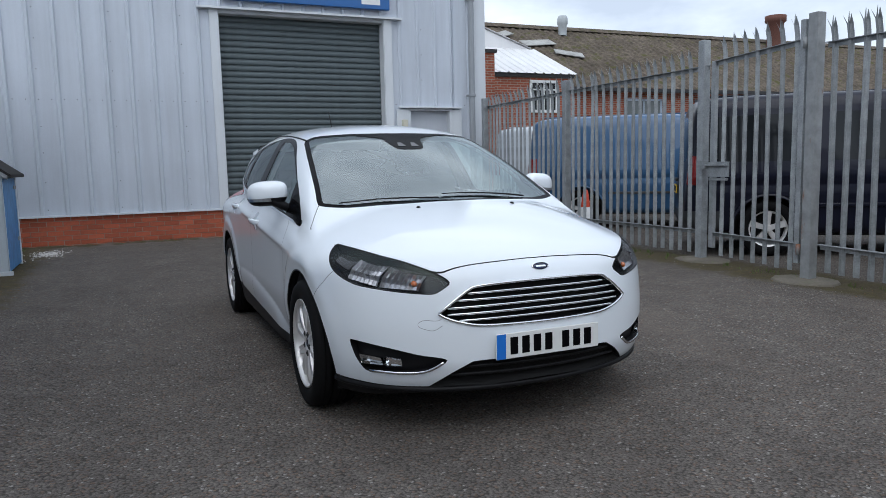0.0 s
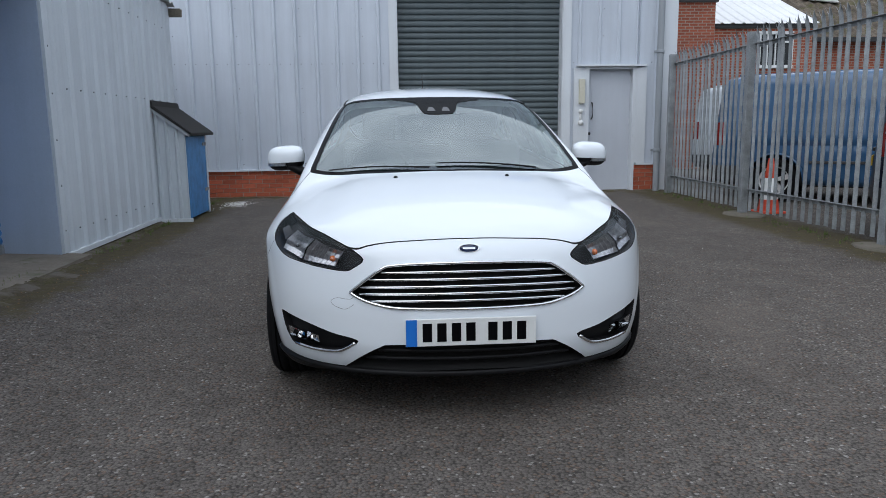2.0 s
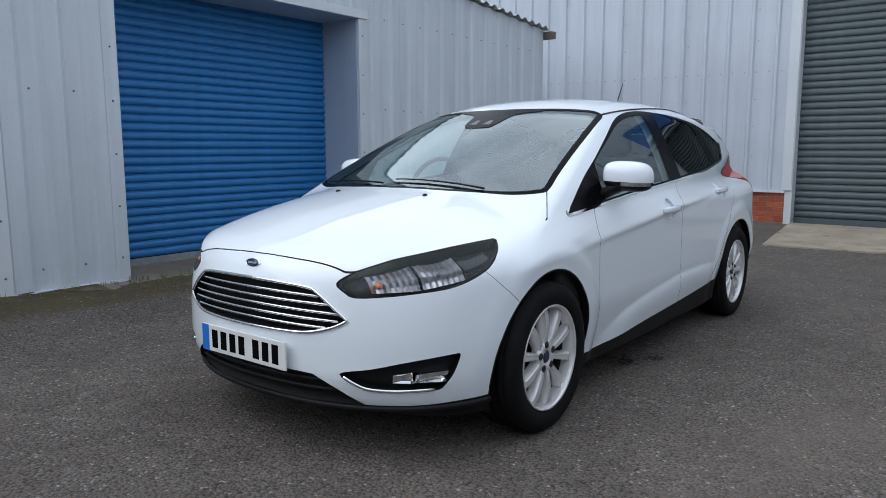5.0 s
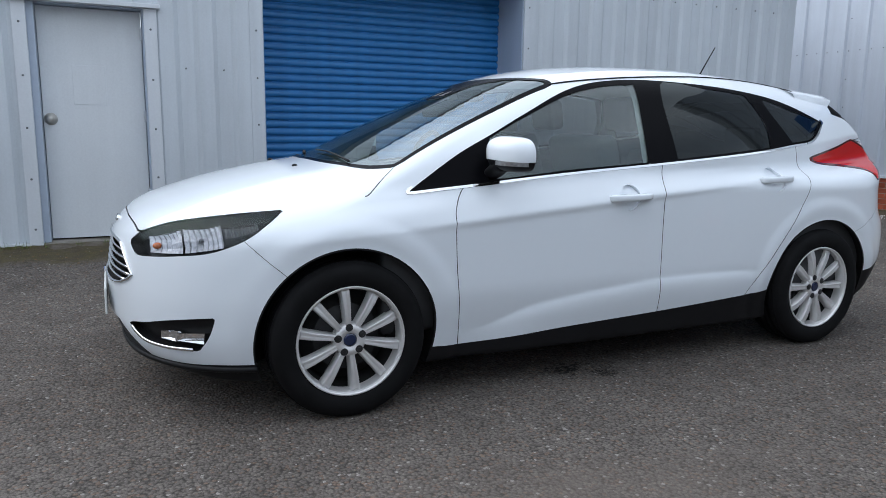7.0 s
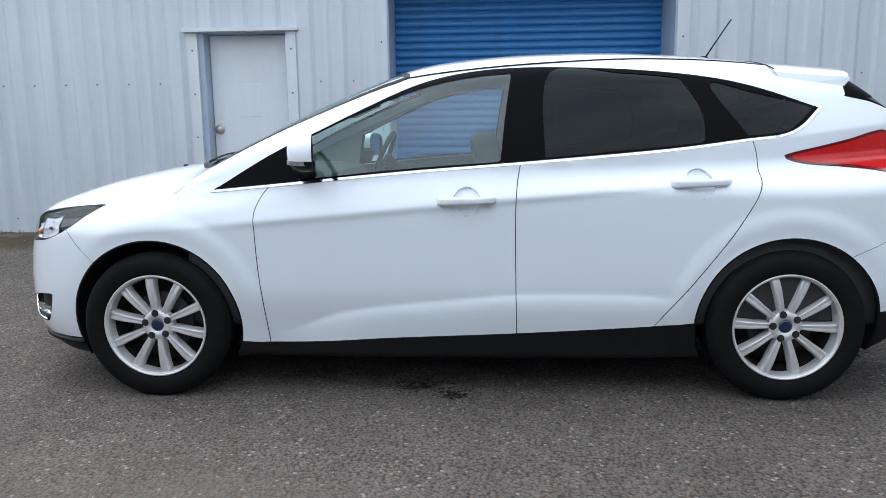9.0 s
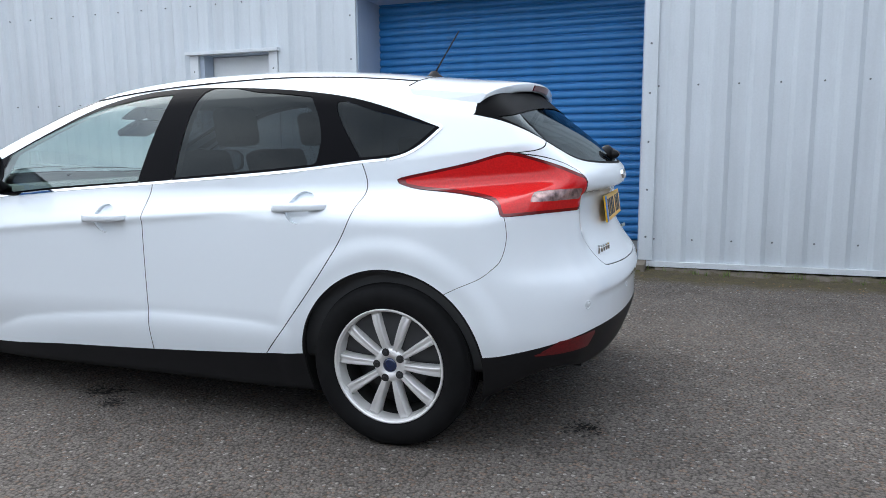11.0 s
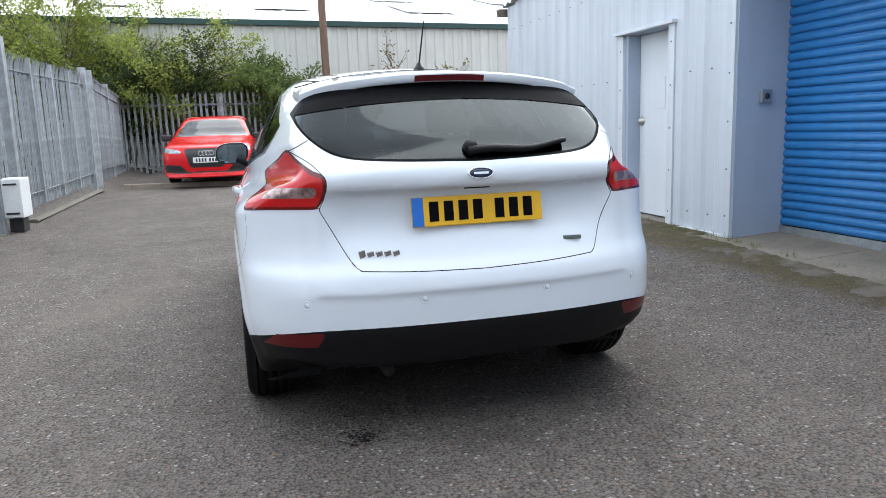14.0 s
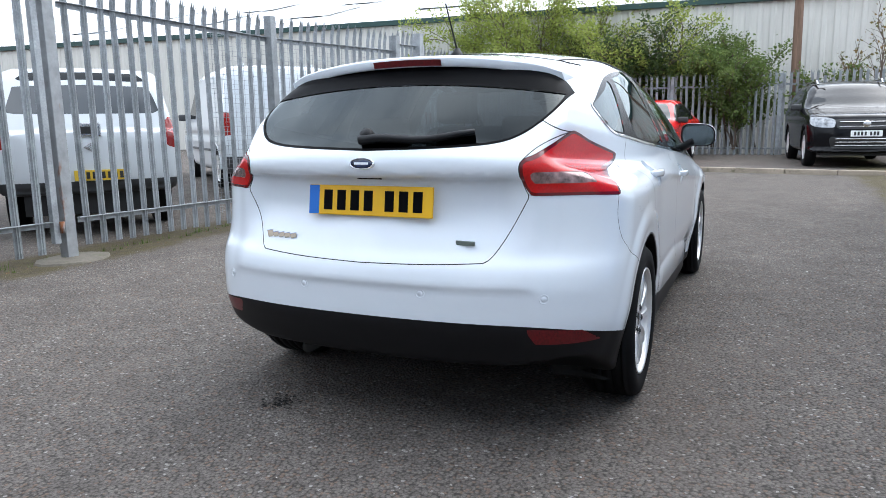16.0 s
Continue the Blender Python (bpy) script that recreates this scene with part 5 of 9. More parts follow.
for side in (False, True):
    panel(SH, "arch_edge", ["arch_lip"], satin_black, hatchback, "black wheel arch edge", mirrored=side, split=True)
    for ay in (AXF, AXR):
        bm = bmesh.new()
        rows = []
        for k in range(49):
            a = radians(-24 + 228 * k / 48)
            yy, zz = ay + (ARCH + 0.003) * math.cos(a), HUBZ + (ARCH + 0.003) * math.sin(a)
            xo = on_side(yy, max(zz, 0.20)) - 0.004
            sgn = -1 if side else 1
            rows.append([bm.verts.new((sgn * q, ay + (yy - ay) * r, HUBZ + (zz - HUBZ) * r)) for q, r in ((xo, 1.0), (xo - 0.03, 1.03), (0.60, 1.03), (0.58, 0.98), (0.58, 0.30))])
        for p, q in zip(rows, rows[1:]):
            for i in range(4):
                bm.faces.new((p[i], p[i + 1], q[i + 1], q[i]))
        part("wheel_arch_liner", settle(bm), liner_black, hatchback, "black wheel housing")
    for line in ("door_f", "door_r", "lamp", "tail_lamp", "nose", "tail"):
        panel(SH, "shut_line", ["line_" + line], gap_black, hatchback, "dark shut line", sink=0.004, mirrored=side, split=True)
    df = panel(SH, "front_door", ["door_f"], car_white, hatchback, mirrored=side)
    dr = panel(SH, "rear_door", ["door_r"], car_white, hatchback, mirrored=side)
    for d, cup, glass, gm in ((df, "cup_f", "glass_f", pane_clear), (dr, "cup_r", "glass_r", pane_dark)):
        recess(SH, "handle_cup", [cup], 0.014, car_white, d, mirrored=side)
        panel(SH, "door_window", [glass], gm, d, "tinted door glass", sink=0.003, mirrored=side)
    panel(SH, "quarter_window", ["glass_q"], pane_dark, hatchback, "dark quarter light", sink=0.003, mirrored=side)
    panel(SH, "window_frame", ["frame"], gloss_black, hatchback, "gloss black window frame", mirrored=side)
    panel(SH, "window_strip", ["chrome"], chrome, hatchback, "bright chrome waist strip", sink=-0.003, mirrored=side)
    panel(SH, "reflector", ["reflector"], red_dark, rear_bumper, "dark red reflector", mirrored=side)
    tail_lamp = panel(SH, "tail_lamp", ["tail_lamp"], red_lens, hatchback, "glossy red tail lamp", sink=-0.002, mirrored=side)
    panel(SH, "lamp_border", ["tail_rim"], red_deep, tail_lamp, "dark red lamp border", sink=-0.002, mirrored=side)
    panel(SH, "reversing_lens", ["tail_clear"], lens_pale, tail_lamp, "silvery reversing lens", sink=-0.001, mirrored=side)
    head = panel(SH, "headlamp", ["headlamp"], clear_lens, hatchback, "clear headlamp lens", mirrored=side)
    heads[-1 if side else 1] = head
    recess(SH, "lamp_housing", ["headlamp"], 0.050, lamp_dark, head, "dark lamp housing", mirrored=side)
    recess(SH, "fog_recess", ["fog"], 0.035, satin_black, front_bumper, "black fog lamp surround", mirrored=side)
recess(SH, "grille_recess", ["grille"], 0.045, gap_black, front_bumper, "black grille opening", both=True)
recess(SH, "lower_grille_recess", ["low_grille"], 0.06, gap_black, front_bumper, "black lower air intake", both=True)

# -- wheels --
# shade between the spokes is put into the dark rim and disc colours
rim_dark = plain("rim_shade_tone", (0.014, 0.014, 0.014), 0.7, 0.2)
disc_grey = plain("dull_disc", (0.055, 0.055, 0.057), 0.6, 0.5)
def axle(x, y, out):
    """Frame of a wheel: local z points out of the car."""
    return Matrix.Translation((x, y, HUBZ)) @ Matrix.Rotation(radians(90 * out), 4, "Y")


def make_wheel(parent, y, out, turn, tyre_r=0.318, rim_r=0.222, spokes=10, width=0.205, material=alloy, x=0.890):
    m = axle(x * out, y, out)
    bm = bmesh.new()
    lathe(bm, [(rim_r - 0.012, -0.012), (rim_r + 0.001, -0.006), (rim_r, 0.0), (rim_r - 0.006, -0.001), (rim_r - 0.010, -0.010), (rim_r - 0.013, -0.03), (rim_r - 0.019, -0.058)], 64, m)
    lathe(bm, [(0.0, -0.026), (0.030, -0.026), (0.034, -0.020), (0.060, -0.021), (0.068, -0.034), (0.070, -0.06)], 40, m)
    wheel = part("wheel", settle(bm), material, parent, "ten-spoke silver alloy wheel", True)
    bm = bmesh.new()
    lathe(bm, [(rim_r - 0.019, -0.058), (rim_r - 0.028, -0.09), (rim_r - 0.03, -width + 0.03), (0.05, -width + 0.03)], 48, m)
    part("rim_barrel", settle(bm), rim_dark, wheel, "inner rim darkened for the shade behind the spokes", True)
    for k in range(spokes):
        a = turn + 2 * math.pi * k / spokes
        r = m @ Matrix.Rotation(a, 4, "Z")
        bm = bmesh.new()
        rows = []
        for t in (0.0, 0.25, 0.5, 0.75, 0.93, 1.0):
            d = 0.050 + (rim_r - 0.013 - 0.050) * t
            w = 0.0096 + 0.0082 * t
            h = -0.022 + 0.010 * math.sin(math.pi * min(1, t * 0.8)) - 0.006 * max(0, (t - 0.85) / 0.15)
            sect = [(-w - 0.004, h - 0.045), (-w, h - 0.004), (-w * 0.78, h), (-w * 0.22, h - 0.0055), (w * 0.22, h - 0.0055), (w * 0.78, h), (w, h - 0.004), (w + 0.004, h - 0.045)]
            rows.append([bm.verts.new(r @ Vector((d, q, hh))) for q, hh in sect])
        for p, q in zip(rows, rows[1:]):
            for i in range(7):
                bm.faces.new((p[i], p[i + 1], q[i + 1], q[i]))
        bm.faces.new(rows[-1])
        part("spoke", settle(bm), material, wheel, "", True)
    bm = bmesh.new()
    w = width
    prof = [(rim_r - 0.01, -w + 0.01), (rim_r + 0.02, -w - 0.008), (tyre_r - 0.03, -w - 0.010), (tyre_r - 0.008, -w + 0.004), (tyre_r, -w + 0.03)]
    for k in range(4):
        g = -w + 0.045 + k * (w - 0.075) / 3.3
        prof += [(tyre_r, g), (tyre_r - 0.008, g + 0.001), (tyre_r - 0.008, g + 0.008), (tyre_r, g + 0.009)]
    prof += [(tyre_r, -0.035), (tyre_r - 0.006, -0.014), (tyre_r - 0.020, 0.002), (tyre_r - 0.045, 0.008), (rim_r + 0.030, 0.006), (rim_r + 0.010, 0.001), (rim_r - 0.001, -0.008)]
    lathe(bm, prof, 72, m)
    part("tyre", settle(bm), rubber, wheel, "black rubber tyre", True)
    bm = bmesh.new()
    lathe(bm, [(0.0, -0.022), (0.020, -0.021), (0.027, -0.024), (0.028, -0.030)], 32, m)
    part("centre_cap", settle(bm), badge_blue, wheel, "dark blue centre cap", True)
    for k in range(5):
        a = turn + 2 * math.pi * (k + 0.5) / 5
        bm = bmesh.new()
        mm = m @ Matrix.Rotation(a, 4, "Z") @ Matrix.Translation((0.052, 0, 0))
        # flat black disc on the hub imitates the shaded recess round the bolt
        lathe(bm, [(0.0, -0.0190), (0.0150, -0.0190), (0.0160, -0.0225)], 14, mm)
        lathe(bm, [(0.0, -0.0145), (0.0066, -0.0145), (0.0076, -0.016), (0.0076, -0.0185)], 6, mm)
        part("bolt_and_recess_shade", settle(bm), black_plastic, wheel)
    bm = bmesh.new()
    lathe(bm, [(0.06, -0.085), (0.135, -0.085), (0.138, -0.09), (0.138, -0.11), (0.185, -0.13), (0.19, -0.17)], 40, m)
    part("brake_disc", settle(bm), disc_grey, wheel, "dull steel brake disc", True)
    return wheel


for wy, t0 in ((AXF, 0.10), (AXR, 0.27)):
    for out in (1, -1):
        make_wheel(hatchback, wy, out, t0)


# -- trims and fittings --
lamp_silver = plain("lamp_silver", (0.40, 0.40, 0.41), 0.34, 1.0, mott=0.3, scale=60)
lamp_grey = plain("lamp_grey", (0.10, 0.10, 0.105), 0.35, mott=0)
def strip_on(name, pts, place, radius, material, parent, label="", flat=1.0, sides=8, closed=False):
    bm = bmesh.new()
    tube(bm, [place(*p) for p in pts], radius, sides, closed, 1.0, flat)
    return part(name, settle(bm), material, parent, label, True)


def mirror_pts(pts):
    return [(-a, b) for a, b in pts[::-1]] + list(pts)


gr_half = spline(GRILLE, closed=False, steps=4)
loop = np.concatenate([gr_half, gr_half[::-1][1:-1] * (-1, 1)])
strip_on("grille_surround", loop, lambda a, b: (a, on_front(abs(a), b) - 0.002, b), 0.0065, chrome, front_bumper, "chrome grille surround", closed=True)
for z0, z1, xe in ((0.646, 0.640, 0.352), (0.617, 0.612, 0.400), (0.589, 0.580, 0.437), (0.561, 0.553, 0.440), (0.533, 0.527, 0.395)):
    pts = [(xe * k / 12, z0 + (z1 - z0) * (k / 12) ** 2) for k in range(-12, 13)]
    bm = bmesh.new()
    rows = []
    for a, b in pts:
        y = on_front(abs(a), b)
        rows.append([bm.verts.new((a, y + d, b + h)) for d, h in ((0.030, 0.004), (0.004, 0.0062), (0.001, 0.0045), (0.0, 0.0), (0.004, -0.0050), (0.030, -0.0045))])
    for p, q in zip(rows, rows[1:]):
        for i in range(6):
            bm.faces.new((p[i], p[(i + 1) % 6], q[(i + 1) % 6], q[i]))
    bm.faces.new(rows[0]), bm.faces.new(rows[-1])
    part("grille_bar", settle(bm), chrome, front_bumper, "chrome grille bar", True)
for zb, xe in ((0.325, 0.37), (0.288, 0.42)):
    strip_on("intake_bar", [(xe * k / 8, zb) for k in range(-8, 9)], lambda a, b: (a, on_front(abs(a), b) + 0.022, b), 0.008, satin_black, front_bumper, "black intake bar")
lip = [(0.82 * math.sin(k / 12 * math.pi / 2), 0.228 - 0.010 * (1 - (k / 12) ** 2)) for k in range(13)]
strip_on("front_lip", mirror_pts(lip)[: 12] + mirror_pts(lip)[13:], lambda a, b: (a, on_front(abs(a), b) - 0.004, b), 0.013, satin_black, front_bumper, "black splitter lip")

for sx in (1, -1):
    # fog lamps
    pts = spline([(0.462, 0.352), (0.500, 0.325), (0.540, 0.307), (0.62, 0.300), (0.725, 0.303)], closed=False, steps=4)
    strip_on("fog_trim", pts, lambda a, b: (sx * a, on_front(a, b) + 0.001, b), 0.0075, chrome, front_bumper, "chrome fog lamp trim")
    bm = bmesh.new()
    for k, (xa, xb) in enumerate(((0.615, 0.672), (0.678, 0.752))):
        ring = []
        for a, b in ((xa, 0.332), (xb, 0.328), (xb + 0.008 * k, 0.372), (xa + 0.004, 0.362)):
            ring.append((a, b))
        lo = [bm.verts.new((sx * a, on_front(a, b) + 0.008, b)) for a, b in ring]
        hi = [bm.verts.new((sx * (a + (0.685 - a) * 0.25), on_front(a, b) + 0.034, b + (0.347 - b) * 0.3)) for a, b in ring]
        bm.faces.new(hi)
        for i in range(4):
            bm.faces.new((lo[i], lo[(i + 1) % 4], hi[(i + 1) % 4], hi[i]))
    part("fog_lamp", settle(bm), chrome, front_bumper, "silvery fog lamp reflector")
    # faceted reflectors behind the lens
    head = heads[sx]
    for nm, y0, y1, zb0, zb1, zt0, zt1, depth, mt, lb in (("lamp_reflector", -2.040, -1.930, 0.660, 0.671, 0.722, 0.764, 0.016, lamp_silver, "faceted silver reflector"),
                                                          ("lamp_reflector", -1.922, -1.790, 0.673, 0.702, 0.766, 0.790, 0.016, lamp_silver, "faceted silver reflector"),
                                                          ("lamp_fin", -1.780, -1.660, 0.738, 0.778, 0.780, 0.800, 0.016, lamp_grey, "ribbed grey lamp fin")):
        nu, nv = (15, 5) if nm == "lamp_reflector" else (25, 2)
        grid = []
        for a in range(nu):
            row = []
            for b in range(nv):
                u, v = a / (nu - 1), b / (nv - 1)
                yy = y0 + (y1 - y0) * u
                zz = (zb0 + (zb1 - zb0) * u) * (1 - v) + (zt0 + (zt1 - zt0) * u) * v
                x = on_side(yy, zz)
                n = Vector(gradient(body_f, np.array([[x, yy, zz]]))[0]).normalized()
                bowl = 0.020 * math.sin(math.pi * u) * math.sin(math.pi * (0.15 + 0.7 * v))
                q = Vector((x, yy, zz)) - n * (depth + bowl + (0.009 if a % 2 else 0.0) + (0.004 if b % 2 else 0.0))
                row.append((sx * q.x, q.y, q.z))
            grid.append(row)
        bm = bmesh.new()
        vs = [[bm.verts.new(q) for q in row] for row in grid]
        for p, q in zip(vs, vs[1:]):
            for b in range(nv - 1):
                bm.faces.new((p[b], p[b + 1], q[b + 1], q[b]))
        part(nm, settle(bm), mt, head, lb)
    for ly, lz, r, mt, lb in ((-2.022, 0.690, 0.013, amber, "amber indicator bulb"), (-1.868, 0.728, 0.008, lamp_grey, "dark bulb shield")):
        x = on_side(ly, lz)
        n = Vector(gradient(body_f, np.array([[x, ly, lz]]))[0]).normalized()
        p = Vector((x, ly, lz)) - n * 0.026
        bm = bmesh.new()
        bmesh.ops.create_uvsphere(bm, u_segments=14, v_segments=8, radius=r, matrix=Matrix.Translation((sx * p.x, p.y, p.z)) @ Matrix.Diagonal((1, 1.3, 1, 1)))
        part("lamp_bulb", bm, mt, head, lb, True)
    # door handles
    for hy, hz in ((0.015, 0.842), (0.955, 0.905)):
        bm = bmesh.new()
        rows = []
        for k in range(13):
            t = k / 12
            y = hy - 0.120 + 0.240 * t
            prof = math.sin(math.pi * min(1, max(0, t)))
            out = 0.034 * prof**0.28 if 0 < t < 1 else 0.004
            hh = 0.0172 * (1 - 0.18 * t) * (0.75 + 0.25 * prof**0.3)
            z = hz + 0.006 * t
            x = on_side(y, z)
            rows.append([bm.verts.new((sx * (x + d), y, z + q)) for d, q in ((-0.006 + out * 0.30, -hh), (out * 0.9, -hh), (out, -hh * 0.4), (out, hh * 0.4), (out * 0.9, hh), (-0.006 + out * 0.30, hh))])
        for p, q in zip(rows, rows[1:]):
            for i in range(6):
                bm.faces.new((p[i], p[(i + 1) % 6], q[(i + 1) % 6], q[i]))
        bm.faces.new(rows[0]), bm.faces.new(rows[-1])
        part("door_handle", settle(bm), car_white, hatchback, "body-coloured door handle", True)
    # door mirrors: a white cap, a black lower shell, a flat glass set into the back
    def mirror_ring(y, k, lift=0.0):
        """Rounded outline of the housing at y, scaled by k."""
        out = []
        for i in range(36):
            a = 2 * math.pi * i / 36
            c, q = math.cos(a), math.sin(a)
            px = 0.110 * k * math.copysign(abs(c) ** 0.62, c)
            pz = (0.070 if q > 0 else 0.076) * k * math.copysign(abs(q) ** 0.66, q)
            out.append(Vector((sx * (0.905 + px - 0.10 * max(0.0, pz) * (px > 0)), y + 0.22 * px, 1.047 + lift + pz - 0.05 * px)))
        return out
    rings = [mirror_ring(y, k) for y, k in ((-0.610, 0.985), (-0.618, 1.0), (-0.640, 1.0), (-0.662, 0.965), (-0.682, 0.87), (-0.697, 0.72), (-0.706, 0.50), (-0.711, 0.22))]
    tops, lows = bmesh.new(), bmesh.new()
    for bm, keep in ((tops, True), (lows, False)):
        vs = [[bm.verts.new(p if keep else p + (Vector((sx * 0.905, -0.655, 1.047)) - p) * 0.02) for p in ring] for ring in rings]
        for p, q in zip(vs, vs[1:]):
            for i in range(36):
                bm.faces.new((p[i], p[(i + 1) % 36], q[(i + 1) % 36], q[i]))
        bm.faces.new(vs[-1])
    bmesh.ops.bisect_plane(tops, geom=tops.verts[:] + tops.edges[:] + tops.faces[:], plane_co=(sx * 0.905, 0, 1.020), plane_no=(sx * 0.05, 0, 1), clear_inner=True)
    mirror = part("door_mirror", settle(tops), car_white, hatchback, "white door mirror cap", True)
    bmesh.ops.bisect_plane(lows, geom=lows.verts[:] + lows.edges[:] + lows.faces[:], plane_co=(sx * 0.905, 0, 1.024), plane_no=(sx * 0.05, 0, 1), clear_outer=True)
    part("mirror_base", settle(lows), satin_black, mirror, "black lower mirror shell", True)
    bm = bmesh.new()
    lip = [mirror_ring(y, k) for y, k in ((-0.610, 0.985), (-0.606, 0.955), (-0.610, 0.90), (-0.620, 0.885))]
    vs = [[bm.verts.new(p) for p in ring] for ring in lip]
    for p, q in zip(vs, vs[1:]):
        for i in range(36):
            bm.faces.new((p[i], p[(i + 1) % 36], q[(i + 1) % 36], q[i]))
    part("mirror_rim", settle(bm), satin_black, mirror, "black mirror rim", True)
    bm = bmesh.new()
    bm.faces.new([bm.verts.new(p) for p in mirror_ring(-0.618, 0.90)])
    part("mirror_glass", settle(bm), mirror_glass, mirror, "flat mirror glass")
    bm = bmesh.new()
    tube(bm, [(sx * 0.775, -0.665, 0.950), (sx * 0.815, -0.665, 0.968), (sx * 0.850, -0.660, 0.990), (sx * 0.880, -0.655, 1.005)], 0.026, 10, taper=1.15, flat=1.7)
    part("mirror_arm", settle(bm), satin_black, mirror, "black mirror arm", True)
    bm = bmesh.new()
    rows = []
    for k in range(9):
        t = k / 8
        x = 0.900 + 0.108 * math.sin(t * math.pi / 2)
        y = -0.706 + 0.070 * (1 - math.cos(t * math.pi / 2)) + 0.022 * t
        rows.append([bm.verts.new((sx * (x + o), y + d, 1.010 - 0.004 * t + h)) for o, d, h in ((0.003, -0.006, -0.009), (0.003, -0.006, 0.009), (-0.014, 0.012, 0.009), (-0.014, 0.012, -0.009))])
    for p, q in zip(rows, rows[1:]):
        for i in range(4):
            bm.faces.new((p[i], p[(i + 1) % 4], q[(i + 1) % 4], q[i]))
    bm.faces.new(rows[0]), bm.faces.new(rows[-1])
    part("mirror_indicator", settle(bm), lamp_silver, mirror, "clear silvery mirror indicator")
    # roof gutter strip
    strip_on("roof_strip", [(0.572 + 0.012 * math.sin((k / 14) * math.pi) - 0.075 * (k / 14) ** 1.5, -0.255 + 1.57 * k / 14) for k in range(15)], lambda a, b: (sx * a, b, on_top(a, b) - 0.001), 0.0040, satin_black, hatchback, "black roof strip", flat=2.6)
    # washer jets
    bm = bmesh.new()
    bmesh.ops.create_uvsphere(bm, u_segments=12, v_segments=8, radius=1, matrix=Matrix.Translation((sx * 0.275, -1.395, on_top(0.275, -1.395))) @ Matrix.Diagonal((0.011, 0.014, 0.009, 1)))
    part("washer_jet", bm, satin_black, hatchback, "black washer jet", True)
    # parking sensors
    for px, pz in ((0.243, 0.560), (0.662, 0.552)):
        y = on_rear(px, pz)
        n = Vector(gradient(body_f, np.array([[px, y, pz]]))[0]).normalized()
        n.x *= sx
        bm = bmesh.new()
        lathe(bm, [(0.0, 0.0005), (0.010, 0.0008), (0.0105, -0.004), (0.0135, -0.004), (0.0140, 0.0016), (0.0170, 0.0012), (0.0180, -0.003)], 24, Matrix.Translation((sx * px, y, pz)) @ n.to_track_quat("Z", "Y").to_matrix().to_4x4())
        part("parking_sensor", settle(bm), car_white, rear_bumper, "round parking sensor", True)

# badges
def badge(name, x, y, z, n, rx, rz, parent):
    m = Matrix.Translation((x, y, z)) @ Vector(n).to_track_quat("Z", "Y").to_matrix().to_4x4() @ Matrix.Diagonal((rx, rz, 1, 1))
    bm = bmesh.new()
    lathe(bm, [(0.86, 0.005), (0.93, 0.0075), (1.0, 0.004), (1.0, -0.01)], 40, m)
    ob = part(name, settle(bm), chrome, parent, "oval badge with a bright rim", True)
    bm = bmesh.new()
    lathe(bm, [(0.0, 0.0065), (0.5, 0.006), (0.88, 0.0045), (0.9, -0.01)], 40, m)
    part("badge_field", settle(bm), badge_blue, ob, "dark blue badge field", True)
    bm = bmesh.new()
    box(bm, -0.55, 0.55, -0.20, 0.20, 0.0055, 0.0075, m=m)
    part("badge_bar", bm, chrome, ob, "bright bar on the badge")


badge("front_badge", 0.0, on_front(0, 0.733) - 0.002, 0.733, (0, -0.93, 0.36), 0.044, 0.0175, hatchback)
badge("rear_badge", 0.0, on_rear(0, 1.006) + 0.002, 1.006, (0, 0.98, 0.2), 0.052, 0.021, tailgate)


def number_plate(name, x0, y, z0, facing, colour, parent, tilt=0.0):
    """A plate with plain bars where the characters stand."""
    m = Matrix.Translation((x0, y, z0)) @ Matrix.Rotation(radians(0 if facing < 0 else 180), 4, "Z") @ Matrix.Rotation(radians(tilt), 4, "X")
    bm = bmesh.new()
    box(bm, -0.26, 0.26, -0.004, 0.004, -0.0555, 0.0555, bevel=0.003, m=m)
    plate = part(name, bm, colour, parent, "number plate with plain dark bars")
    bm = bmesh.new()
    box(bm, -0.2585, -0.215, -0.0052, -0.0035, -0.054, 0.054, m=m)
    part("plate_band", bm, plate_blue, plate, "blue band")
    x = -0.196
    for k in range(7):
        if k == 4:
            x += 0.030
        bm = bmesh.new()
        box(bm, x + 0.003, x + 0.040, -0.0056, -0.0035, -0.0375, 0.0375, bevel=0.0008, m=m)
        part("plate_bar", bm, gloss_black, plate)
        x += 0.0575
    return plate


number_plate("front_plate", 0.0, -2.199, 0.412, -1, plate_white, front_bumper)
number_plate("rear_plate", 0.0, 2.042, 0.868, 1, plate_yellow, tailgate, -8)
for k in range(5):
    bm = bmesh.new()
    mm = Matrix.Translation((0.452 - 0.031 * k, on_rear(0.452 - 0.031 * k, 0.727) + 0.0075, 0.727)) @ Matrix.Rotation(radians(180 + 14), 4, "Z") @ Matrix.Rotation(radians(-10), 4, "Y")
    box(bm, -0.013, 0.013, -0.003, 0.006, -0.010 - 0.004 * (k == 0), 0.010 + 0.005 * (k == 0), bevel=0.002, m=mm)
    part("tailgate_lettering", bm, chrome, tailgate, "chrome lettering drawn as a bar")
bm = bmesh.new()
box(bm, -0.037, 0.037, -0.003, 0.006, -0.008, 0.008, bevel=0.002, m=Matrix.Translation((-0.385, on_rear(0.385, 0.733) + 0.010, 0.733)) @ Matrix.Rotation(radians(180 - 6), 4, "Z"))
part("tailgate_emblem", bm, plain("grey_emblem", (0.18, 0.22, 0.20), 0.3, 0.4), tailgate, "small grey emblem bar")
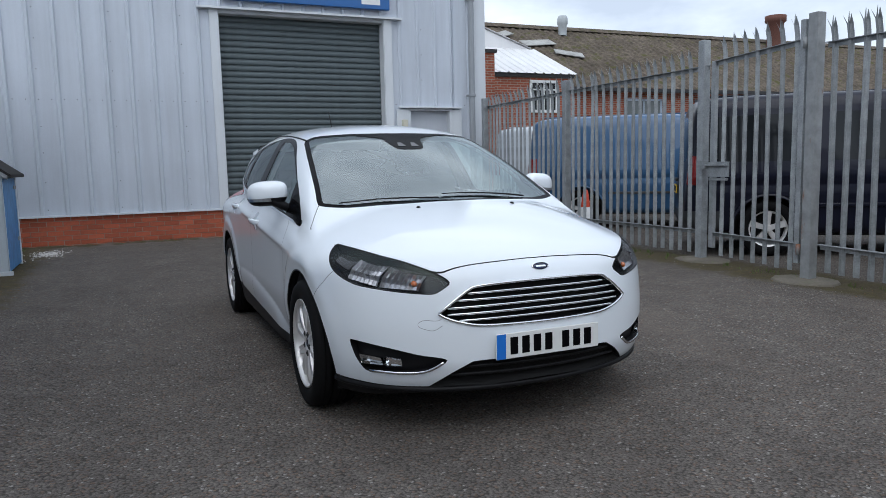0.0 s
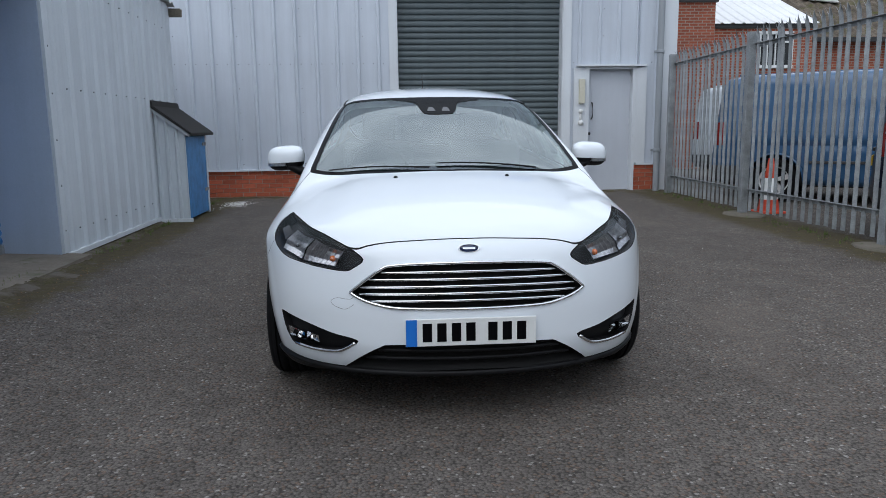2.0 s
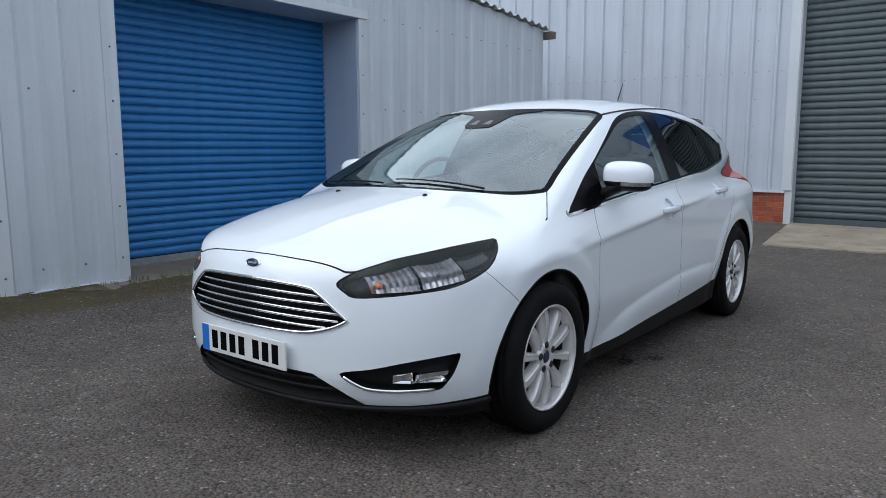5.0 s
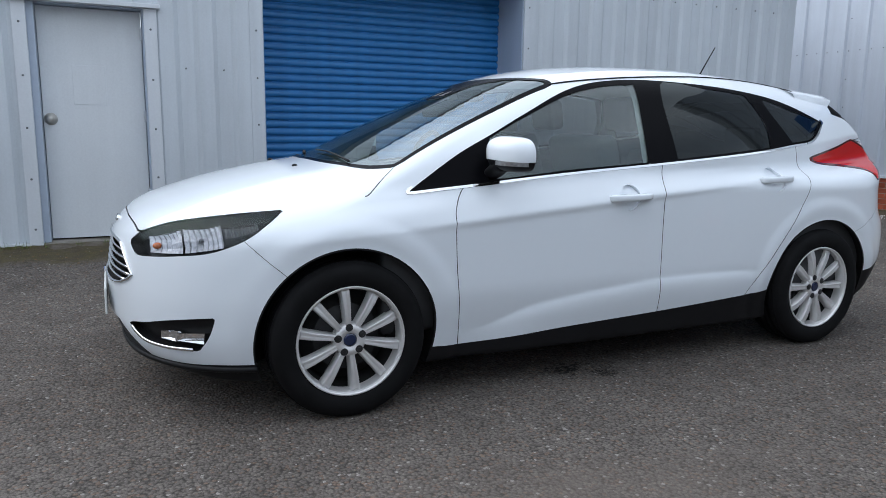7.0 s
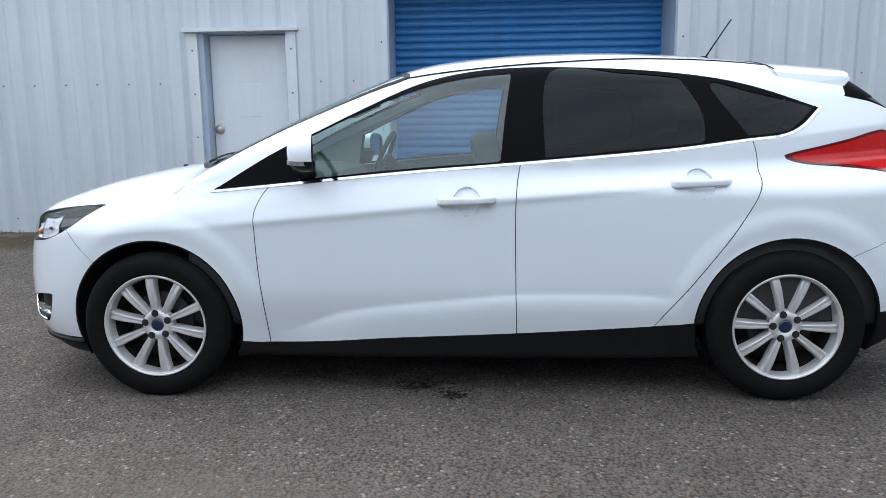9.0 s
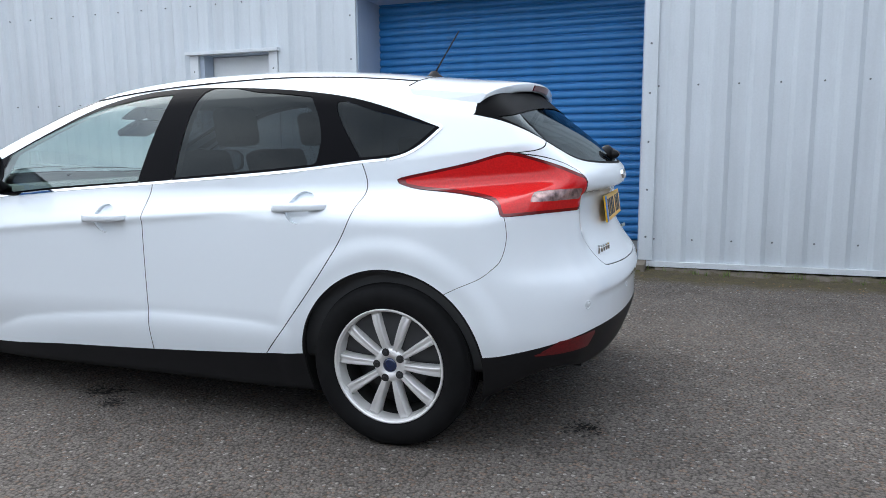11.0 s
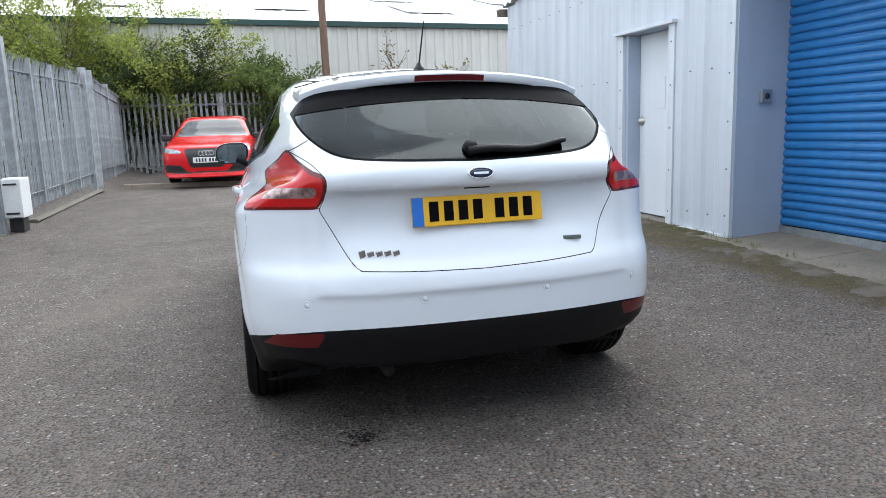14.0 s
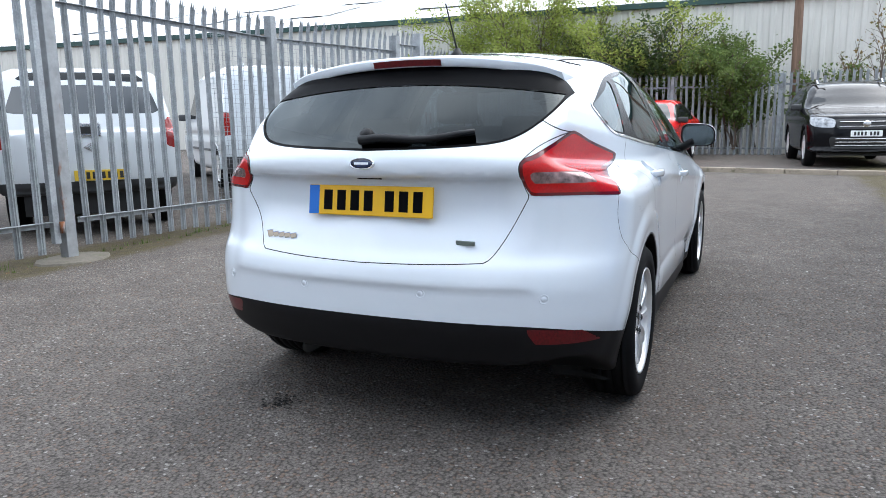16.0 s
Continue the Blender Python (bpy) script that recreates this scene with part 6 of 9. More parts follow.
strip_on("tailgate_dark_bar", [(-0.05 + 0.0167 * k, 0.950) for k in range(7)], lambda a, b: (a, on_rear(0, b) + 0.001, b), 0.0035, satin_black, tailgate, "thin black bar under the tailgate ledge")

# roof spoiler with its black underside and the high brake light
def spoiler_at(x):
    """Section of the spoiler at x: top, lip and underside as (y, z)."""
    a = abs(x)
    tip = 1.722 - 0.22 * a * a
    big = float(smoothstep(0.36, 0.62, a))
    cz = lambda q: float(roof_crown(a, q))
    top = [(1.318, cz(1.318) + 0.001), (1.42, cz(1.42) + 0.004), (1.55, cz(1.55) + 0.008), (tip - 0.02, cz(tip - 0.02) + 0.0125), (tip - 0.004, cz(tip) + 0.0105), (tip, cz(tip) + 0.005)]
    yl, zl = tip - 0.014 - 0.072 * big, cz(tip) - 0.026 - 0.068 * big
    yi = min(float(tail_y(zl)) - 0.24 * a * a - 0.03, yl - 0.03)
    return top, [(yl + 0.004, zl + 0.008), (yl, zl + 0.001), (yl - 0.008, zl)], [(yl - 0.010, zl + 0.0005), (yi, zl + 0.012)]


sp_xs = [0.642 * math.sin(k / 20 * math.pi / 2) for k in range(-20, 21)]
bm, under = bmesh.new(), bmesh.new()
rows, lows = [], []
for x in sp_xs:
    top, lip_pts, low = spoiler_at(x)
    pull = 1 - 0.055 * float(smoothstep(0.50, 0.642, abs(x)))
    rows.append([bm.verts.new((x * pull, a, b)) for a, b in top] + [bm.verts.new((x * (0.5 + 0.5 * pull), lip_pts[0][0], lip_pts[0][1]))] + [bm.verts.new((x * 1.01, a, b)) for a, b in lip_pts[1:]])
    lows.append([under.verts.new((x, a, b)) for a, b in low])
for p, q in zip(rows, rows[1:]):
    for i in range(len(p) - 1):
        bm.faces.new((p[i], p[i + 1], q[i + 1], q[i]))
for p, q in zip(lows, lows[1:]):
    under.faces.new((p[0], p[1], q[1], q[0]))
for row, x in ((rows[0], sp_xs[0]), (rows[-1], sp_xs[-1])):
    top = spoiler_at(x)[0]
    bm.faces.new(row + [bm.verts.new((x * 0.975, 1.36, top[0][1] - 0.06))])
spoiler = part("roof_spoiler", settle(bm), car_white, tailgate, "white roof spoiler")
for p in spoiler.data.polygons:
    p.use_smooth = len(p.vertices) == 4
part("spoiler_underside", settle(under), rear_frit, spoiler, "black spoiler underside")
strip_on("spoiler_joint", [(0.60 * k / 12, 1.316) for k in range(-12, 13)], lambda a, b: (a, b, float(roof_crown(abs(a), b)) + 0.0005), 0.0026, gap_black, spoiler, "thin dark joint")
bm = bmesh.new()
rows = []
for k in range(-8, 9):
    a = 0.148 * k / 8
    y = 1.722 - 0.22 * a * a
    c = float(roof_crown(abs(a), y))
    rows.append([bm.verts.new((a, y + d, c + h)) for d, h in ((-0.02, 0.002), (0.003, 0.001), (-0.006, -0.022), (-0.03, -0.024))])
for p, q in zip(rows, rows[1:]):
    for i in range(4):
        bm.faces.new((p[i], p[(i + 1) % 4], q[(i + 1) % 4], q[i]))
bm.faces.new(rows[0]), bm.faces.new(rows[-1])
part("brake_light", settle(bm), red_dark, spoiler, "dark red high brake light")
bm = bmesh.new()
tube(bm, [(0.36, 1.80, 0.245), (0.36, 1.97, 0.245)], 0.024, 14)
part("exhaust_tip", settle(bm), plain("dark_steel", (0.03, 0.03, 0.03), 0.7, 0.3), hatchback, "dull steel exhaust tip", True)

# filler flap on the driver's side, towing-eye cover, sensor windows
strip_on("fuel_flap_joint", spline(FUEL_FLAP, closed=False, steps=4), lambda a, b: (-on_side(a, b) + 0.0008, a, b), 0.0010, lamp_grey, hatchback, "thin joint of the filler flap", sides=6)
strip_on("tow_cover_joint", spline(TOW_FLAP, closed=False, steps=4), lambda a, b: (a, on_front(abs(a), b) + 0.0004, b), 0.0009, lamp_grey, front_bumper, "thin joint of the towing-eye cover", sides=6)
for x0, x1 in ((-0.070, -0.018), (0.018, 0.070)):
    bm = bmesh.new()
    ring = [(x0, -0.575), (x1, -0.575), ((x0 + x1) / 2 + 0.012, -0.515), ((x0 + x1) / 2 - 0.012, -0.515)]
    bm.faces.new([bm.verts.new((a, b, on_top(abs(a), b) + 0.002)) for a, b in ring])
    part("sensor_window", settle(bm), lamp_grey, windscreen, "grey sensor window")

# aerial, wipers
az = on_top(0.0, 1.20)
bm = bmesh.new()
lathe(bm, [(0.0, 0.030), (0.012, 0.028), (0.022, 0.012), (0.034, 0.003), (0.036, -0.006)], 20, Matrix.Translation((0, 1.20, az)) @ Matrix.Diagonal((0.75, 1.25, 1, 1)))
aerial = part("aerial", settle(bm), satin_black, hatchback, "black roof aerial", True)
bm = bmesh.new()
tube(bm, [(0, 1.205, az + 0.02), (0, 1.25, az + 0.090), (0, 1.325, az + 0.205)], 0.0044, 8, taper=0.75)
part("aerial_rod", settle(bm), satin_black, aerial, "thin aerial rod", True)


def wiper(name, pts, radius, parent):
    bm = bmesh.new()
    tube(bm, pts, radius, 8, taper=0.6, flat=1.5)
    return part(name, settle(bm), satin_black, parent, "black wiper", True)


for x0, x1, yy in ((-0.10, -0.62, 0.0), (0.46, -0.06, 0.012)):
    wiper("front_wiper", [(x0 + (x1 - x0) * k / 8, -1.262 + 0.24 * (x0 + (x1 - x0) * k / 8) ** 2 + yy + 0.045 * math.sin(math.pi * k / 8 * 0.6), on_top(abs(x0 + (x1 - x0) * k / 8), -1.262 + 0.24 * (x0 + (x1 - x0) * k / 8) ** 2 + yy + 0.045 * math.sin(math.pi * k / 8 * 0.6)) + 0.008) for k in range(9)], 0.0048, hatchback)
rw = [(0.03 - 0.42 * k / 8, 1.088 + 0.020 * (k / 8) ** 2 + 0.006 * math.sin(k)) for k in range(9)]
wiper("rear_wiper", [(a, on_rear(abs(a), b) + 0.022, b) for a, b in rw], 0.018, tailgate)
bm = bmesh.new()
lathe(bm, [(0.0, 0.032), (0.018, 0.03), (0.026, 0.02), (0.030, 0.0)], 18, Matrix.Translation((0.015, on_rear(0, 1.095), 1.098)) @ Vector((0, 0.75, 0.66)).to_track_quat("Z", "Y").to_matrix().to_4x4())
part("rear_wiper_hub", settle(bm), satin_black, tailgate, "black wiper hub", True)

# -- cabin --
def cabin_f(x, y, z):
    f = body_f(x, y, z) + 0.045
    f = smax(f, 0.30 - z, 0.02)
    return smax(smax(f, y - 1.95, 0.02), -1.18 - y, 0.02)


cv, cq = surface(cabin_f, (-0.08, -1.3, 0.2), (0.95, 2.05, 1.5), 0.035)
cv = settle_on(cabin_f, cv, 3)
CB = Shell(cv, cq)
CB.cut(lambda x, y, z: x, ["body"], "drop")
keep = [(a, b) for a, b in zip(CB.f, CB.lab) if b != "drop"]
CB.f, CB.lab = [a for a, b in keep], [b for a, b in keep]
CB.v[np.abs(CB.v[:, 0]) < 1e-5, 0] = 0.0
for poly in (GLASS_F, GLASS_R, GLASS_Q):
    CB.cut(outline("side", poly, 0.008, lambda x, y, z: (z > 0.9) & (x > 0.4)), ["body"], "hole")
CB.cut(outline("top", SCREEN, 0.0, lambda x, y, z: (z > 0.88) & (y < 0.1), mirror=True), ["body"], "hole")
CB.cut(outline("end", REAR_PANE, 0.0, lambda x, y, z: (y > 1.45) & (z > 1.0) & (z < 1.34), mirror=True), ["body"], "hole")
CB.cut(lambda x, y, z: belt_z(y) - 0.01 - z, ["body"], "lining")
for nm, labs, mt, lb in (("headlining", ["lining"], headlining, "pale roof and pillar lining"), ("cabin_tub", ["body"], trim_grey, "dark cabin trim")):
    cvv, cff = CB.patch(*labs)
    mid = np.abs(cvv[:, 0]) < 1e-5
    at = np.where(mid, np.arange(len(cvv)), len(cvv) + np.cumsum(~mid) - 1)
    pymesh(nm, np.concatenate([cvv, cvv[~mid] * (-1, 1, 1)]), [q[::-1] for q in cff] + [[int(at[i]) for i in q] for q in cff], mt, hatchback, lb, True)


def soft_block(name, x0, x1, y0, y1, z0, z1, r, material, parent, label, tilt=0.0, pivot=None):
    bm = bmesh.new()
    box(bm, x0, x1, y0, y1, z0, z1)
    bmesh.ops.bevel(bm, geom=bm.edges[:], offset=r, segments=4, affect="EDGES", profile=0.6)
    if tilt:
        bmesh.ops.rotate(bm, verts=bm.verts[:], cent=pivot, matrix=Matrix.Rotation(radians(tilt), 3, "X"))
    return part(name, bm, material, parent, label, True)


dash = bmesh.new()
prism(dash, [(-1.16, 0.60), (-1.16, 0.935), (-1.0, 0.955), (-0.80, 0.955), (-0.66, 0.925), (-0.60, 0.86), (-0.60, 0.74), (-0.70, 0.60)], "x", -0.70, 0.70)
part("dashboard", settle(dash), trim_grey, hatchback, "dark grey dashboard")
for sx in (1, -1):
    seat = soft_block("front_seat", sx * 0.37 - 0.25, sx * 0.37 + 0.25, -0.30, 0.22, 0.46, 0.62, 0.05, seat_cloth, hatchback, "dark cloth front seat")
    soft_block("seat_back", sx * 0.37 - 0.24, sx * 0.37 + 0.24, 0.14, 0.27, 0.55, 1.13, 0.05, seat_cloth, seat, "dark seat back", 14, (0, 0.2, 0.6))
    soft_block("head_rest", sx * 0.37 - 0.12, sx * 0.37 + 0.12, 0.30, 0.40, 1.14, 1.32, 0.04, seat_cloth, seat, "dark head rest", 8, (0, 0.35, 1.2))
    soft_block("rear_head_rest", sx * 0.36 - 0.12, sx * 0.36 + 0.12, 1.20, 1.29, 1.03, 1.17, 0.035, seat_cloth, hatchback, "dark rear head rest")
soft_block("rear_seat", -0.62, 0.62, 0.65, 1.15, 0.46, 0.62, 0.05, seat_cloth, hatchback, "dark cloth rear bench")
soft_block("rear_seat_back", -0.62, 0.62, 1.10, 1.22, 0.55, 1.03, 0.05, seat_cloth, hatchback, "dark rear seat back", -12, (0, 1.1, 0.6))
bm = bmesh.new()
wm = Matrix.Translation((-0.37, -0.50, 0.945)) @ Matrix.Rotation(radians(68), 4, "X")
tube(bm, [wm @ Vector((0.185 * math.cos(a), 0.185 * math.sin(a), 0)) for a in np.linspace(0, 2 * math.pi, 32, endpoint=False)], 0.014, 10, True)
for a in (0.0, math.pi, -math.pi / 2):
    tube(bm, [wm @ Vector((0.18 * math.cos(a), 0.18 * math.sin(a), 0)), wm @ Vector((0.04 * math.cos(a), 0.04 * math.sin(a), -0.02))], 0.016, 8)
lathe(bm, [(0.0, 0.0), (0.06, -0.002), (0.075, -0.02), (0.05, -0.06), (0.03, -0.25)], 20, wm)
part("steering_wheel", settle(bm), satin_black, hatchback, "black steering wheel", True)
soft_block("interior_mirror", -0.125, 0.125, -0.40, -0.365, 1.285, 1.345, 0.012, satin_black, hatchback, "black interior mirror", 15, (0, -0.38, 1.31))
soft_block("sensor_housing", -0.11, 0.11, -0.62, -0.46, 1.225, 1.262, 0.015, satin_black, hatchback, "black sensor housing behind the screen", 23, (0, -0.54, 1.245))

# ---- palisade fences ----
def pale_mesh(h, material):
    """A W-section pale with a splayed triple point."""
    xs = (-0.034, -0.021, -0.010, 0.0, 0.010, 0.021, 0.034)
    ys = (0.0, 0.004, 0.020, 0.012, 0.020, 0.004, 0.0)
    rows = [(0.0, 0.0), (h - 0.34, 0.0), (h - 0.20, 0.006), (h - 0.11, 0.022)]
    verts, faces = [], []
    for t in (0.0, 0.0035):
        base = len(verts)
        for z, lean in rows:
            verts += [(x, y + lean + t, z) for x, y in zip(xs, ys)]
        tips = len(verts)
        verts += [(-0.043, 0.062 + t, h - 0.03), (0.0, 0.038 + t, h), (0.043, 0.062 + t, h - 0.03)]
        for r in range(3):
            for i in range(6):
                a = base + r * 7 + i
                q = (a, a + 1, a + 8, a + 7)
                faces.append(q if t else q[::-1])
        top = base + 21
        for k, (i, j) in enumerate(((0, 2), (2, 4), (4, 6))):
            q = tuple(range(top + i, top + j + 1)) + (tips + k,)
            faces.append(q if t else q[::-1])
    half = len(verts) // 2
    for r in range(3):
        for i in (0, 6):
            a, b = r * 7 + i, (r + 1) * 7 + i
            faces.append((a, b, b + half, a + half))
    me = bpy.data.meshes.new("pale")
    me.from_pydata(verts, [], faces)
    me.materials.append(material)
    return me


PALE = pale_mesh(2.40, galv)
PALE_TALL = pale_mesh(2.34, galv)
PALE_GATE = pale_mesh(2.46, galv)
PALE_LOW = pale_mesh(2.13, galv)


def rail_on(thing, p, q, lift0, lift1, side, material=galv):
    """An angle-section rail between two places, on the given side of the pales."""
    a, b = Vector((*p, lift0)), Vector((*q, lift1))
    d = (b - a).normalized()
    n = Vector((-d.y, d.x, 0)).normalized() * side
    bm = bmesh.new()
    sec = ((0.0, -0.025), (0.0, 0.025), (0.045, 0.025), (0.045, 0.019), (0.006, 0.019), (0.006, -0.025))
    ends = [[bm.verts.new(e + n * s + Vector((0, 0, z))) for s, z in sec] for e in (a, b)]
    for i in range(6):
        bm.faces.new((ends[0][i], ends[0][(i + 1) % 6], ends[1][(i + 1) % 6], ends[1][i]))
    bm.faces.new(ends[0]), bm.faces.new(ends[1])
    return part("rail", settle(bm), material, thing)


def post_at(thing, x, y, h, w=0.055, deep=0.10, yaw=0.0, material=galv, lift=0.0, label=""):
    z = gz(x, y) + lift
    bm = bmesh.new()
    m = Matrix.Translation((x, y, 0)) @ Matrix.Rotation(yaw, 4, "Z")
    box(bm, -w, w, -deep / 2, deep / 2, z - 0.15, h, bevel=0.006, m=m)
    return part("post", bm, material, thing, label)


fence_rng = random.Random(8)


def pales_along(thing, p, q, low, pitch=0.153, side=1, mesh=None, start=0.09, bolts=True, rails=()):
    """Pales hung along a line, facing the yard."""
    p, q = Vector(p), Vector(q)
    d = q - p
    length = d.length
    d.normalize()
    yaw = math.atan2(d.y, d.x) + (0 if side > 0 else math.pi)
    s = start
    while s < length - 0.05:
        c = p + d * s
        ob = new("pale", mesh or PALE)
        ob.parent = thing
        f = s / length
        ob.location = (c.x, c.y, low[0] + (low[1] - low[0]) * f + fence_rng.uniform(-0.008, 0.008))
        ob.rotation_euler = (fence_rng.uniform(-0.006, 0.006), fence_rng.uniform(-0.009, 0.009), yaw + fence_rng.uniform(-0.05, 0.05))
        s += pitch + fence_rng.uniform(-0.006, 0.006)


def fence_bay(thing, p, q, mesh=None, low=(0.07, 0.07), lo_rail=0.33, hi_rail=2.22, side=1, pitch=0.153, fall=0.0):
    """One bay: two rails towards the yard and the pales behind them."""
    for z, f in ((lo_rail, 0.0), (hi_rail, fall)):
        rail_on(thing, p, q, low[0] - 0.07 + z, low[1] - 0.07 + z - f, side)
    pales_along(thing, p, q, low, pitch, side, mesh)


# the side fence runs away from the warehouse corner; its yard side is to -x (walking towards -y: right-hand side)
P_WALL, P_A, P_B, P_C = (4.51, 7.31), (4.46, 4.46), (4.53, 1.66), (4.29, 0.13)
P_D, P_E, P_F, P_G, P_H, P_I = (4.08, -2.61), (3.86, -5.20), (3.84, -5.92), (3.80, -10.60), (3.82, -11.25), (4.20, -16.90)
fence = tagged(empty("palisade_fence"), "galvanised steel palisade fence with triple-pointed pales", "fence", group="palisade fences")
for p, q in ((P_WALL, P_A), (P_A, P_B)):
    fence_bay(fence, p, q, side=-1)
for x, y in (P_WALL, P_A):
    post_at(fence, x - 0.06, y, 2.39, 0.05, 0.09)
post_at(fence, P_B[0] - 0.03, P_B[1] + 0.06, 2.53, 0.047, 0.10)
post_at(fence, P_C[0] - 0.01, P_C[1] - 0.08, 2.50, 0.052, 0.105, material=rusty, label="rust-streaked post")
fence_bay(fence, (P_C[0], P_C[1] - 0.2), P_D, PALE_TALL, (0.10, 0.08), 0.31, 2.16, side=-1, fall=0.05)
post_at(fence, P_D[0] - 0.05, P_D[1], 2.38, 0.05, 0.10)
fence_bay(fence, P_D, P_E, PALE_TALL, (0.08, 0.13), 0.31, 2.11, side=-1)
post_at(fence, P_E[0] - 0.03, P_E[1], 2.40, 0.06, 0.12)
post_at(fence, P_F[0] - 0.03, P_F[1], 2.50, 0.065, 0.13)
fence_bay(fence, P_E, P_F, PALE_TALL, (0.18, 0.20), 0.31, 2.16, side=-1)
for x, y in (P_G, P_H):
    post_at(fence, x - 0.02, y, 2.50, 0.06, 0.12)
fence_bay(fence, P_H, P_I, PALE_LOW, (0.29, 0.18), 0.30, 1.92, side=-1)
post_at(fence, P_I[0], P_I[1], 2.36, 0.05, 0.10)
post_at(fence, 4.0, -14.1, 2.42, 0.05, 0.10)
pad_dark = make_concrete("dirty_concrete", (0.15, 0.135, 0.11))
for x, y in (P_B, (4.29, 0.05), (4.46, 4.44)):
    bm = bmesh.new()
    lathe(bm, [(0.0, 0.030), (0.19, 0.028), (0.25, 0.016), (0.28, -0.04)], 11, Matrix.Translation((x - 0.05, y, gz(x, y))) @ Matrix.Diagonal((1.0, 1.35, 1, 1)))
    for v in bm.verts:
        v.co.x += 0.03 * noise.noise(v.co * 6)
        v.co.y += 0.04 * noise.noise(v.co * 5 + Vector((3, 1, 2)))
    part("concrete_pad", settle(bm), pad_dark, fence, "rough concrete footing")
# welded wire behind the pales
bm = bmesh.new()
wa, wb = Vector((4.15, -1.72, 0)), Vector((3.87, -5.15, 0))
wl_ = (wb - wa).length
for k in range(int(wl_ / 0.075)):
    c = wa + (wb - wa) * (k * 0.075 / wl_) + Vector((0.035, 0, 0))
    box(bm, c.x - 0.0015, c.x + 0.0015, c.y - 0.0015, c.y + 0.0015, 0.2, 2.15)
for k in range(38):
    z = 0.22 + k * 0.051
    tube(bm, [wa + Vector((0.04, 0, z)), wb + Vector((0.04, 0, z))], 0.0016, 4)
wm = part("wire_mesh", settle(bm), galv, fence, "fine welded wire mesh")
wm["kind"] = "stuff"
# leaf of the hinged gate, with its slide bolt
gate = tagged(empty("palisade_gate"), "closed galvanised palisade gate leaf with slide bolt", "gate")
ga, gb = (P_B[0], P_B[1] - 0.10), (P_C[0], P_C[1] + 0.04)
for z in (0.32, 2.25):
    rail_on(gate, ga, gb, z, z + 0.01, -1)
pales_along(gate, ga, gb, (0.08, 0.08), 0.190, -1, PALE_GATE, 0.16)
for (x, y), h in ((ga, 2.28), (gb, 2.46)):
    bm = bmesh.new()
    box(bm, x - 0.045, x + 0.01, y - 0.03, y + 0.03, 0.16, h, bevel=0.005)
    part("gate_stile", bm, galv, gate)
bm = boxes((4.425, 4.44, 1.24, 1.56, 0.98, 1.15), bevel=0.003)
part("lock_plate", bm, galv, gate, "galvanised lock plate")
bm = boxes((4.395, 4.43, 1.26, 1.70, 1.10, 1.125), (4.38, 4.435, 1.56, 1.64, 1.07, 1.16), bevel=0.004)
part("slide_bolt", bm, galv, gate, "steel slide bolt")
part("bolt_bracket", boxes((4.405, 4.435, 1.25, 1.52, 0.94, 0.97), bevel=0.003), galv, gate)
for z in (0.30, 2.24):
    bm = bmesh.new()
    lathe(bm, [(0.0, -0.05), (0.022, -0.05), (0.022, 0.05), (0.0, 0.05)], 10, Matrix.Translation((P_C[0] - 0.06, P_C[1] + 0.0, z)))
    part("hinge", settle(bm), rusty, gate, "rusty hinge pin", True)
# long gate beyond the white cabinet
gate2 = tagged(empty("palisade_gate"), "long closed galvanised palisade sliding gate", "gate")
g0, g1 = (P_F[0], P_F[1] - 0.12), (P_G[0], P_G[1] + 0.1)
for z in (0.30, 1.98):
    rail_on(gate2, g0, g1, 0.10 + z, 0.18 + z, -1)
pales_along(gate2, g0, g1, (0.22, 0.30), 0.155, -1, PALE_LOW)
for f in (0.0, 0.25, 0.5, 0.75, 1.0):
    x, y = g0[0] + (g1[0] - g0[0]) * f, g0[1] + (g1[1] - g0[1]) * f
    part("gate_stile", boxes((x - 0.06, x + 0.0, y - 0.035, y + 0.035, gz(x, y) + 0.1, 2.34), bevel=0.005), galv, gate2)
bm = bmesh.new()
tube(bm, [(3.70, -6.1, gz(3.7, -6.1) + 0.01), (3.66, -10.5, gz(3.66, -10.5) + 0.012)], 0.03, 6, flat=2.2)
part("gate_track", settle(bm), pad_dark, gate2, "low rusty gate track")
tagged(part("trim_edging", settle(prism(bmesh.new(), [(-0.045, -0.06), (0.045, -0.06), (0.04, 0.055), (-0.035, 0.06)], "y", -3.35, 0, Matrix.Translation((4.05, -1.85, gz(4.0, -3.5) - 0.01)) @ Matrix.Rotation(radians(-4.6), 4, "Z"))), pad_dark), "low concrete edging strip along the fence", "kerb", kind="structure")
# white cabinet on a dark stand
cab = tagged(empty("control_cabinet"), "white steel gate control cabinet on dark stand", "cabinet")
cz = gz(3.7, -5.5)
part("cabinet_body", boxes((3.56, 3.80, -5.62, -5.24, cz + 0.17, cz + 0.66), bevel=0.012), white_plastic, cab)
part("cabinet_door", boxes((3.56, 3.79, -5.245, -5.225, cz + 0.18, cz + 0.65), bevel=0.006), white_plastic, cab, "white cabinet door")
part("stand", boxes((3.60, 3.76, -5.55, -5.32, cz - 0.05, cz + 0.175), bevel=0.01), black_plastic, cab, "dark stand")
for z in (0.22, 0.58):
    part("strap", boxes((3.60, 3.75, -5.232, -5.214, cz + z, cz + z + 0.022), bevel=0.003), black_plastic, cab, "dark hinge strap")
# fence along the far end of the yard
back = tagged(empty("palisade_fence"), "weathered galvanised palisade fence before the bushes", "fence", group="palisade fences")
bx = [4.2, 1.5, -1.25, -4.0, -6.75, -9.5]
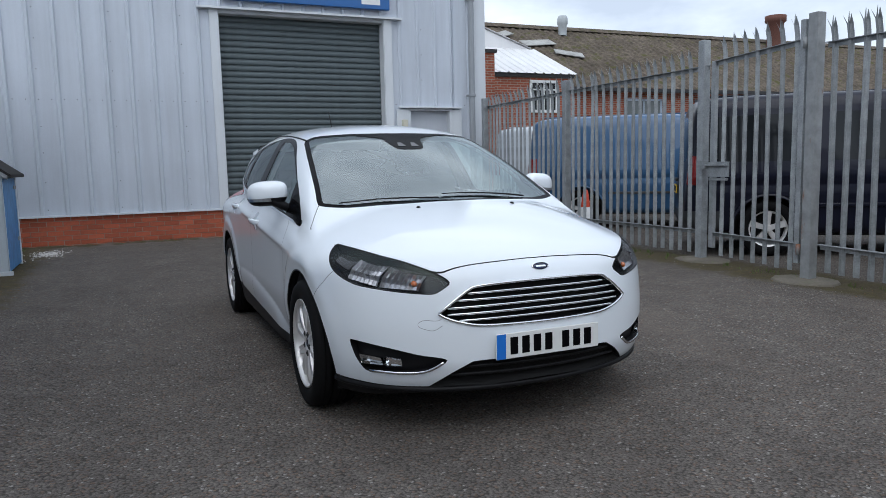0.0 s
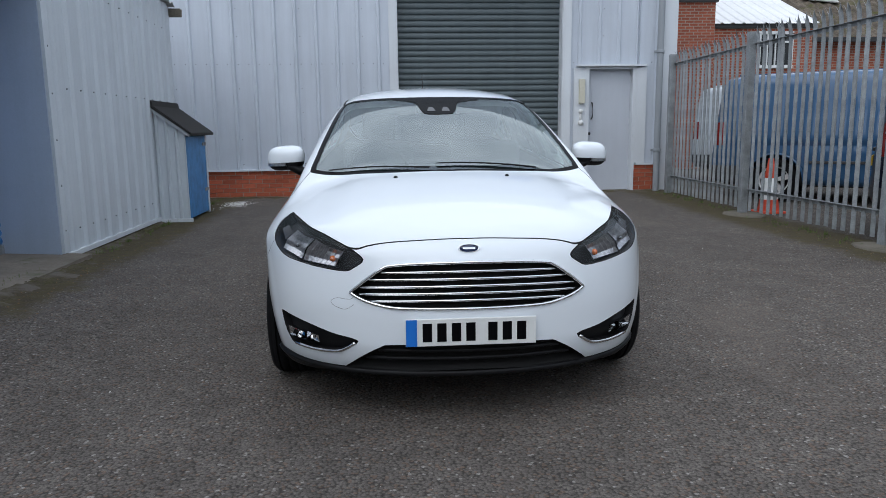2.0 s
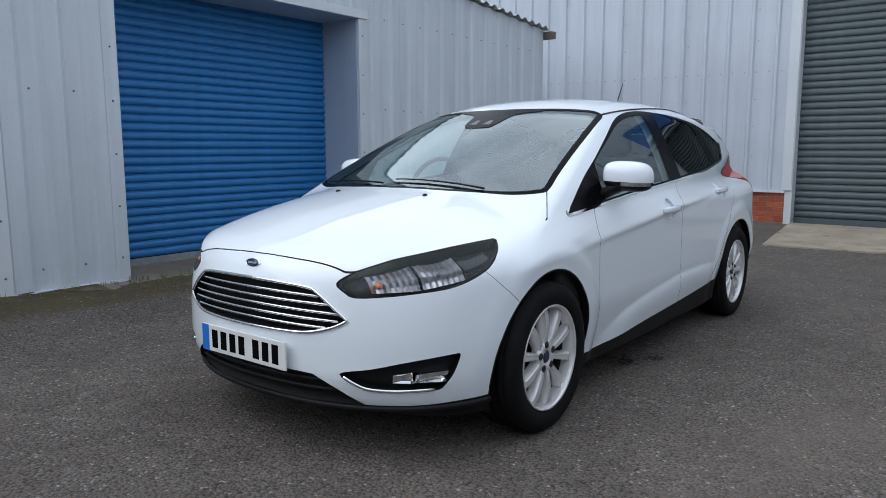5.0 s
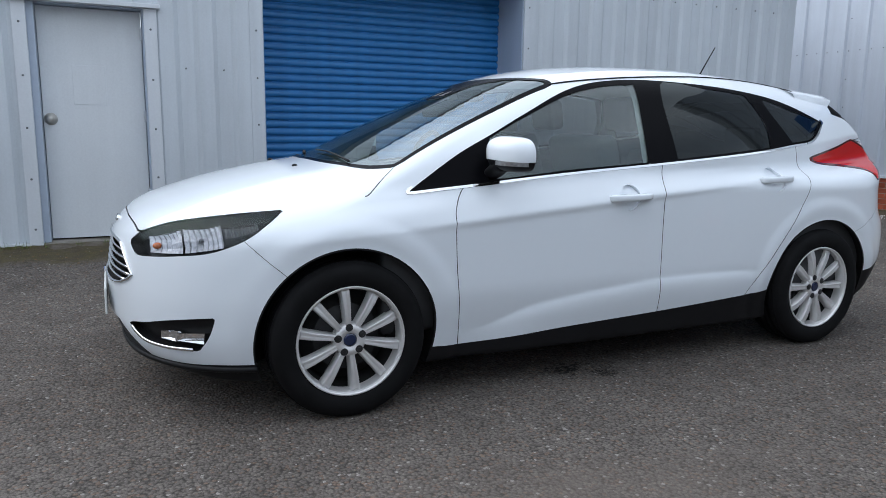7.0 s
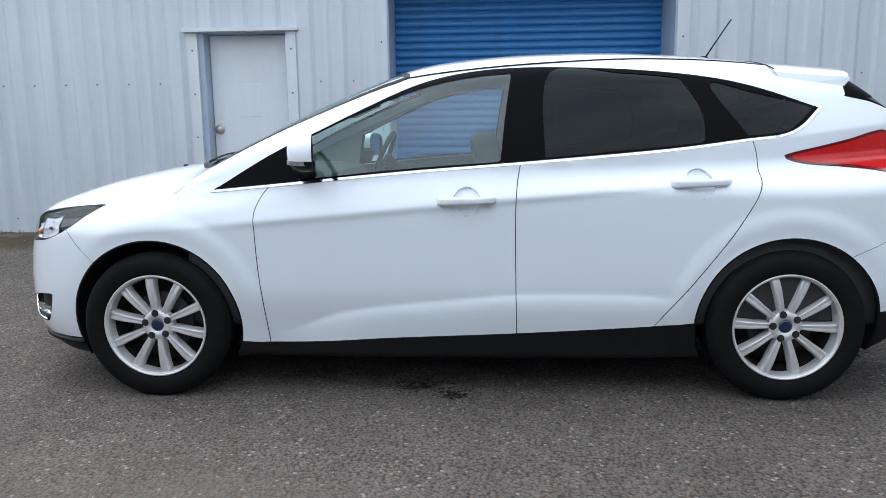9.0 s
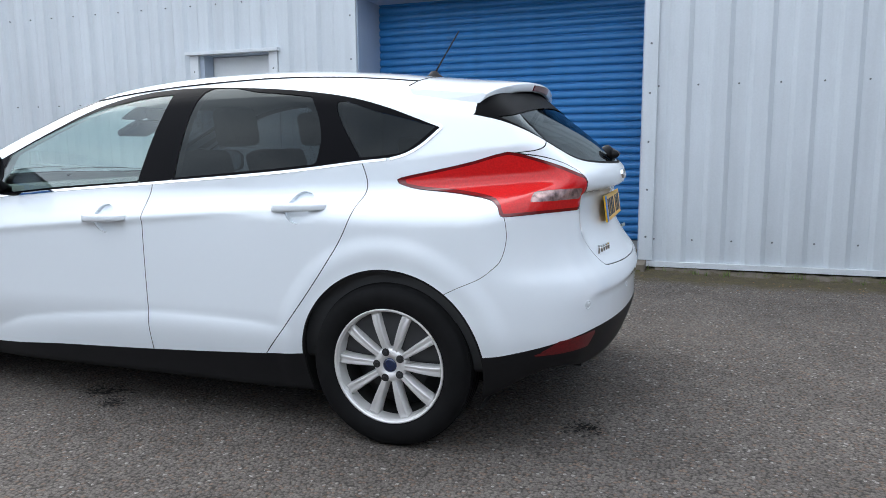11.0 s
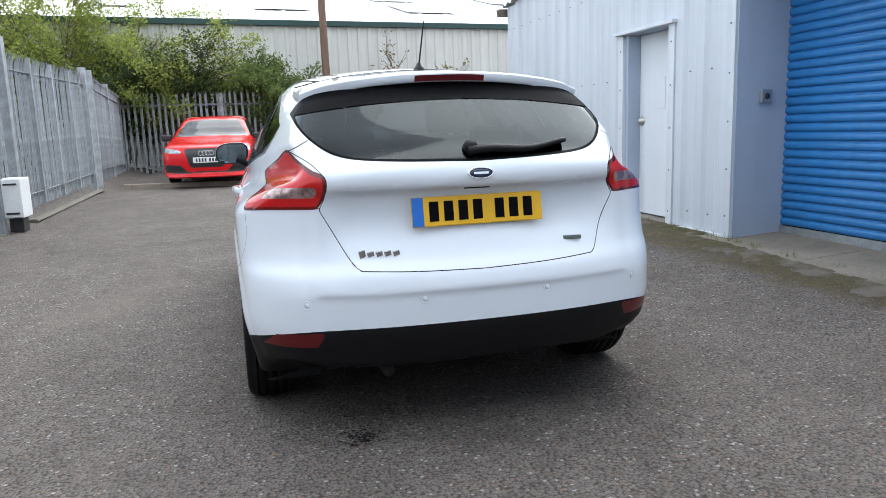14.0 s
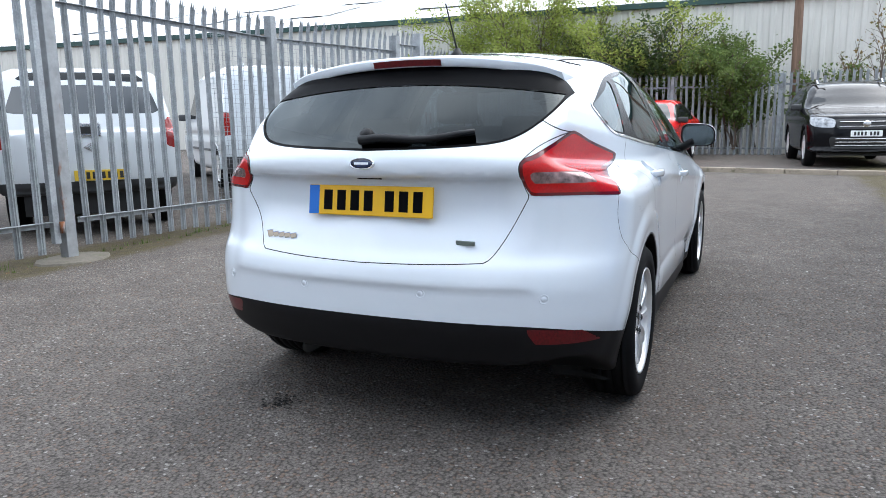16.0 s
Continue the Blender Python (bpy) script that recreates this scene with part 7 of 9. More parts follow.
for a, b in zip(bx, bx[1:]):
    fence_bay(back, (a, -16.95), (b, -16.95), PALE, (-0.02, -0.02), 0.42, 2.09, side=-1, pitch=0.158)
for x in bx[1:]:
    post_at(back, x, -17.02, 2.30, 0.05, 0.08)

# far kerb and the verge behind it
KERB = [(3.45, -11.7), (0.3, -11.05), (-3.2, -10.35), (-9.0, -9.3)]
bm = bmesh.new()
cols = [[bm.verts.new((x, y, gz(x, y) + 0.07)), bm.verts.new((x, -17.4, gz(x, -17.4) + 0.07))] for x, y in KERB]
for p, q in zip(cols, cols[1:]):
    bm.faces.new((p[0], p[1], q[1], q[0]))
verge = part("verge", settle(bm), asphalt.m)
tagged(verge, "raised strip of worn asphalt behind the kerb", "verge", kind="structure")
kerb = tagged(empty("kerb"), "worn pale concrete kerb stones", "kerb", kind="structure")
for (x0, y0), (x1, y1) in zip(KERB, KERB[1:]):
    d = Vector((x1 - x0, y1 - y0, 0))
    n = max(1, round(d.length / 0.9))
    for i in range(n):
        a = Vector((x0, y0, 0)) + d * (i / n)
        e = a + d / n
        m = Matrix.Translation((a.x, a.y, min(gz(a.x, a.y), gz(e.x, e.y)))) @ Matrix.Rotation(math.atan2(d.y, d.x), 4, "Z")
        bm = bmesh.new()
        box(bm, 0.005, d.length / n - 0.005, 0.0, 0.125, -0.1, 0.095, bevel=0.012, m=m)
        part("kerb_stone", bm, concrete_pale, kerb)
moss_strip("grass_strip", [(3.6, -12.2), (0.6, -11.6)], 0.5, "ragged mossy grass behind the kerb")

# traffic cone behind the fence
cone = tagged(empty("traffic_cone"), "faded orange traffic cone with a white sleeve", "traffic cone")
cone_red = plain("cone_orange", (0.62, 0.07, 0.025), 0.55, mott=0.15)
cm = Matrix.Translation((4.85, 4.62, 0.0))
bm = bmesh.new()
box(bm, -0.19, 0.19, -0.19, 0.19, 0.0, 0.03, bevel=0.01, m=cm)
lathe(bm, [(0.15, 0.03), (0.142, 0.045), (0.118, 0.19), (0.112, 0.19)], 20, cm)
part("cone_base", settle(bm), cone_red, cone)
part("sleeve", settle(lathe(bmesh.new(), [(0.1195, 0.19), (0.077, 0.48), (0.070, 0.48)], 20, cm)), white_plastic, cone, "grubby white reflective sleeve", True)
part("cone_tip", settle(lathe(bmesh.new(), [(0.075, 0.48), (0.035, 0.74), (0.02, 0.75), (0.0, 0.75)], 20, cm)), cone_red, cone, "", True)

# ---- other parked vehicles ----
def vehicle(name, label, category, prof, hw, lean, belt, axles, tyre_r, paint, m, cuts, step=0.06, nose=0.10, rim=None, k=0.13, half_track=None):
    """A parked vehicle from its side outline, half width and lean of the sides; nose to -y."""
    poly = spline(prof)
    ys, zs = poly[:, 0], poly[:, 1]
    y0, y1, top = ys.min(), ys.max(), zs.max()

    def f(x, y, z):
        x = np.abs(x)
        w = hw - lean * np.clip(z - belt, 0, None) - 0.03 * smoothstep(belt, 0.3, z) - 0.02 * np.exp(-((z - belt + 0.16) / 0.05) ** 2)
        bow = nose * x * x + 0.12 * x**4
        side = poly_sd(poly, np.where(y < (y0 + y1) / 2, y - bow, y + bow * 0.5), z + 0.05 * x * x * smoothstep(belt, top, z))
        g = smax(side, (x - w) * 0.95, k)
        for ay in axles:
            g = smax(g, -np.maximum(np.hypot(y - ay, z - tyre_r) - tyre_r - 0.06, hw - 0.3 - x), 0.012)
        return g

    V, Q = surface(f, (-hw - 0.1, y0 - 0.1, 0.1), (hw + 0.1, y1 + 0.1, top + 0.1), step)
    V = settle_on(f, V, 3)
    sh = Shell(V, Q)
    things = []
    for nm, field, mat, lab in cuts:
        tag = nm + str(len(things))
        sh.cut(field, ["body"], tag)
        things.append((nm, tag, mat, lab))
    thing = empty(name)
    tagged(thing, label, category)

    def skin(nm, tag, mat, lab):
        v, fc = sh.patch(tag)
        if not len(v):
            return
        g = gradient(f, v, 0.012)
        pymesh(nm, v, fc, mat, thing, lab, True, g / np.maximum(np.linalg.norm(g, axis=1), 1e-6)[:, None])
    skin("body", "body", paint, "")
    for nm, tag, mat, lab in things:
        skin(nm, tag, mat, lab)
    for ay in axles:
        for s in (1, -1):
            wm = Matrix.Translation((s * (hw - 0.14), ay, tyre_r)) @ Matrix.Rotation(radians(90 * s), 4, "Y")
            bm = lathe(bmesh.new(), [(tyre_r * 0.62, -0.10), (tyre_r * 0.90, -0.105), (tyre_r, -0.075), (tyre_r, 0.075), (tyre_r * 0.92, 0.105), (tyre_r * 0.66, 0.10), (tyre_r * 0.62, 0.06)], 28, wm)
            wheel = part("wheel", settle(bm), rubber, thing, "black tyre", True)
            # a dark disc stands for the shade behind the spokes
            part("wheel_hollow", settle(lathe(bmesh.new(), [(tyre_r * 0.58, 0.04), (tyre_r * 0.54, -0.02), (0.0, -0.02)], 28, wm)), rim_dark, wheel, "dark disc for the shade behind the spokes", True)
            bm = lathe(bmesh.new(), [(tyre_r * 0.65, 0.10), (tyre_r * 0.60, 0.085), (tyre_r * 0.57, 0.03)], 28, wm)
            for i in range(5):
                sp = wm @ Matrix.Rotation(2 * math.pi * i / 5, 4, "Z")
                prism(bm, [(0.03, -0.026), (tyre_r * 0.60, -0.040), (tyre_r * 0.60, 0.040), (0.03, 0.026)], "z", 0.035, 0.09, sp)
            lathe(bm, [(0.0, 0.10), (0.04, 0.098), (0.055, 0.085), (0.055, 0.03)], 14, wm)
            part("rim", settle(bm), rim or alloy, wheel, "silver rim")
    # dark floor closes the underside
    part("underbody", boxes((-hw + 0.25, hw - 0.25, y0 + 0.25, y1 - 0.25, 0.24, 0.5)), black_plastic, thing, "dark underside")
    thing.matrix_world = m
    return thing


def side_cut(pts, sign):
    return outline("side", pts, gate=lambda x, y, z: x * sign > 0.35)


def end_cut(pts, front, mirror=False, lim=0.0):
    return outline("end", pts, mirror=mirror, gate=(lambda x, y, z: y < -lim) if front else (lambda x, y, z: y > lim))


def flip(pts):
    return [(-a, b) for a, b in pts]


def plate_bars(thing, x, y, z, front, dark=black_plastic, face=None, width=0.52, tilt=0.0):
    """A number plate whose characters are plain bars."""
    s = -1 if front else 1
    pm = Matrix.Translation((x, y, z)) @ Matrix.Rotation(radians(tilt * s), 4, "X")
    bm = bmesh.new()
    box(bm, -width / 2, width / 2, -0.008, 0.008, -0.055, 0.055, bevel=0.003, m=pm)
    plate = part("number_plate", bm, face, thing, "white number plate" if front else "yellow number plate")
    for i in range(7):
        cx = -0.19 + i * 0.058 + (0.03 if i > 3 else 0)
        bm = bmesh.new()
        box(bm, cx - 0.017, cx + 0.017, s * 0.008, s * 0.011, -0.035, 0.035, m=pm)
        part("plate_bar", bm, dark, plate, "dark bar")
    return plate


def mirror_on(thing, x, y, z, s, mat):
    bm = bmesh.new()
    box(bm, x + s * 0.13 - 0.105, x + s * 0.13 + 0.105, y - 0.05, y + 0.045, z - 0.062, z + 0.062)
    bmesh.ops.bevel(bm, geom=bm.edges[:], offset=0.034, segments=3, affect="EDGES", profile=0.6)
    box(bm, min(x, x + s * 0.1), max(x, x + s * 0.1), y - 0.02, y + 0.02, z - 0.07, z - 0.035, bevel=0.008)
    part("wing_mirror", settle(bm), mat, thing, "", True)


plate_yellow = plain("plate_yellow", (0.66, 0.44, 0.03), 0.45)
plate_white = plain("plate_white", (0.74, 0.75, 0.74), 0.45)
dark_glass = Mat("dark_glass", (0.010, 0.012, 0.014), 0.06, spec=0.3).m
grey_glass = Mat("grey_glass", (0.055, 0.062, 0.068), 0.10, spec=0.7).m
lamp_red = Mat("red_lamp", (0.24, 0.010, 0.009), 0.12, coat=0.6).m
lamp_clear = Mat("clear_lamp", (0.26, 0.27, 0.28), 0.12, 0.4, coat=0.6).mottle(16, 0.6).m
bumper_grey = plain("bumper_plastic", (0.045, 0.047, 0.05), 0.6)
chrome_dull = plain("dull_chrome", (0.6, 0.6, 0.6), 0.2, 1.0, mott=0.0)
VAN = [(-2.32, 0.30), (-2.44, 0.45), (-2.43, 0.72), (-2.30, 0.97), (-1.78, 1.13), (-1.35, 1.44), (-1.0, 1.74), (-0.65, 1.90), (0.0, 1.955), (1.5, 1.96), (2.15, 1.93), (2.32, 1.84), (2.38, 1.5), (2.44, 0.98), (2.47, 0.5), (2.40, 0.32), (2.3, 0.28), (0, 0.26)]
CABW = [(-1.62, 1.16), (-1.62, 1.16), (-1.02, 1.66), (-0.52, 1.70), (-0.50, 1.70), (-0.46, 1.14), (-0.46, 1.14)]
MIDW = [(-0.34, 1.14), (-0.34, 1.14), (-0.36, 1.70), (-0.36, 1.70), (0.78, 1.70), (0.78, 1.70), (0.82, 1.14), (0.82, 1.14)]
REARW = [(0.95, 1.14), (0.95, 1.14), (0.92, 1.70), (0.92, 1.70), (2.05, 1.68), (2.10, 1.66), (2.16, 1.14), (2.16, 1.14)]
HEADING = radians(52)


def van(name, label, colour, place, windows, rear_glass, heading=HEADING):
    paint = make_carpaint(name + "_paint", colour)
    if max(colour) < 0.05:
        paint.node_tree.nodes["Principled BSDF"].inputs["Coat Weight"].default_value = 0.3
    band = [(-0.9, 0.44), (-0.9, 0.44), (0.9, 0.44), (0.9, 0.44), (0.96, 0.2), (0.96, 0.2), (-0.96, 0.2), (-0.96, 0.2)]
    cuts = [("windscreen", end_cut([(0, 1.76), (0.62, 1.72), (0.70, 1.66), (0.80, 1.22), (0.76, 1.17), (0, 1.16)], True, True, 0.75), dark_glass, "dark windscreen"),
            ("rear_bumper", end_cut([(-1, 0.55), (-1, 0.55), (1, 0.55), (1, 0.55), (1, 0.1), (1, 0.1), (-1, 0.1), (-1, 0.1)], False, False, 1.95), bumper_grey, "dark plastic bumper"),
            ("front_bumper", end_cut([(-1, 0.5), (-1, 0.5), (1, 0.5), (1, 0.5), (1, 0.1), (1, 0.1), (-1, 0.1), (-1, 0.1)], True, False, 2.0), bumper_grey, "dark plastic bumper")]
    for s in (1, -1):
        cuts.append(("side_window", side_cut(CABW, s), dark_glass, "dark cab window"))
        lamp = [(0.80, 0.88), (0.80, 0.88), (0.98, 0.86), (0.98, 0.86), (0.98, 1.22), (0.98, 1.22), (0.85, 1.22), (0.85, 1.22)]
        cuts.append(("tail_lamp", end_cut(lamp if s > 0 else flip(lamp), False, False, 2.15), lamp_red, "red tail lamp"))
        head = [(0.52, 0.74), (0.52, 0.74), (0.90, 0.80), (0.95, 1.0), (0.60, 0.94)]
        cuts.append(("headlamp", end_cut(head if s > 0 else flip(head), True, False, 1.8), lamp_clear, "clear headlamp"))
        if windows:
            for w in (MIDW, REARW):
                cuts.append(("side_window", side_cut(w, s), dark_glass, "dark tinted side window"))
        # shut lines of the sliding door and panel crease
        for pts in ([(-0.42, 0.38), (-0.42, 0.38), (-0.42, 1.78), (-0.42, 1.78), (-0.405, 1.78), (-0.405, 1.78), (-0.405, 0.38), (-0.405, 0.38)],
                    [(0.86, 0.42), (0.86, 0.42), (0.86, 1.78), (0.86, 1.78), (0.875, 1.78), (0.875, 1.78), (0.875, 0.42), (0.875, 0.42)]):
            cuts.append(("shut_line", side_cut(pts, s), black_plastic, "dark shut line"))
    if rear_glass:
        cuts.append(("rear_window", end_cut([(0, 1.72), (0.60, 1.70), (0.68, 1.62), (0.72, 1.20), (0.66, 1.15), (0, 1.14)], False, True, 2.0), dark_glass, "dark rear window"))
    v = vehicle(name, label, "van", VAN, 0.955, 0.13, 1.02, (-1.55, 1.45), 0.335, paint, Matrix(), cuts)
    plate_bars(v, 0.0, 2.468, 0.80, False, face=plate_yellow)
    bm = boxes((-0.20, 0.20, 2.43, 2.475, 0.90, 0.94), bevel=0.008)
    part("tailgate_handle", bm, black_plastic, v, "black tailgate handle")
    for s in (1, -1):
        mirror_on(v, s * 0.90, -1.32, 1.18, s, bumper_grey)
        part("rubbing_strip", boxes((s * 0.945 - 0.012, s * 0.945 + 0.012, -1.05, 0.98, 0.60, 0.64), bevel=0.006), paint if windows else bumper_grey, v, "narrow rubbing strip")
        part("door_handle", boxes((s * 0.93 - 0.02, s * 0.93 + 0.025, -0.68, -0.52, 0.98, 1.02), bevel=0.008), paint, v)
        bm = bmesh.new()
        lathe(bm, [(0.395, 0.0), (0.42, 0.0), (0.425, -0.02), (0.40, -0.03)], 24, Matrix.Translation((s * 0.945, 1.45, 0.335)) @ Matrix.Rotation(radians(90 * s), 4, "Y"), 0.0 + (math.pi / 2 if s > 0 else -math.pi / 2), math.pi + (math.pi / 2 if s > 0 else -math.pi / 2))
        part("arch_lip", settle(bm), paint, v, "", True)
    part("roof_rib", boxes((-0.55, -0.53, -0.4, 2.1, 1.93, 1.958), bevel=0.004), paint, v)
    part("roof_rib", boxes((0.53, 0.55, -0.4, 2.1, 1.93, 1.958), bevel=0.004), paint, v)
    v.matrix_world = Matrix.Translation((*place, gz(*place) + 0.0)) @ Matrix.Rotation(heading, 4, "Z")
    return v


def by_rear(x, y, reach=2.45, heading=HEADING):
    """Centre of a vehicle from the middle of its tail."""
    return (x + reach * math.sin(heading), y - reach * math.cos(heading))


van("panel_van", "glossy mid-blue panel van behind the fence", (0.032, 0.092, 0.19), (7.20, 5.55), False, True)
van("minibus", "dark navy minibus with tinted windows behind the fence", (0.008, 0.009, 0.020), (7.05, 1.35), True, True)
white_van = van("panel_van", "white panel van with windowless tailgate behind the fence", (0.56, 0.60, 0.63), by_rear(5.6, -4.9), False, False)
for x, y, h in ((7.9, -12.4, HEADING), (7.6, -15.6, HEADING + 0.05), (6.4, 10.6, HEADING)):
    c = by_rear(x, y)
    copy_thing(white_van, Matrix.Translation((*c, gz(*c))) @ Matrix.Rotation(h, 4, "Z"))

# pickup with a hard canopy
PICKUP = [(-2.45, 0.50), (-2.58, 0.62), (-2.55, 0.95), (-2.40, 1.06), (-1.40, 1.16), (-0.85, 1.60), (-0.55, 1.71), (0.2, 1.76), (1.2, 1.80), (2.0, 1.79), (2.22, 1.70), (2.42, 1.24), (2.47, 1.12), (2.55, 1.08), (2.56, 0.62), (2.50, 0.50), (2.40, 0.46), (0, 0.42)]
pk_paint = make_carpaint("pickup_white", (0.60, 0.63, 0.65))
cuts = [("canopy_window", end_cut([(0, 1.60), (0.60, 1.58), (0.66, 1.54), (0.73, 1.33), (0.71, 1.30), (0, 1.295)], False, True, 1.9), grey_glass, "smoked canopy window"),
        ("canopy_strip", end_cut([(0, 1.735), (0.50, 1.725), (0.56, 1.70), (0.58, 1.64), (0, 1.655)], False, True, 1.5), dark_glass, "dark strip window"),
        ("windscreen", end_cut([(0, 1.66), (0.6, 1.62), (0.74, 1.22), (0, 1.2)], True, True, 0.5), dark_glass, "dark windscreen"),
        ("rear_bumper", end_cut([(-1, 0.60), (-1, 0.60), (1, 0.60), (1, 0.60), (1, 0.2), (1, 0.2), (-1, 0.2), (-1, 0.2)], False, False, 2.3), bumper_grey, "dark bumper")]
for s in (1, -1):
    lamp = [(0.76, 0.95), (0.76, 0.95), (0.95, 0.90), (0.95, 0.90), (0.95, 1.24), (0.95, 1.24), (0.80, 1.25), (0.77, 1.12)]
    cuts.append(("tail_lamp", end_cut(lamp if s > 0 else flip(lamp), False, False, 2.2), lamp_red, "red tail lamp"))
    cuts.append(("side_window", side_cut([(-1.2, 1.18), (-1.2, 1.18), (-0.75, 1.56), (-0.3, 1.62), (0.5, 1.64), (0.6, 1.18), (0.6, 1.18)], s), dark_glass, "dark side window"))
    cuts.append(("side_window", side_cut([(0.85, 1.2), (0.85, 1.2), (0.8, 1.64), (1.8, 1.62), (2.1, 1.2), (2.1, 1.2)], s), dark_glass, "dark canopy side window"))
pk = vehicle("pickup_truck", "white pickup truck with smoked-glass canopy behind the fence", "pickup truck", PICKUP, 0.90, 0.22, 1.08, (-1.55, 1.40), 0.37, pk_paint, Matrix(), cuts, k=0.10)
plate_bars(pk, -0.10, 2.575, 0.66, False, face=plate_yellow)
part("tailgate_handle", boxes((-0.13, 0.13, 2.515, 2.575, 1.06, 1.20), bevel=0.012), chrome_dull, pk, "chrome tailgate handle surround")
part("handle_recess", boxes((-0.085, 0.085, 2.57, 2.58, 1.09, 1.165), bevel=0.004), black_plastic, pk, "dark handle recess")
part("tailgate_mark", settle(lathe(bmesh.new(), [(0.0, 0.006), (0.05, 0.004), (0.055, 0.0)], 3, Matrix.Translation((0.0, 2.566, 0.95)) @ Matrix.Rotation(radians(-90), 4, "X"))), chrome_dull, pk, "small metal mark")
part("canopy_latch", boxes((-0.09, 0.09, 2.36, 2.40, 1.22, 1.26), bevel=0.008), black_plastic, pk, "black canopy latch")
for s in (1, -1):
    mirror_on(pk, s * 0.86, -1.0, 1.22, s, pk_paint)
pk_c = by_rear(5.15, -0.95, 2.56)
pk.matrix_world = Matrix.Translation((*pk_c, gz(*pk_c))) @ Matrix.Rotation(HEADING, 4, "Z")

# red saloon and dark four-by-fours, noses to the yard
SALOON = [(-2.25, 0.13), (-2.36, 0.26), (-2.37, 0.55), (-2.30, 0.70), (-2.12, 0.80), (-1.2, 0.97), (-0.75, 1.18), (-0.30, 1.37), (0.3, 1.43), (0.9, 1.39), (1.6, 1.12), (2.2, 1.03), (2.34, 0.9), (2.36, 0.5), (2.25, 0.25), (0, 0.2)]
SUV = [(-2.25, 0.28), (-2.38, 0.42), (-2.39, 0.70), (-2.32, 0.93), (-2.10, 1.03), (-1.25, 1.16), (-0.8, 1.42), (-0.40, 1.63), (0.2, 1.72), (1.5, 1.70), (2.0, 1.45), (2.28, 1.05), (2.36, 0.6), (2.25, 0.3), (0, 0.25)]


def nose_car(name, label, prof, hw, lean, belt, axles, r, paint, glass_pts, grille, lamp, lower, where, yaw, slats=0):
    cuts = [("windscreen", end_cut(glass_pts, True, True, 0.25), dark_glass, "sky-reflecting windscreen"),
            ("grille", end_cut(grille, True, True, 1.9), lamp_dark, "black grille"),
            ("lower_intake", end_cut(lower, True, True, 1.9), lamp_dark, "black lower intake")]
    for s in (1, -1):
        cuts.append(("headlamp", end_cut(lamp if s > 0 else flip(lamp), True, False, 1.7), lamp_clear, "clear headlamp"))
        zb = belt
        cuts.append(("side_window", side_cut([(-0.95, zb + 0.06), (-0.95, zb + 0.06), (-0.3, prof[7][1] - 0.10), (0.4, prof[8][1] - 0.10), (1.0, prof[8][1] - 0.16), (1.35, zb + 0.12), (1.35, zb + 0.12)], s), dark_glass, "dark side windows"))
    c = vehicle(name, label, "car", prof, hw, lean, belt, axles, r, paint, Matrix(), cuts, k=0.15, nose=0.22)
    plate_z = grille[-1][1] + 0.05
    for s in (1, -1):
        mirror_on(c, s * (hw - 0.06), -0.78, belt + 0.10, s, black_plastic)
    gz0, gz1 = grille[-1][1], grille[0][1]
    for i in range(slats):
        z = gz0 + (gz1 - gz0) * (i + 0.6) / (slats + 0.2)
        w = grille[1][0] * 0.95
        bm = bmesh.new()
        tube(bm, [(x, -2.39 + 0.26 * x * x + (0.02 if z > 0.6 else 0.0), z) for x in np.linspace(-w, w, 11)], 0.012, 6)
        part("grille_bar", settle(bm), chrome_dull, c, "bright grille bar", True)
    c.matrix_world = Matrix.Translation((*where, gz(*where) + 0.075)) @ Matrix.Rotation(radians(180) + yaw, 4, "Z")
    return c, plate_z


red_paint = Mat("red_paint", (0.52, 0.010, 0.012), 0.14, spec=0.35).m
red, pz = nose_car("saloon_car", "bright red saloon car parked nose-out before the fence", SALOON, 0.91, 0.42, 0.86, (-1.45, 1.36), 0.32, red_paint,
                   [(0, 1.34), (0.46, 1.32), (0.58, 1.27), (0.74, 1.00), (0.66, 0.97), (0, 0.985)],
                   [(0, 0.735), (0.38, 0.73), (0.43, 0.70), (0.33, 0.38), (0.28, 0.35), (0, 0.35)],
                   [(0.48, 0.625), (0.48, 0.625), (0.82, 0.66), (0.87, 0.72), (0.82, 0.75), (0.54, 0.70)],
                   [(0, 0.275), (0.40, 0.275), (0.40, 0.275), (0.52, 0.40), (0.52, 0.40), (0.84, 0.42), (0.84, 0.42), (0.82, 0.27), (0.5, 0.235), (0, 0.24)], (1.55, -13.15), radians(-3), 0)
plate_bars(red, 0.0, -2.40, 0.50, True, face=plate_white)
for k in range(4):
    bm = bmesh.new()
    pts = [(-0.105 + k * 0.07 + 0.045 * math.cos(a), -2.385, 0.635 + 0.045 * math.sin(a)) for a in np.linspace(0, 2 * math.pi, 17)[:-1]]
    tube(bm, pts, 0.006, 5, closed=True)
    part("ring", settle(bm), chrome_dull, red, "bright ring", True)
black_paint = Mat("black_paint", (0.005, 0.005, 0.006), 0.10, spec=0.18).m
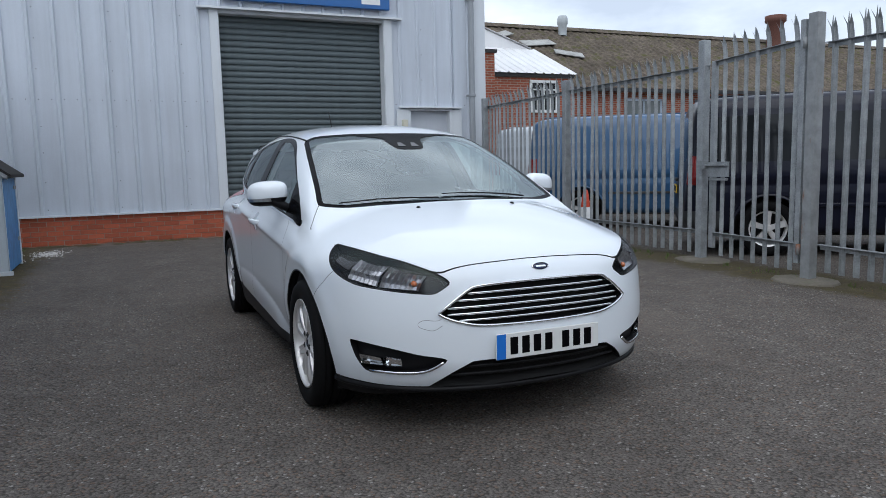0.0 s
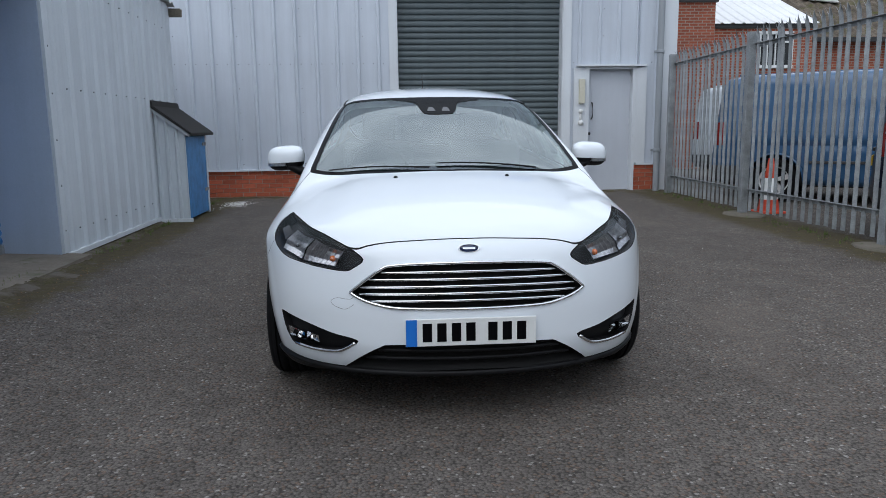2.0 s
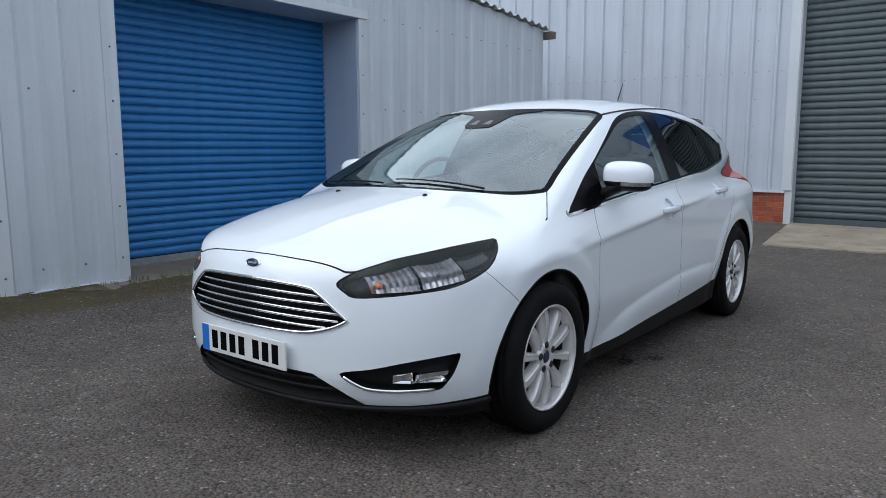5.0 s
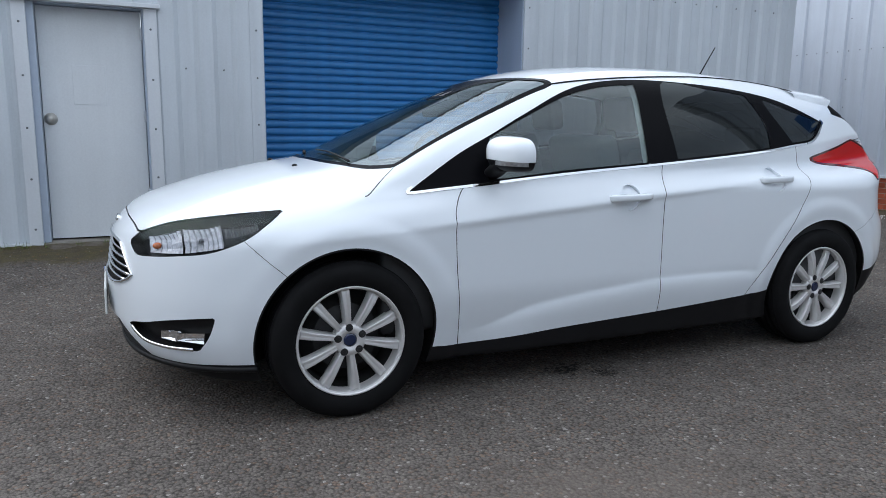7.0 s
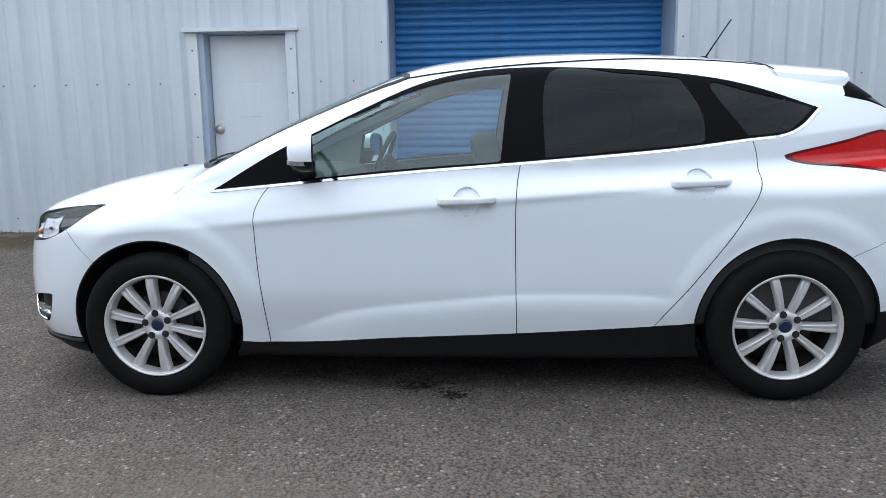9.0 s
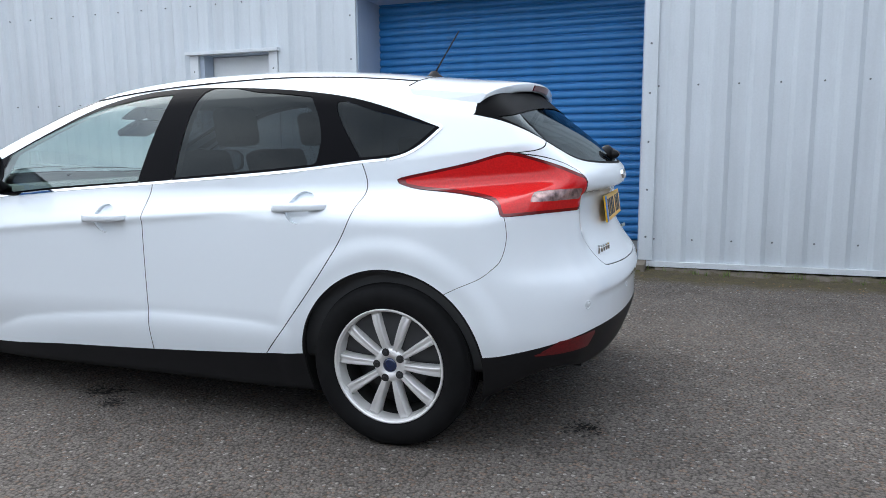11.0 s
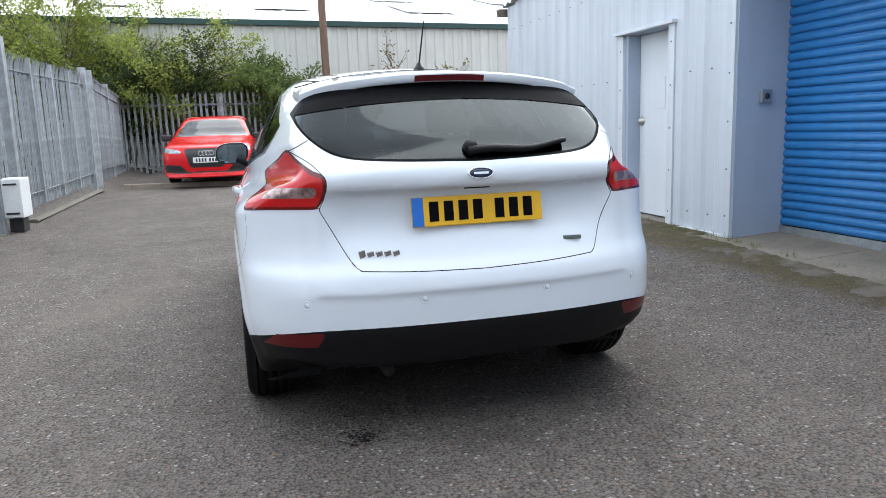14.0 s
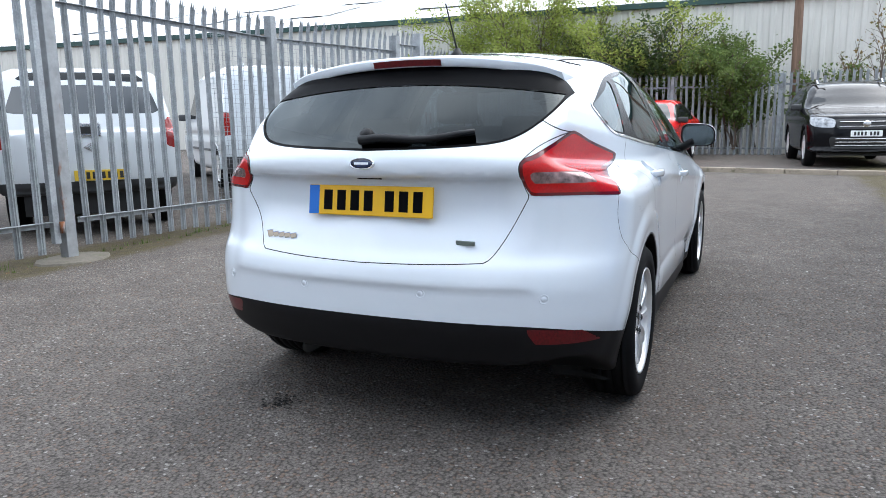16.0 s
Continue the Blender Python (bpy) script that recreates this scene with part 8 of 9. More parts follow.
suv, pz = nose_car("suv_car", "glossy black four-by-four parked nose-out at the kerb", SUV, 0.97, 0.36, 1.08, (-1.48, 1.42), 0.38, black_paint,
                   [(0, 1.60), (0.52, 1.58), (0.62, 1.54), (0.78, 1.22), (0.70, 1.18), (0, 1.19)],
                   [(0, 0.93), (0.46, 0.93), (0.50, 0.92), (0.48, 0.76), (0.44, 0.75), (0, 0.74)],
                   [(0.52, 0.76), (0.52, 0.76), (0.86, 0.80), (0.92, 0.92), (0.86, 0.98), (0.53, 0.93)],
                   [(0, 0.60), (0.50, 0.60), (0.60, 0.58), (0.56, 0.40), (0.5, 0.38), (0, 0.38)], (-2.56, -13.65), radians(5.5), 2)
plate_bars(suv, 0.0, -2.41, 0.66, True, face=plate_white)
bm = lathe(bmesh.new(), [(0.0, 0.012), (0.045, 0.012), (0.06, 0.004), (0.065, 0.0)], 20, Matrix.Translation((0, -2.395, 0.84)) @ Matrix.Rotation(radians(90), 4, "X"))
part("round_mark", settle(bm), chrome_dull, suv, "bright round mark", True)
for sx in (1, -1):
    bm = bmesh.new()
    tube(bm, [(sx * 0.60, -0.35, 1.665), (sx * 0.61, -0.20, 1.735), (sx * 0.61, 1.30, 1.735), (sx * 0.60, 1.50, 1.68)], 0.018, 8)
    part("roof_rail", settle(bm), chrome_dull, suv, "bright roof rail", True)
for z in (0.44, 0.50, 0.56):
    bm = bmesh.new()
    tube(bm, [(x, -2.405 + 0.26 * x * x, z) for x in np.linspace(-0.5, 0.5, 11)], 0.012, 6)
    part("intake_bar", settle(bm), chrome_dull, suv, "bright intake bar", True)
grey_paint = Mat("charcoal_paint", (0.016, 0.017, 0.020), 0.14, spec=0.28).m
suv2, pz = nose_car("suv_car", "dark grey four-by-four parked beside the black one", SUV, 0.93, 0.36, 1.06, (-1.48, 1.42), 0.37, grey_paint,
                    [(0, 1.58), (0.5, 1.56), (0.62, 1.52), (0.76, 1.22), (0.70, 1.18), (0, 1.19)],
                    [(0, 0.90), (0.40, 0.90), (0.44, 0.89), (0.42, 0.76), (0.40, 0.75), (0, 0.74)],
                    [(0.50, 0.76), (0.50, 0.76), (0.84, 0.80), (0.88, 0.92), (0.82, 0.96), (0.52, 0.91)],
                    [(0, 0.58), (0.50, 0.58), (0.58, 0.56), (0.54, 0.42), (0.5, 0.40), (0, 0.40)], (-6.15, -14.7), radians(4), 1)

# ---- buildings beyond the fences ----
ware_wall = make_paint("beige_cladding", (0.50, 0.49, 0.45), 0.55, 0.08)
ware_roof = make_paint("white_roof_sheet", (0.78, 0.78, 0.78), 0.5, 0.04)
green_gutter = plain("green_gutter", (0.02, 0.055, 0.05), 0.5)
WE = (Vector((32.0, -16.1, 0)), Vector((-22.0, -21.2, 0)))
wdir = (WE[1] - WE[0]).normalized()
wout = Vector((-wdir.y, wdir.x, 0))
wout = wout if wout.y > 0 else -wout
wlen = (WE[1] - WE[0]).length


def ware_at(s, h, z):
    return WE[0] + wdir * s + wout * h + Vector((0, 0, z))


far_ware = sheet("wall_far_warehouse", [(0, wlen, 0.0, 4.45)], 0.333, 0.10, 0.04, 0.035, 0.0, ware_at, ware_wall)
tagged(far_ware, "pale beige ribbed wall of the warehouse beyond the yard", "wall", kind="structure")
bm = bmesh.new()
roof_pts = rib_points(0, wlen, 1.0, 0.06, 0.02, 0.03)
rise = 3.3
fr = [(bm.verts.new(ware_at(s, 0.12, 4.62 + h)), bm.verts.new(ware_at(s, -13.0, 4.62 + rise + h))) for s, h in roof_pts]
for p, q in zip(fr, fr[1:]):
    bm.faces.new((p[0], q[0], q[1], p[1]))
far_roof = part("roof", settle(bm), ware_roof)
tagged(far_roof, "white profiled sheet roof of the far warehouse", "roof", kind="structure")
light_grey = plain("rooflight", (0.62, 0.64, 0.65), 0.45)
for i in range(9):
    s = 4.0 + i * 5.6
    for h0, h1 in ((-2.6, -5.8), (-7.4, -10.6)):
        bm = bmesh.new()
        q = [ware_at(s + a, h, 4.68 + rise * (0.12 - h) / 13.12) for a, h in ((0, h0), (2.0, h0), (2.0, h1), (0, h1))]
        bm.faces.new([bm.verts.new(v) for v in q])
        tagged(part("roof_light", settle(bm), light_grey), "greyish translucent rooflight", "rooflight", kind="structure")
bm = bmesh.new()
prof = [(0.0, 4.44), (0.16, 4.44), (0.18, 4.60), (0.0, 4.62)]
ends = [[bm.verts.new(ware_at(s, h, z)) for h, z in prof] for s in (0, wlen)]
for i in range(4):
    bm.faces.new((ends[0][i], ends[0][(i + 1) % 4], ends[1][(i + 1) % 4], ends[1][i]))
tagged(part("gutter", settle(bm), green_gutter), "dark green boxed gutter", "gutter", kind="structure")
tagged(part("wall_far_gable", boxes((31.5, 32, -30, -16.2, 0, 6.5)), ware_wall), "beige gable of the far warehouse", "wall", kind="structure")

# wooden pole
bm = bmesh.new()
tube(bm, [(-1.60, -17.75, 0.0), (-1.585, -17.75, 2.6), (-1.56, -17.76, 5.2), (-1.55, -17.76, 9.0)], 0.125, 14, taper=0.8)
wood = Mat("weathered_wood", (0.16, 0.105, 0.075), 0.9, spec=0.2)
wood.mottle(6, 0.25, 5, (1, 1, 0.08)).mottle(40, 0.15, 3, (1, 1, 0.1))
wood.bump(wood.noise(50, 3, 0.6, (1, 1, 0.05)), 0.5, 0.01)
tagged(part("telegraph_pole", settle(bm), wood.m, None, "", True), "weathered brown wooden telegraph pole", "pole")

# brick buildings behind the vans
far_brick = Mat("far_brick", (0.33, 0.10, 0.06), 0.9, spec=0.2)
bt = far_brick.n.new("ShaderNodeTexBrick")
mp = far_brick.n.new("ShaderNodeMapping")
mp.inputs["Rotation"].default_value = (radians(90), 0, 0)
far_brick.l.new(far_brick.pos, mp.inputs[0])
far_brick.l.new(mp.outputs[0], bt.inputs["Vector"])
bt.inputs["Scale"].default_value = 1.0
bt.inputs["Brick Width"].default_value, bt.inputs["Row Height"].default_value, bt.inputs["Mortar Size"].default_value = 0.225, 0.075, 0.010
bt.inputs["Color1"].default_value, bt.inputs["Color2"].default_value, bt.inputs["Mortar"].default_value = (0.36, 0.10, 0.055, 1), (0.26, 0.075, 0.045, 1), (0.33, 0.27, 0.22, 1)
far_brick.blend(1.0, bt.outputs[0]).mottle(2.0, 0.15, 4)
slate_moss = Mat("mossy_roof", (0.115, 0.095, 0.075), 0.95, spec=0.15)
slate_moss.mottle(1.2, 0.3, 6).mottle(7, 0.5, 5)
slate_moss.blend(slate_moss.ramp(slate_moss.noise(2.6, 6, 0.7), 0.54, 0.64), (0.085, 0.085, 0.03))
slate_moss.bump(slate_moss.noise(20, 4), 0.6, 0.04)
house = tagged(empty("brick_outbuilding"), "red brick outbuilding with white sheet gable roof", "building")
part("wall", boxes((5.6, 8.1, 14.0, 20, 0, 4.35)), far_brick.m, house, "red brick wall")
part("parapet", boxes((5.55, 8.15, 13.93, 20.05, 4.35, 4.44)), black_plastic, house, "dark coping")
part("wall", boxes((8.1, 11.05, 14.5, 17.0, 0, 3.80)), far_brick.m, house, "red brick wall")
part("fascia", boxes((8.11, 11.1, 14.42, 14.52, 3.76, 3.87)), black_plastic, house, "dark fascia")
bm = bmesh.new()
lean = rib_points(8.11, 11.15, 0.30, 0.05, 0.03, 0.03)
fr = [(bm.verts.new((x, 14.35, 3.86 + h)), bm.verts.new((x, 17.0, 5.02 + h))) for x, h in lean]
for p, q in zip(fr, fr[1:]):
    bm.faces.new((p[0], q[0], q[1], p[1]))
part("roof", settle(bm), ware_roof, house, "white corrugated lean-to roof")
part("gable", settle(prism(bmesh.new(), [(8.11, 3.8), (8.11, 6.02), (10.9, 5.04), (11.05, 3.8)], "y", 17.0, 17.2)), ware_roof, house, "white sheeted gable")
bm = bmesh.new()
fr = [(bm.verts.new((x, 16.9, 6.06 - (x - 8.11) * 0.352)), bm.verts.new((x, 20.0, 6.06 - (x - 8.11) * 0.352))) for x in (8.0, 11.0)]
bm.faces.new((fr[0][0], fr[1][0], fr[1][1], fr[0][1]))
part("roof", settle(bm), ware_roof, house, "white sheet roof")
for x0, x1, z0, z1 in ((9.55, 10.45, 2.75, 3.62),):
    win = part("window", boxes((x0, x1, 14.47, 14.52, z0, z1)), dark_glass, house, "dark window pane")
    for b in ((x0 - 0.04, x1 + 0.04, 14.42, 14.49, z1 - 0.03, z1 + 0.05), (x0 - 0.04, x1 + 0.04, 14.40, 14.49, z0 - 0.05, z0 + 0.03), (x0 - 0.04, x0 + 0.04, 14.42, 14.49, z0, z1), (x1 - 0.04, x1 + 0.04, 14.42, 14.49, z0, z1), *((x0 + (x1 - x0) * k / 4 - 0.015, x0 + (x1 - x0) * k / 4 + 0.015, 14.42, 14.49, z0, z1) for k in (1, 2, 3)), (x0, x1, 14.42, 14.49, z1 - 0.25, z1 - 0.21)):
        part("window_frame", boxes(b), white_plastic, win, "white window frame")
shed = tagged(empty("long_brick_shed"), "long brick shed with mossy brown corrugated roof", "building")
part("wall", boxes((11.06, 60, 16.0, 26, 0, 3.75)), far_brick.m, shed, "red brick wall")
bm = bmesh.new()
pts = rib_points(11.15, 60, 0.30, 0.06, 0.08, 0.05)
fr = [(bm.verts.new((s, 15.7, 3.62 + h)), bm.verts.new((s, 21.0, 6.55 + h)), bm.verts.new((s, 26.5, 3.5 + h))) for s, h in pts]
for p, q in zip(fr, fr[1:]):
    bm.faces.new((p[0], q[0], q[1], p[1])), bm.faces.new((p[1], q[1], q[2], p[2]))
pts = rib_points(8.6, 11.15, 0.30, 0.06, 0.08, 0.05)
fr = [(bm.verts.new((s, 17.6, 4.67 + h)), bm.verts.new((s, 21.0, 6.55 + h)), bm.verts.new((s, 26.5, 3.5 + h))) for s, h in pts]
for p, q in zip(fr, fr[1:]):
    bm.faces.new((p[0], q[0], q[1], p[1])), bm.faces.new((p[1], q[1], q[2], p[2]))
part("roof", settle(bm), slate_moss.m, shed, "mossy brown corrugated roof")
part("ridge", settle(prism(bmesh.new(), [(20.75, 6.50), (21.0, 6.68), (21.25, 6.50)], "x", 8.6, 60)), slate_moss.m, shed, "ridge capping")
part("gutter", boxes((11.2, 60, 15.55, 15.7, 3.52, 3.64)), black_plastic, shed, "dark gutter")
for i in range(7):
    x0 = 14.2 + i * 3.1
    win = part("window", boxes((x0, x0 + 1.5, 15.96, 16.0, 2.0, 3.3)), plain("grimy_pane", (0.12, 0.14, 0.14), 0.3), shed, "grimy grey window pane")
    for b in ((x0 - 0.05, x0 + 1.55, 15.93, 15.97, 3.25, 3.33), (x0 - 0.05, x0 + 1.55, 15.92, 15.97, 1.95, 2.03), (x0 - 0.05, x0 + 0.03, 15.93, 15.97, 2.0, 3.3), (x0 + 1.47, x0 + 1.55, 15.93, 15.97, 2.0, 3.3), (x0 + 0.72, x0 + 0.78, 15.93, 15.97, 2.0, 3.3)):
        part("window_frame", boxes(b), reveal_grey, win, "grey window frame")
bm = lathe(bmesh.new(), [(0.17, 6.2), (0.17, 6.60), (0.21, 6.66), (0.21, 6.86), (0.16, 6.98), (0.0, 7.0)], 20, Matrix.Translation((14.45, 20.4, 0)))
part("roof_vent", settle(bm), plain("vent_grey", (0.42, 0.45, 0.46), 0.5), shed, "grey round roof vent", True)
for x0, y0, w, d, turn in ((12.6, 19.2, 1.5, 0.5, 12), (13.4, 18.3, 1.1, 0.45, -18), (11.5, 19.9, 0.9, 0.4, 30)):
    slope = Matrix.Translation((x0, y0, 3.72 + (y0 - 15.7) * 0.553)) @ Matrix.Rotation(math.atan(0.553), 4, "X") @ Matrix.Rotation(radians(turn), 4, "Z")
    bm = bmesh.new()
    box(bm, -w / 2, w / 2, -d / 2, d / 2, 0.0, 0.03, m=slope)
    part("roof_patch", bm, plain("weathered_sheet", (0.36, 0.36, 0.34), 0.8, mott=0.3, scale=4), shed, "loose pale roofing sheet")
flue = plain("rust_flue", (0.13, 0.055, 0.04), 0.8, mott=0.25)
bm = lathe(bmesh.new(), [(0.36, 6.0), (0.36, 7.25), (0.46, 7.32), (0.46, 7.58), (0.34, 7.60), (0.0, 7.5)], 20, Matrix.Translation((25.7, 20.2, 0)))
part("chimney", settle(bm), flue, shed, "rust-brown round flue", True)

# ---- bushes behind the far fence ----
def leaf_material(name, colour, other):
    c = Mat(name, colour, 0.6, spec=0.3)
    geo = c.n.new("ShaderNodeNewGeometry")
    c.blend(c.ramp(geo.outputs["Random Per Island"], 0.1, 0.9), other)
    tr, mix = c.n.new("ShaderNodeBsdfTranslucent"), c.n.new("ShaderNodeMixShader")
    c.l.new(c.col, tr.inputs[0])
    mix.inputs[0].default_value = 0.45
    c.l.new(c.p.outputs[0], mix.inputs[1])
    c.l.new(tr.outputs[0], mix.inputs[2])
    c.l.new(mix.outputs[0], c.n["Material Output"].inputs[0])
    return c.m


leaf_light = leaf_material("light_leaves", (0.17, 0.22, 0.040), (0.33, 0.38, 0.085))
# darker leaf colour, for the shade inside the large bush
leaf_shade = leaf_material("shade_leaves", (0.035, 0.060, 0.020), (0.075, 0.11, 0.032))
leaf_olive = leaf_material("olive_leaves", (0.075, 0.115, 0.028), (0.15, 0.20, 0.055))
twig = plain("twig_bark", (0.10, 0.075, 0.055), 0.9)


def bush(name, label, seed, stems, leaf_size, material, leaves_per, reach, droop, spread):
    """Arching stems with side shoots, each carrying many single leaves."""
    rng = random.Random(seed)
    bm = bmesh.new()
    lv, lf = [], []

    def leaf(p, size):
        d = Vector((rng.uniform(-1, 1), rng.uniform(-1, 1), rng.uniform(-0.5, 0.9))).normalized()
        s = d.cross(Vector((rng.uniform(-1, 1), rng.uniform(-1, 1), rng.uniform(-1, 1)))).normalized()
        k = len(lv)
        lv.extend([p, p + d * size * 0.5 + s * size * 0.28, p + d * size, p + d * size * 0.5 - s * size * 0.28])
        lf.append((k, k + 1, k + 2, k + 3))

    def shoot(p, d, length, radius, depth):
        pts = [p]
        n = 7
        for i in range(n):
            d = (d + Vector((rng.uniform(-0.25, 0.25), rng.uniform(-0.2, 0.2), rng.uniform(-0.12, 0.16) - droop * i / n))).normalized()
            pts.append(pts[-1] + d * (length / n))
            if depth > 0 and i > 0:
                for _ in range(2 if depth > 1 else 1):
                    e = (d + Vector((rng.uniform(-1, 1), rng.uniform(-1, 1), rng.uniform(-0.4, 0.9))) * 0.9).normalized()
                    shoot(pts[-1], e, length * rng.uniform(0.28, 0.5), radius * 0.5, depth - 1)
        if radius > 0.004:
            tube(bm, pts, radius, 5, taper=0.4)
        if depth < 2:
            for i in range(leaves_per):
                f = rng.random() ** 0.7 * (len(pts) - 1)
                a = int(min(f, len(pts) - 2))
                q = pts[a].lerp(pts[a + 1], f - a)
                leaf(q + Vector((rng.gauss(0, spread), rng.gauss(0, spread), rng.gauss(0, spread))), leaf_size * rng.uniform(0.6, 1.3))

    top = tagged(empty(name), label, "bush")
    for x, y, z, dx, dz, length in stems:
        shoot(Vector((x, y, z)), Vector((dx, rng.uniform(-0.1, 0.25), dz)).normalized(), length, 0.028, 2)
    part("branchwork", settle(bm), twig, top, "brown stems")
    pymesh("foliage", lv, lf, material, top, "many small leaves")
    return top


brng = random.Random(3)
stems = [(2.3 + 0.42 * k + brng.uniform(-0.2, 0.2), -17.9 + brng.uniform(-0.3, 0.3), 0.3, brng.uniform(-0.35, 0.35) if k > 3 else brng.uniform(0.05, 0.3), 1.0, brng.uniform(3.2, 4.6) if k > 2 else brng.uniform(2.6, 3.4)) for k in range(14)]
bush("large_bush", "large pale green bush arching over the far fence", 5, stems, 0.088, leaf_light, 40, 1.0, 0.22, 0.10)
# added stems whose dark leaves imitate the large bush's shaded inside
stems = [(brng.uniform(1.8, 4.6), -18.1, 0.4, brng.uniform(-0.3, 0.3), 1.0, brng.uniform(2.0, 2.7)) for _ in range(8)]
bush("bush_inner_shade", "added dark leaves for the shaded inside of the large bush", 6, stems, 0.09, leaf_shade, 34, 1.0, 0.2, 0.10)
stems = [(brng.uniform(-0.75, 0.55), -17.8, 0.3, brng.uniform(-0.22, 0.22), 1.0, brng.uniform(2.0, 2.6)) for _ in range(9)]
bush("round_bush", "dense olive green bush beside the pole", 7, stems, 0.085, leaf_olive, 40, 1.0, 0.2, 0.10)
stems = [(x, -17.4, 0.8, brng.uniform(-0.2, 0.2), 1.0, brng.uniform(1.5, 2.2)) for x in (-3.0, -3.3, -4.6)]
bush("sapling_clump", "thin reddish saplings behind the far fence", 8, stems, 0.10, leaf_material("reddish_leaves", (0.10, 0.11, 0.03), (0.20, 0.13, 0.05)), 3, 1.0, 0.05, 0.05)
for x0 in (0.2, -2.2):
    stems = [(x0 + brng.uniform(-0.4, 0.4), -16.93, 0.3, brng.uniform(-0.4, 0.4), 1.0, brng.uniform(1.2, 2.0)) for _ in range(3)]
    bush("ivy", "ivy climbing through the fence pales", 9 + int(x0 > 0), stems, 0.10, leaf_olive, 14, 1.0, 0.1, 0.06)

# ---- stains, chippings and weeds ----
oil = Mat("oil_stain", (0.014, 0.013, 0.012), 0.8, spec=0.2)
oil.mottle(30, 0.35, 4).bump(oil.noise(70, 3), 0.8, 0.01)


def splat(x, y, r, seed, stretch=1.0):
    """A ragged oil spot with specks around it."""
    rng = random.Random(seed)
    bm = bmesh.new()
    spots = [(x + rng.gauss(0, r * 0.75) * stretch, y + rng.gauss(0, r * 0.75), r * rng.uniform(0.04, 0.22) * rng.random() ** 0.5) for _ in range(150)]
    for k, (cx, cy, rr) in enumerate(spots):
        n = 9
        ring = []
        for i in range(n):
            a = 2 * math.pi * i / n
            q = rr * (0.75 + 0.9 * noise.noise((math.cos(a) * 2.2, math.sin(a) * 2.2, seed + k))+ 0.3 * rng.random())
            px, py = cx + math.cos(a) * q * stretch, cy + math.sin(a) * q
            ring.append(bm.verts.new((px, py, gz(px, py) + 0.003 + 0.0002 * (k % 5))))
        bm.faces.new(ring)
    return tagged(part("oil_stain", settle(bm), oil.m), "dark ragged oil spot soaked into the asphalt", "stain", kind="structure")


splat(0.447, 2.02, 0.050, 3)
splat(0.74, -0.20, 0.085, 5, 0.6)
splat(0.84, -0.04, 0.055, 6, 0.7)


def scatter(name, label, category, n, seed, area, size, material, keep=None, lift=0.0):
    """Small loose stones, each its own little lump, as one sheet of stuff."""
    rng = random.Random(seed)
    base = [(1, 0, 0), (0, 1, 0), (-1, 0, 0), (0, -1, 0), (0, 0, 0.75)]
    verts, faces = [], []
    while len(verts) < n * 5:
        x, y = area(rng)
        if keep and not keep(x, y):
            continue
        s = size * rng.uniform(0.4, 1.0) ** 1.5
        a = rng.uniform(0, 6.28)
        z = gz(x, y) + lift
        k = len(verts)
        for p in base:
            q = [p[0] * rng.uniform(0.6, 1.2), p[1] * rng.uniform(0.6, 1.2), p[2] * rng.uniform(0.5, 1.1)]
            verts.append((x + s * (q[0] * math.cos(a) - q[1] * math.sin(a)), y + s * (q[0] * math.sin(a) + q[1] * math.cos(a)), z + s * q[2] - 0.001))
        faces += [(k, k + 1, k + 4), (k + 1, k + 2, k + 4), (k + 2, k + 3, k + 4), (k + 3, k, k + 4)]
    return tagged(pymesh(name, verts, faces, material), label, category, kind="stuff")


chip = Mat("stone_chip", (0.22, 0.205, 0.19), 0.9, spec=0.2)
geo = chip.n.new("ShaderNodeNewGeometry")
chip.blend(chip.ramp(geo.outputs["Random Per Island"], 0.55, 1.0), (0.52, 0.50, 0.47))
open_yard = lambda x, y: not (abs(x) < 0.9 and abs(y) < 2.1) and x > -3.2
scatter("chippings", "small loose pale stone chippings on the asphalt", "chippings", 9000, 11, lambda r: (r.uniform(-3.2, 4.5), r.uniform(-5.2, 7.4)), 0.0055, chip.m, open_yard)
scatter("grit", "larger loose stones on the asphalt", "chippings", 260, 12, lambda r: (r.uniform(-3.2, 4.4), r.uniform(-5.0, 7.2)), 0.011, chip.m, open_yard)
white_chip = plain("white_chip", (0.62, 0.60, 0.57), 0.9)
scatter("white_gravel", "small heap of white gravel by the store", "gravel", 420, 13, lambda r: (r.gauss(-2.84, 0.11), r.gauss(6.68, 0.20)), 0.016, white_chip, lambda x, y: y < 7.5, 0.004)
dead = plain("dead_leaf", (0.16, 0.10, 0.05), 0.9)
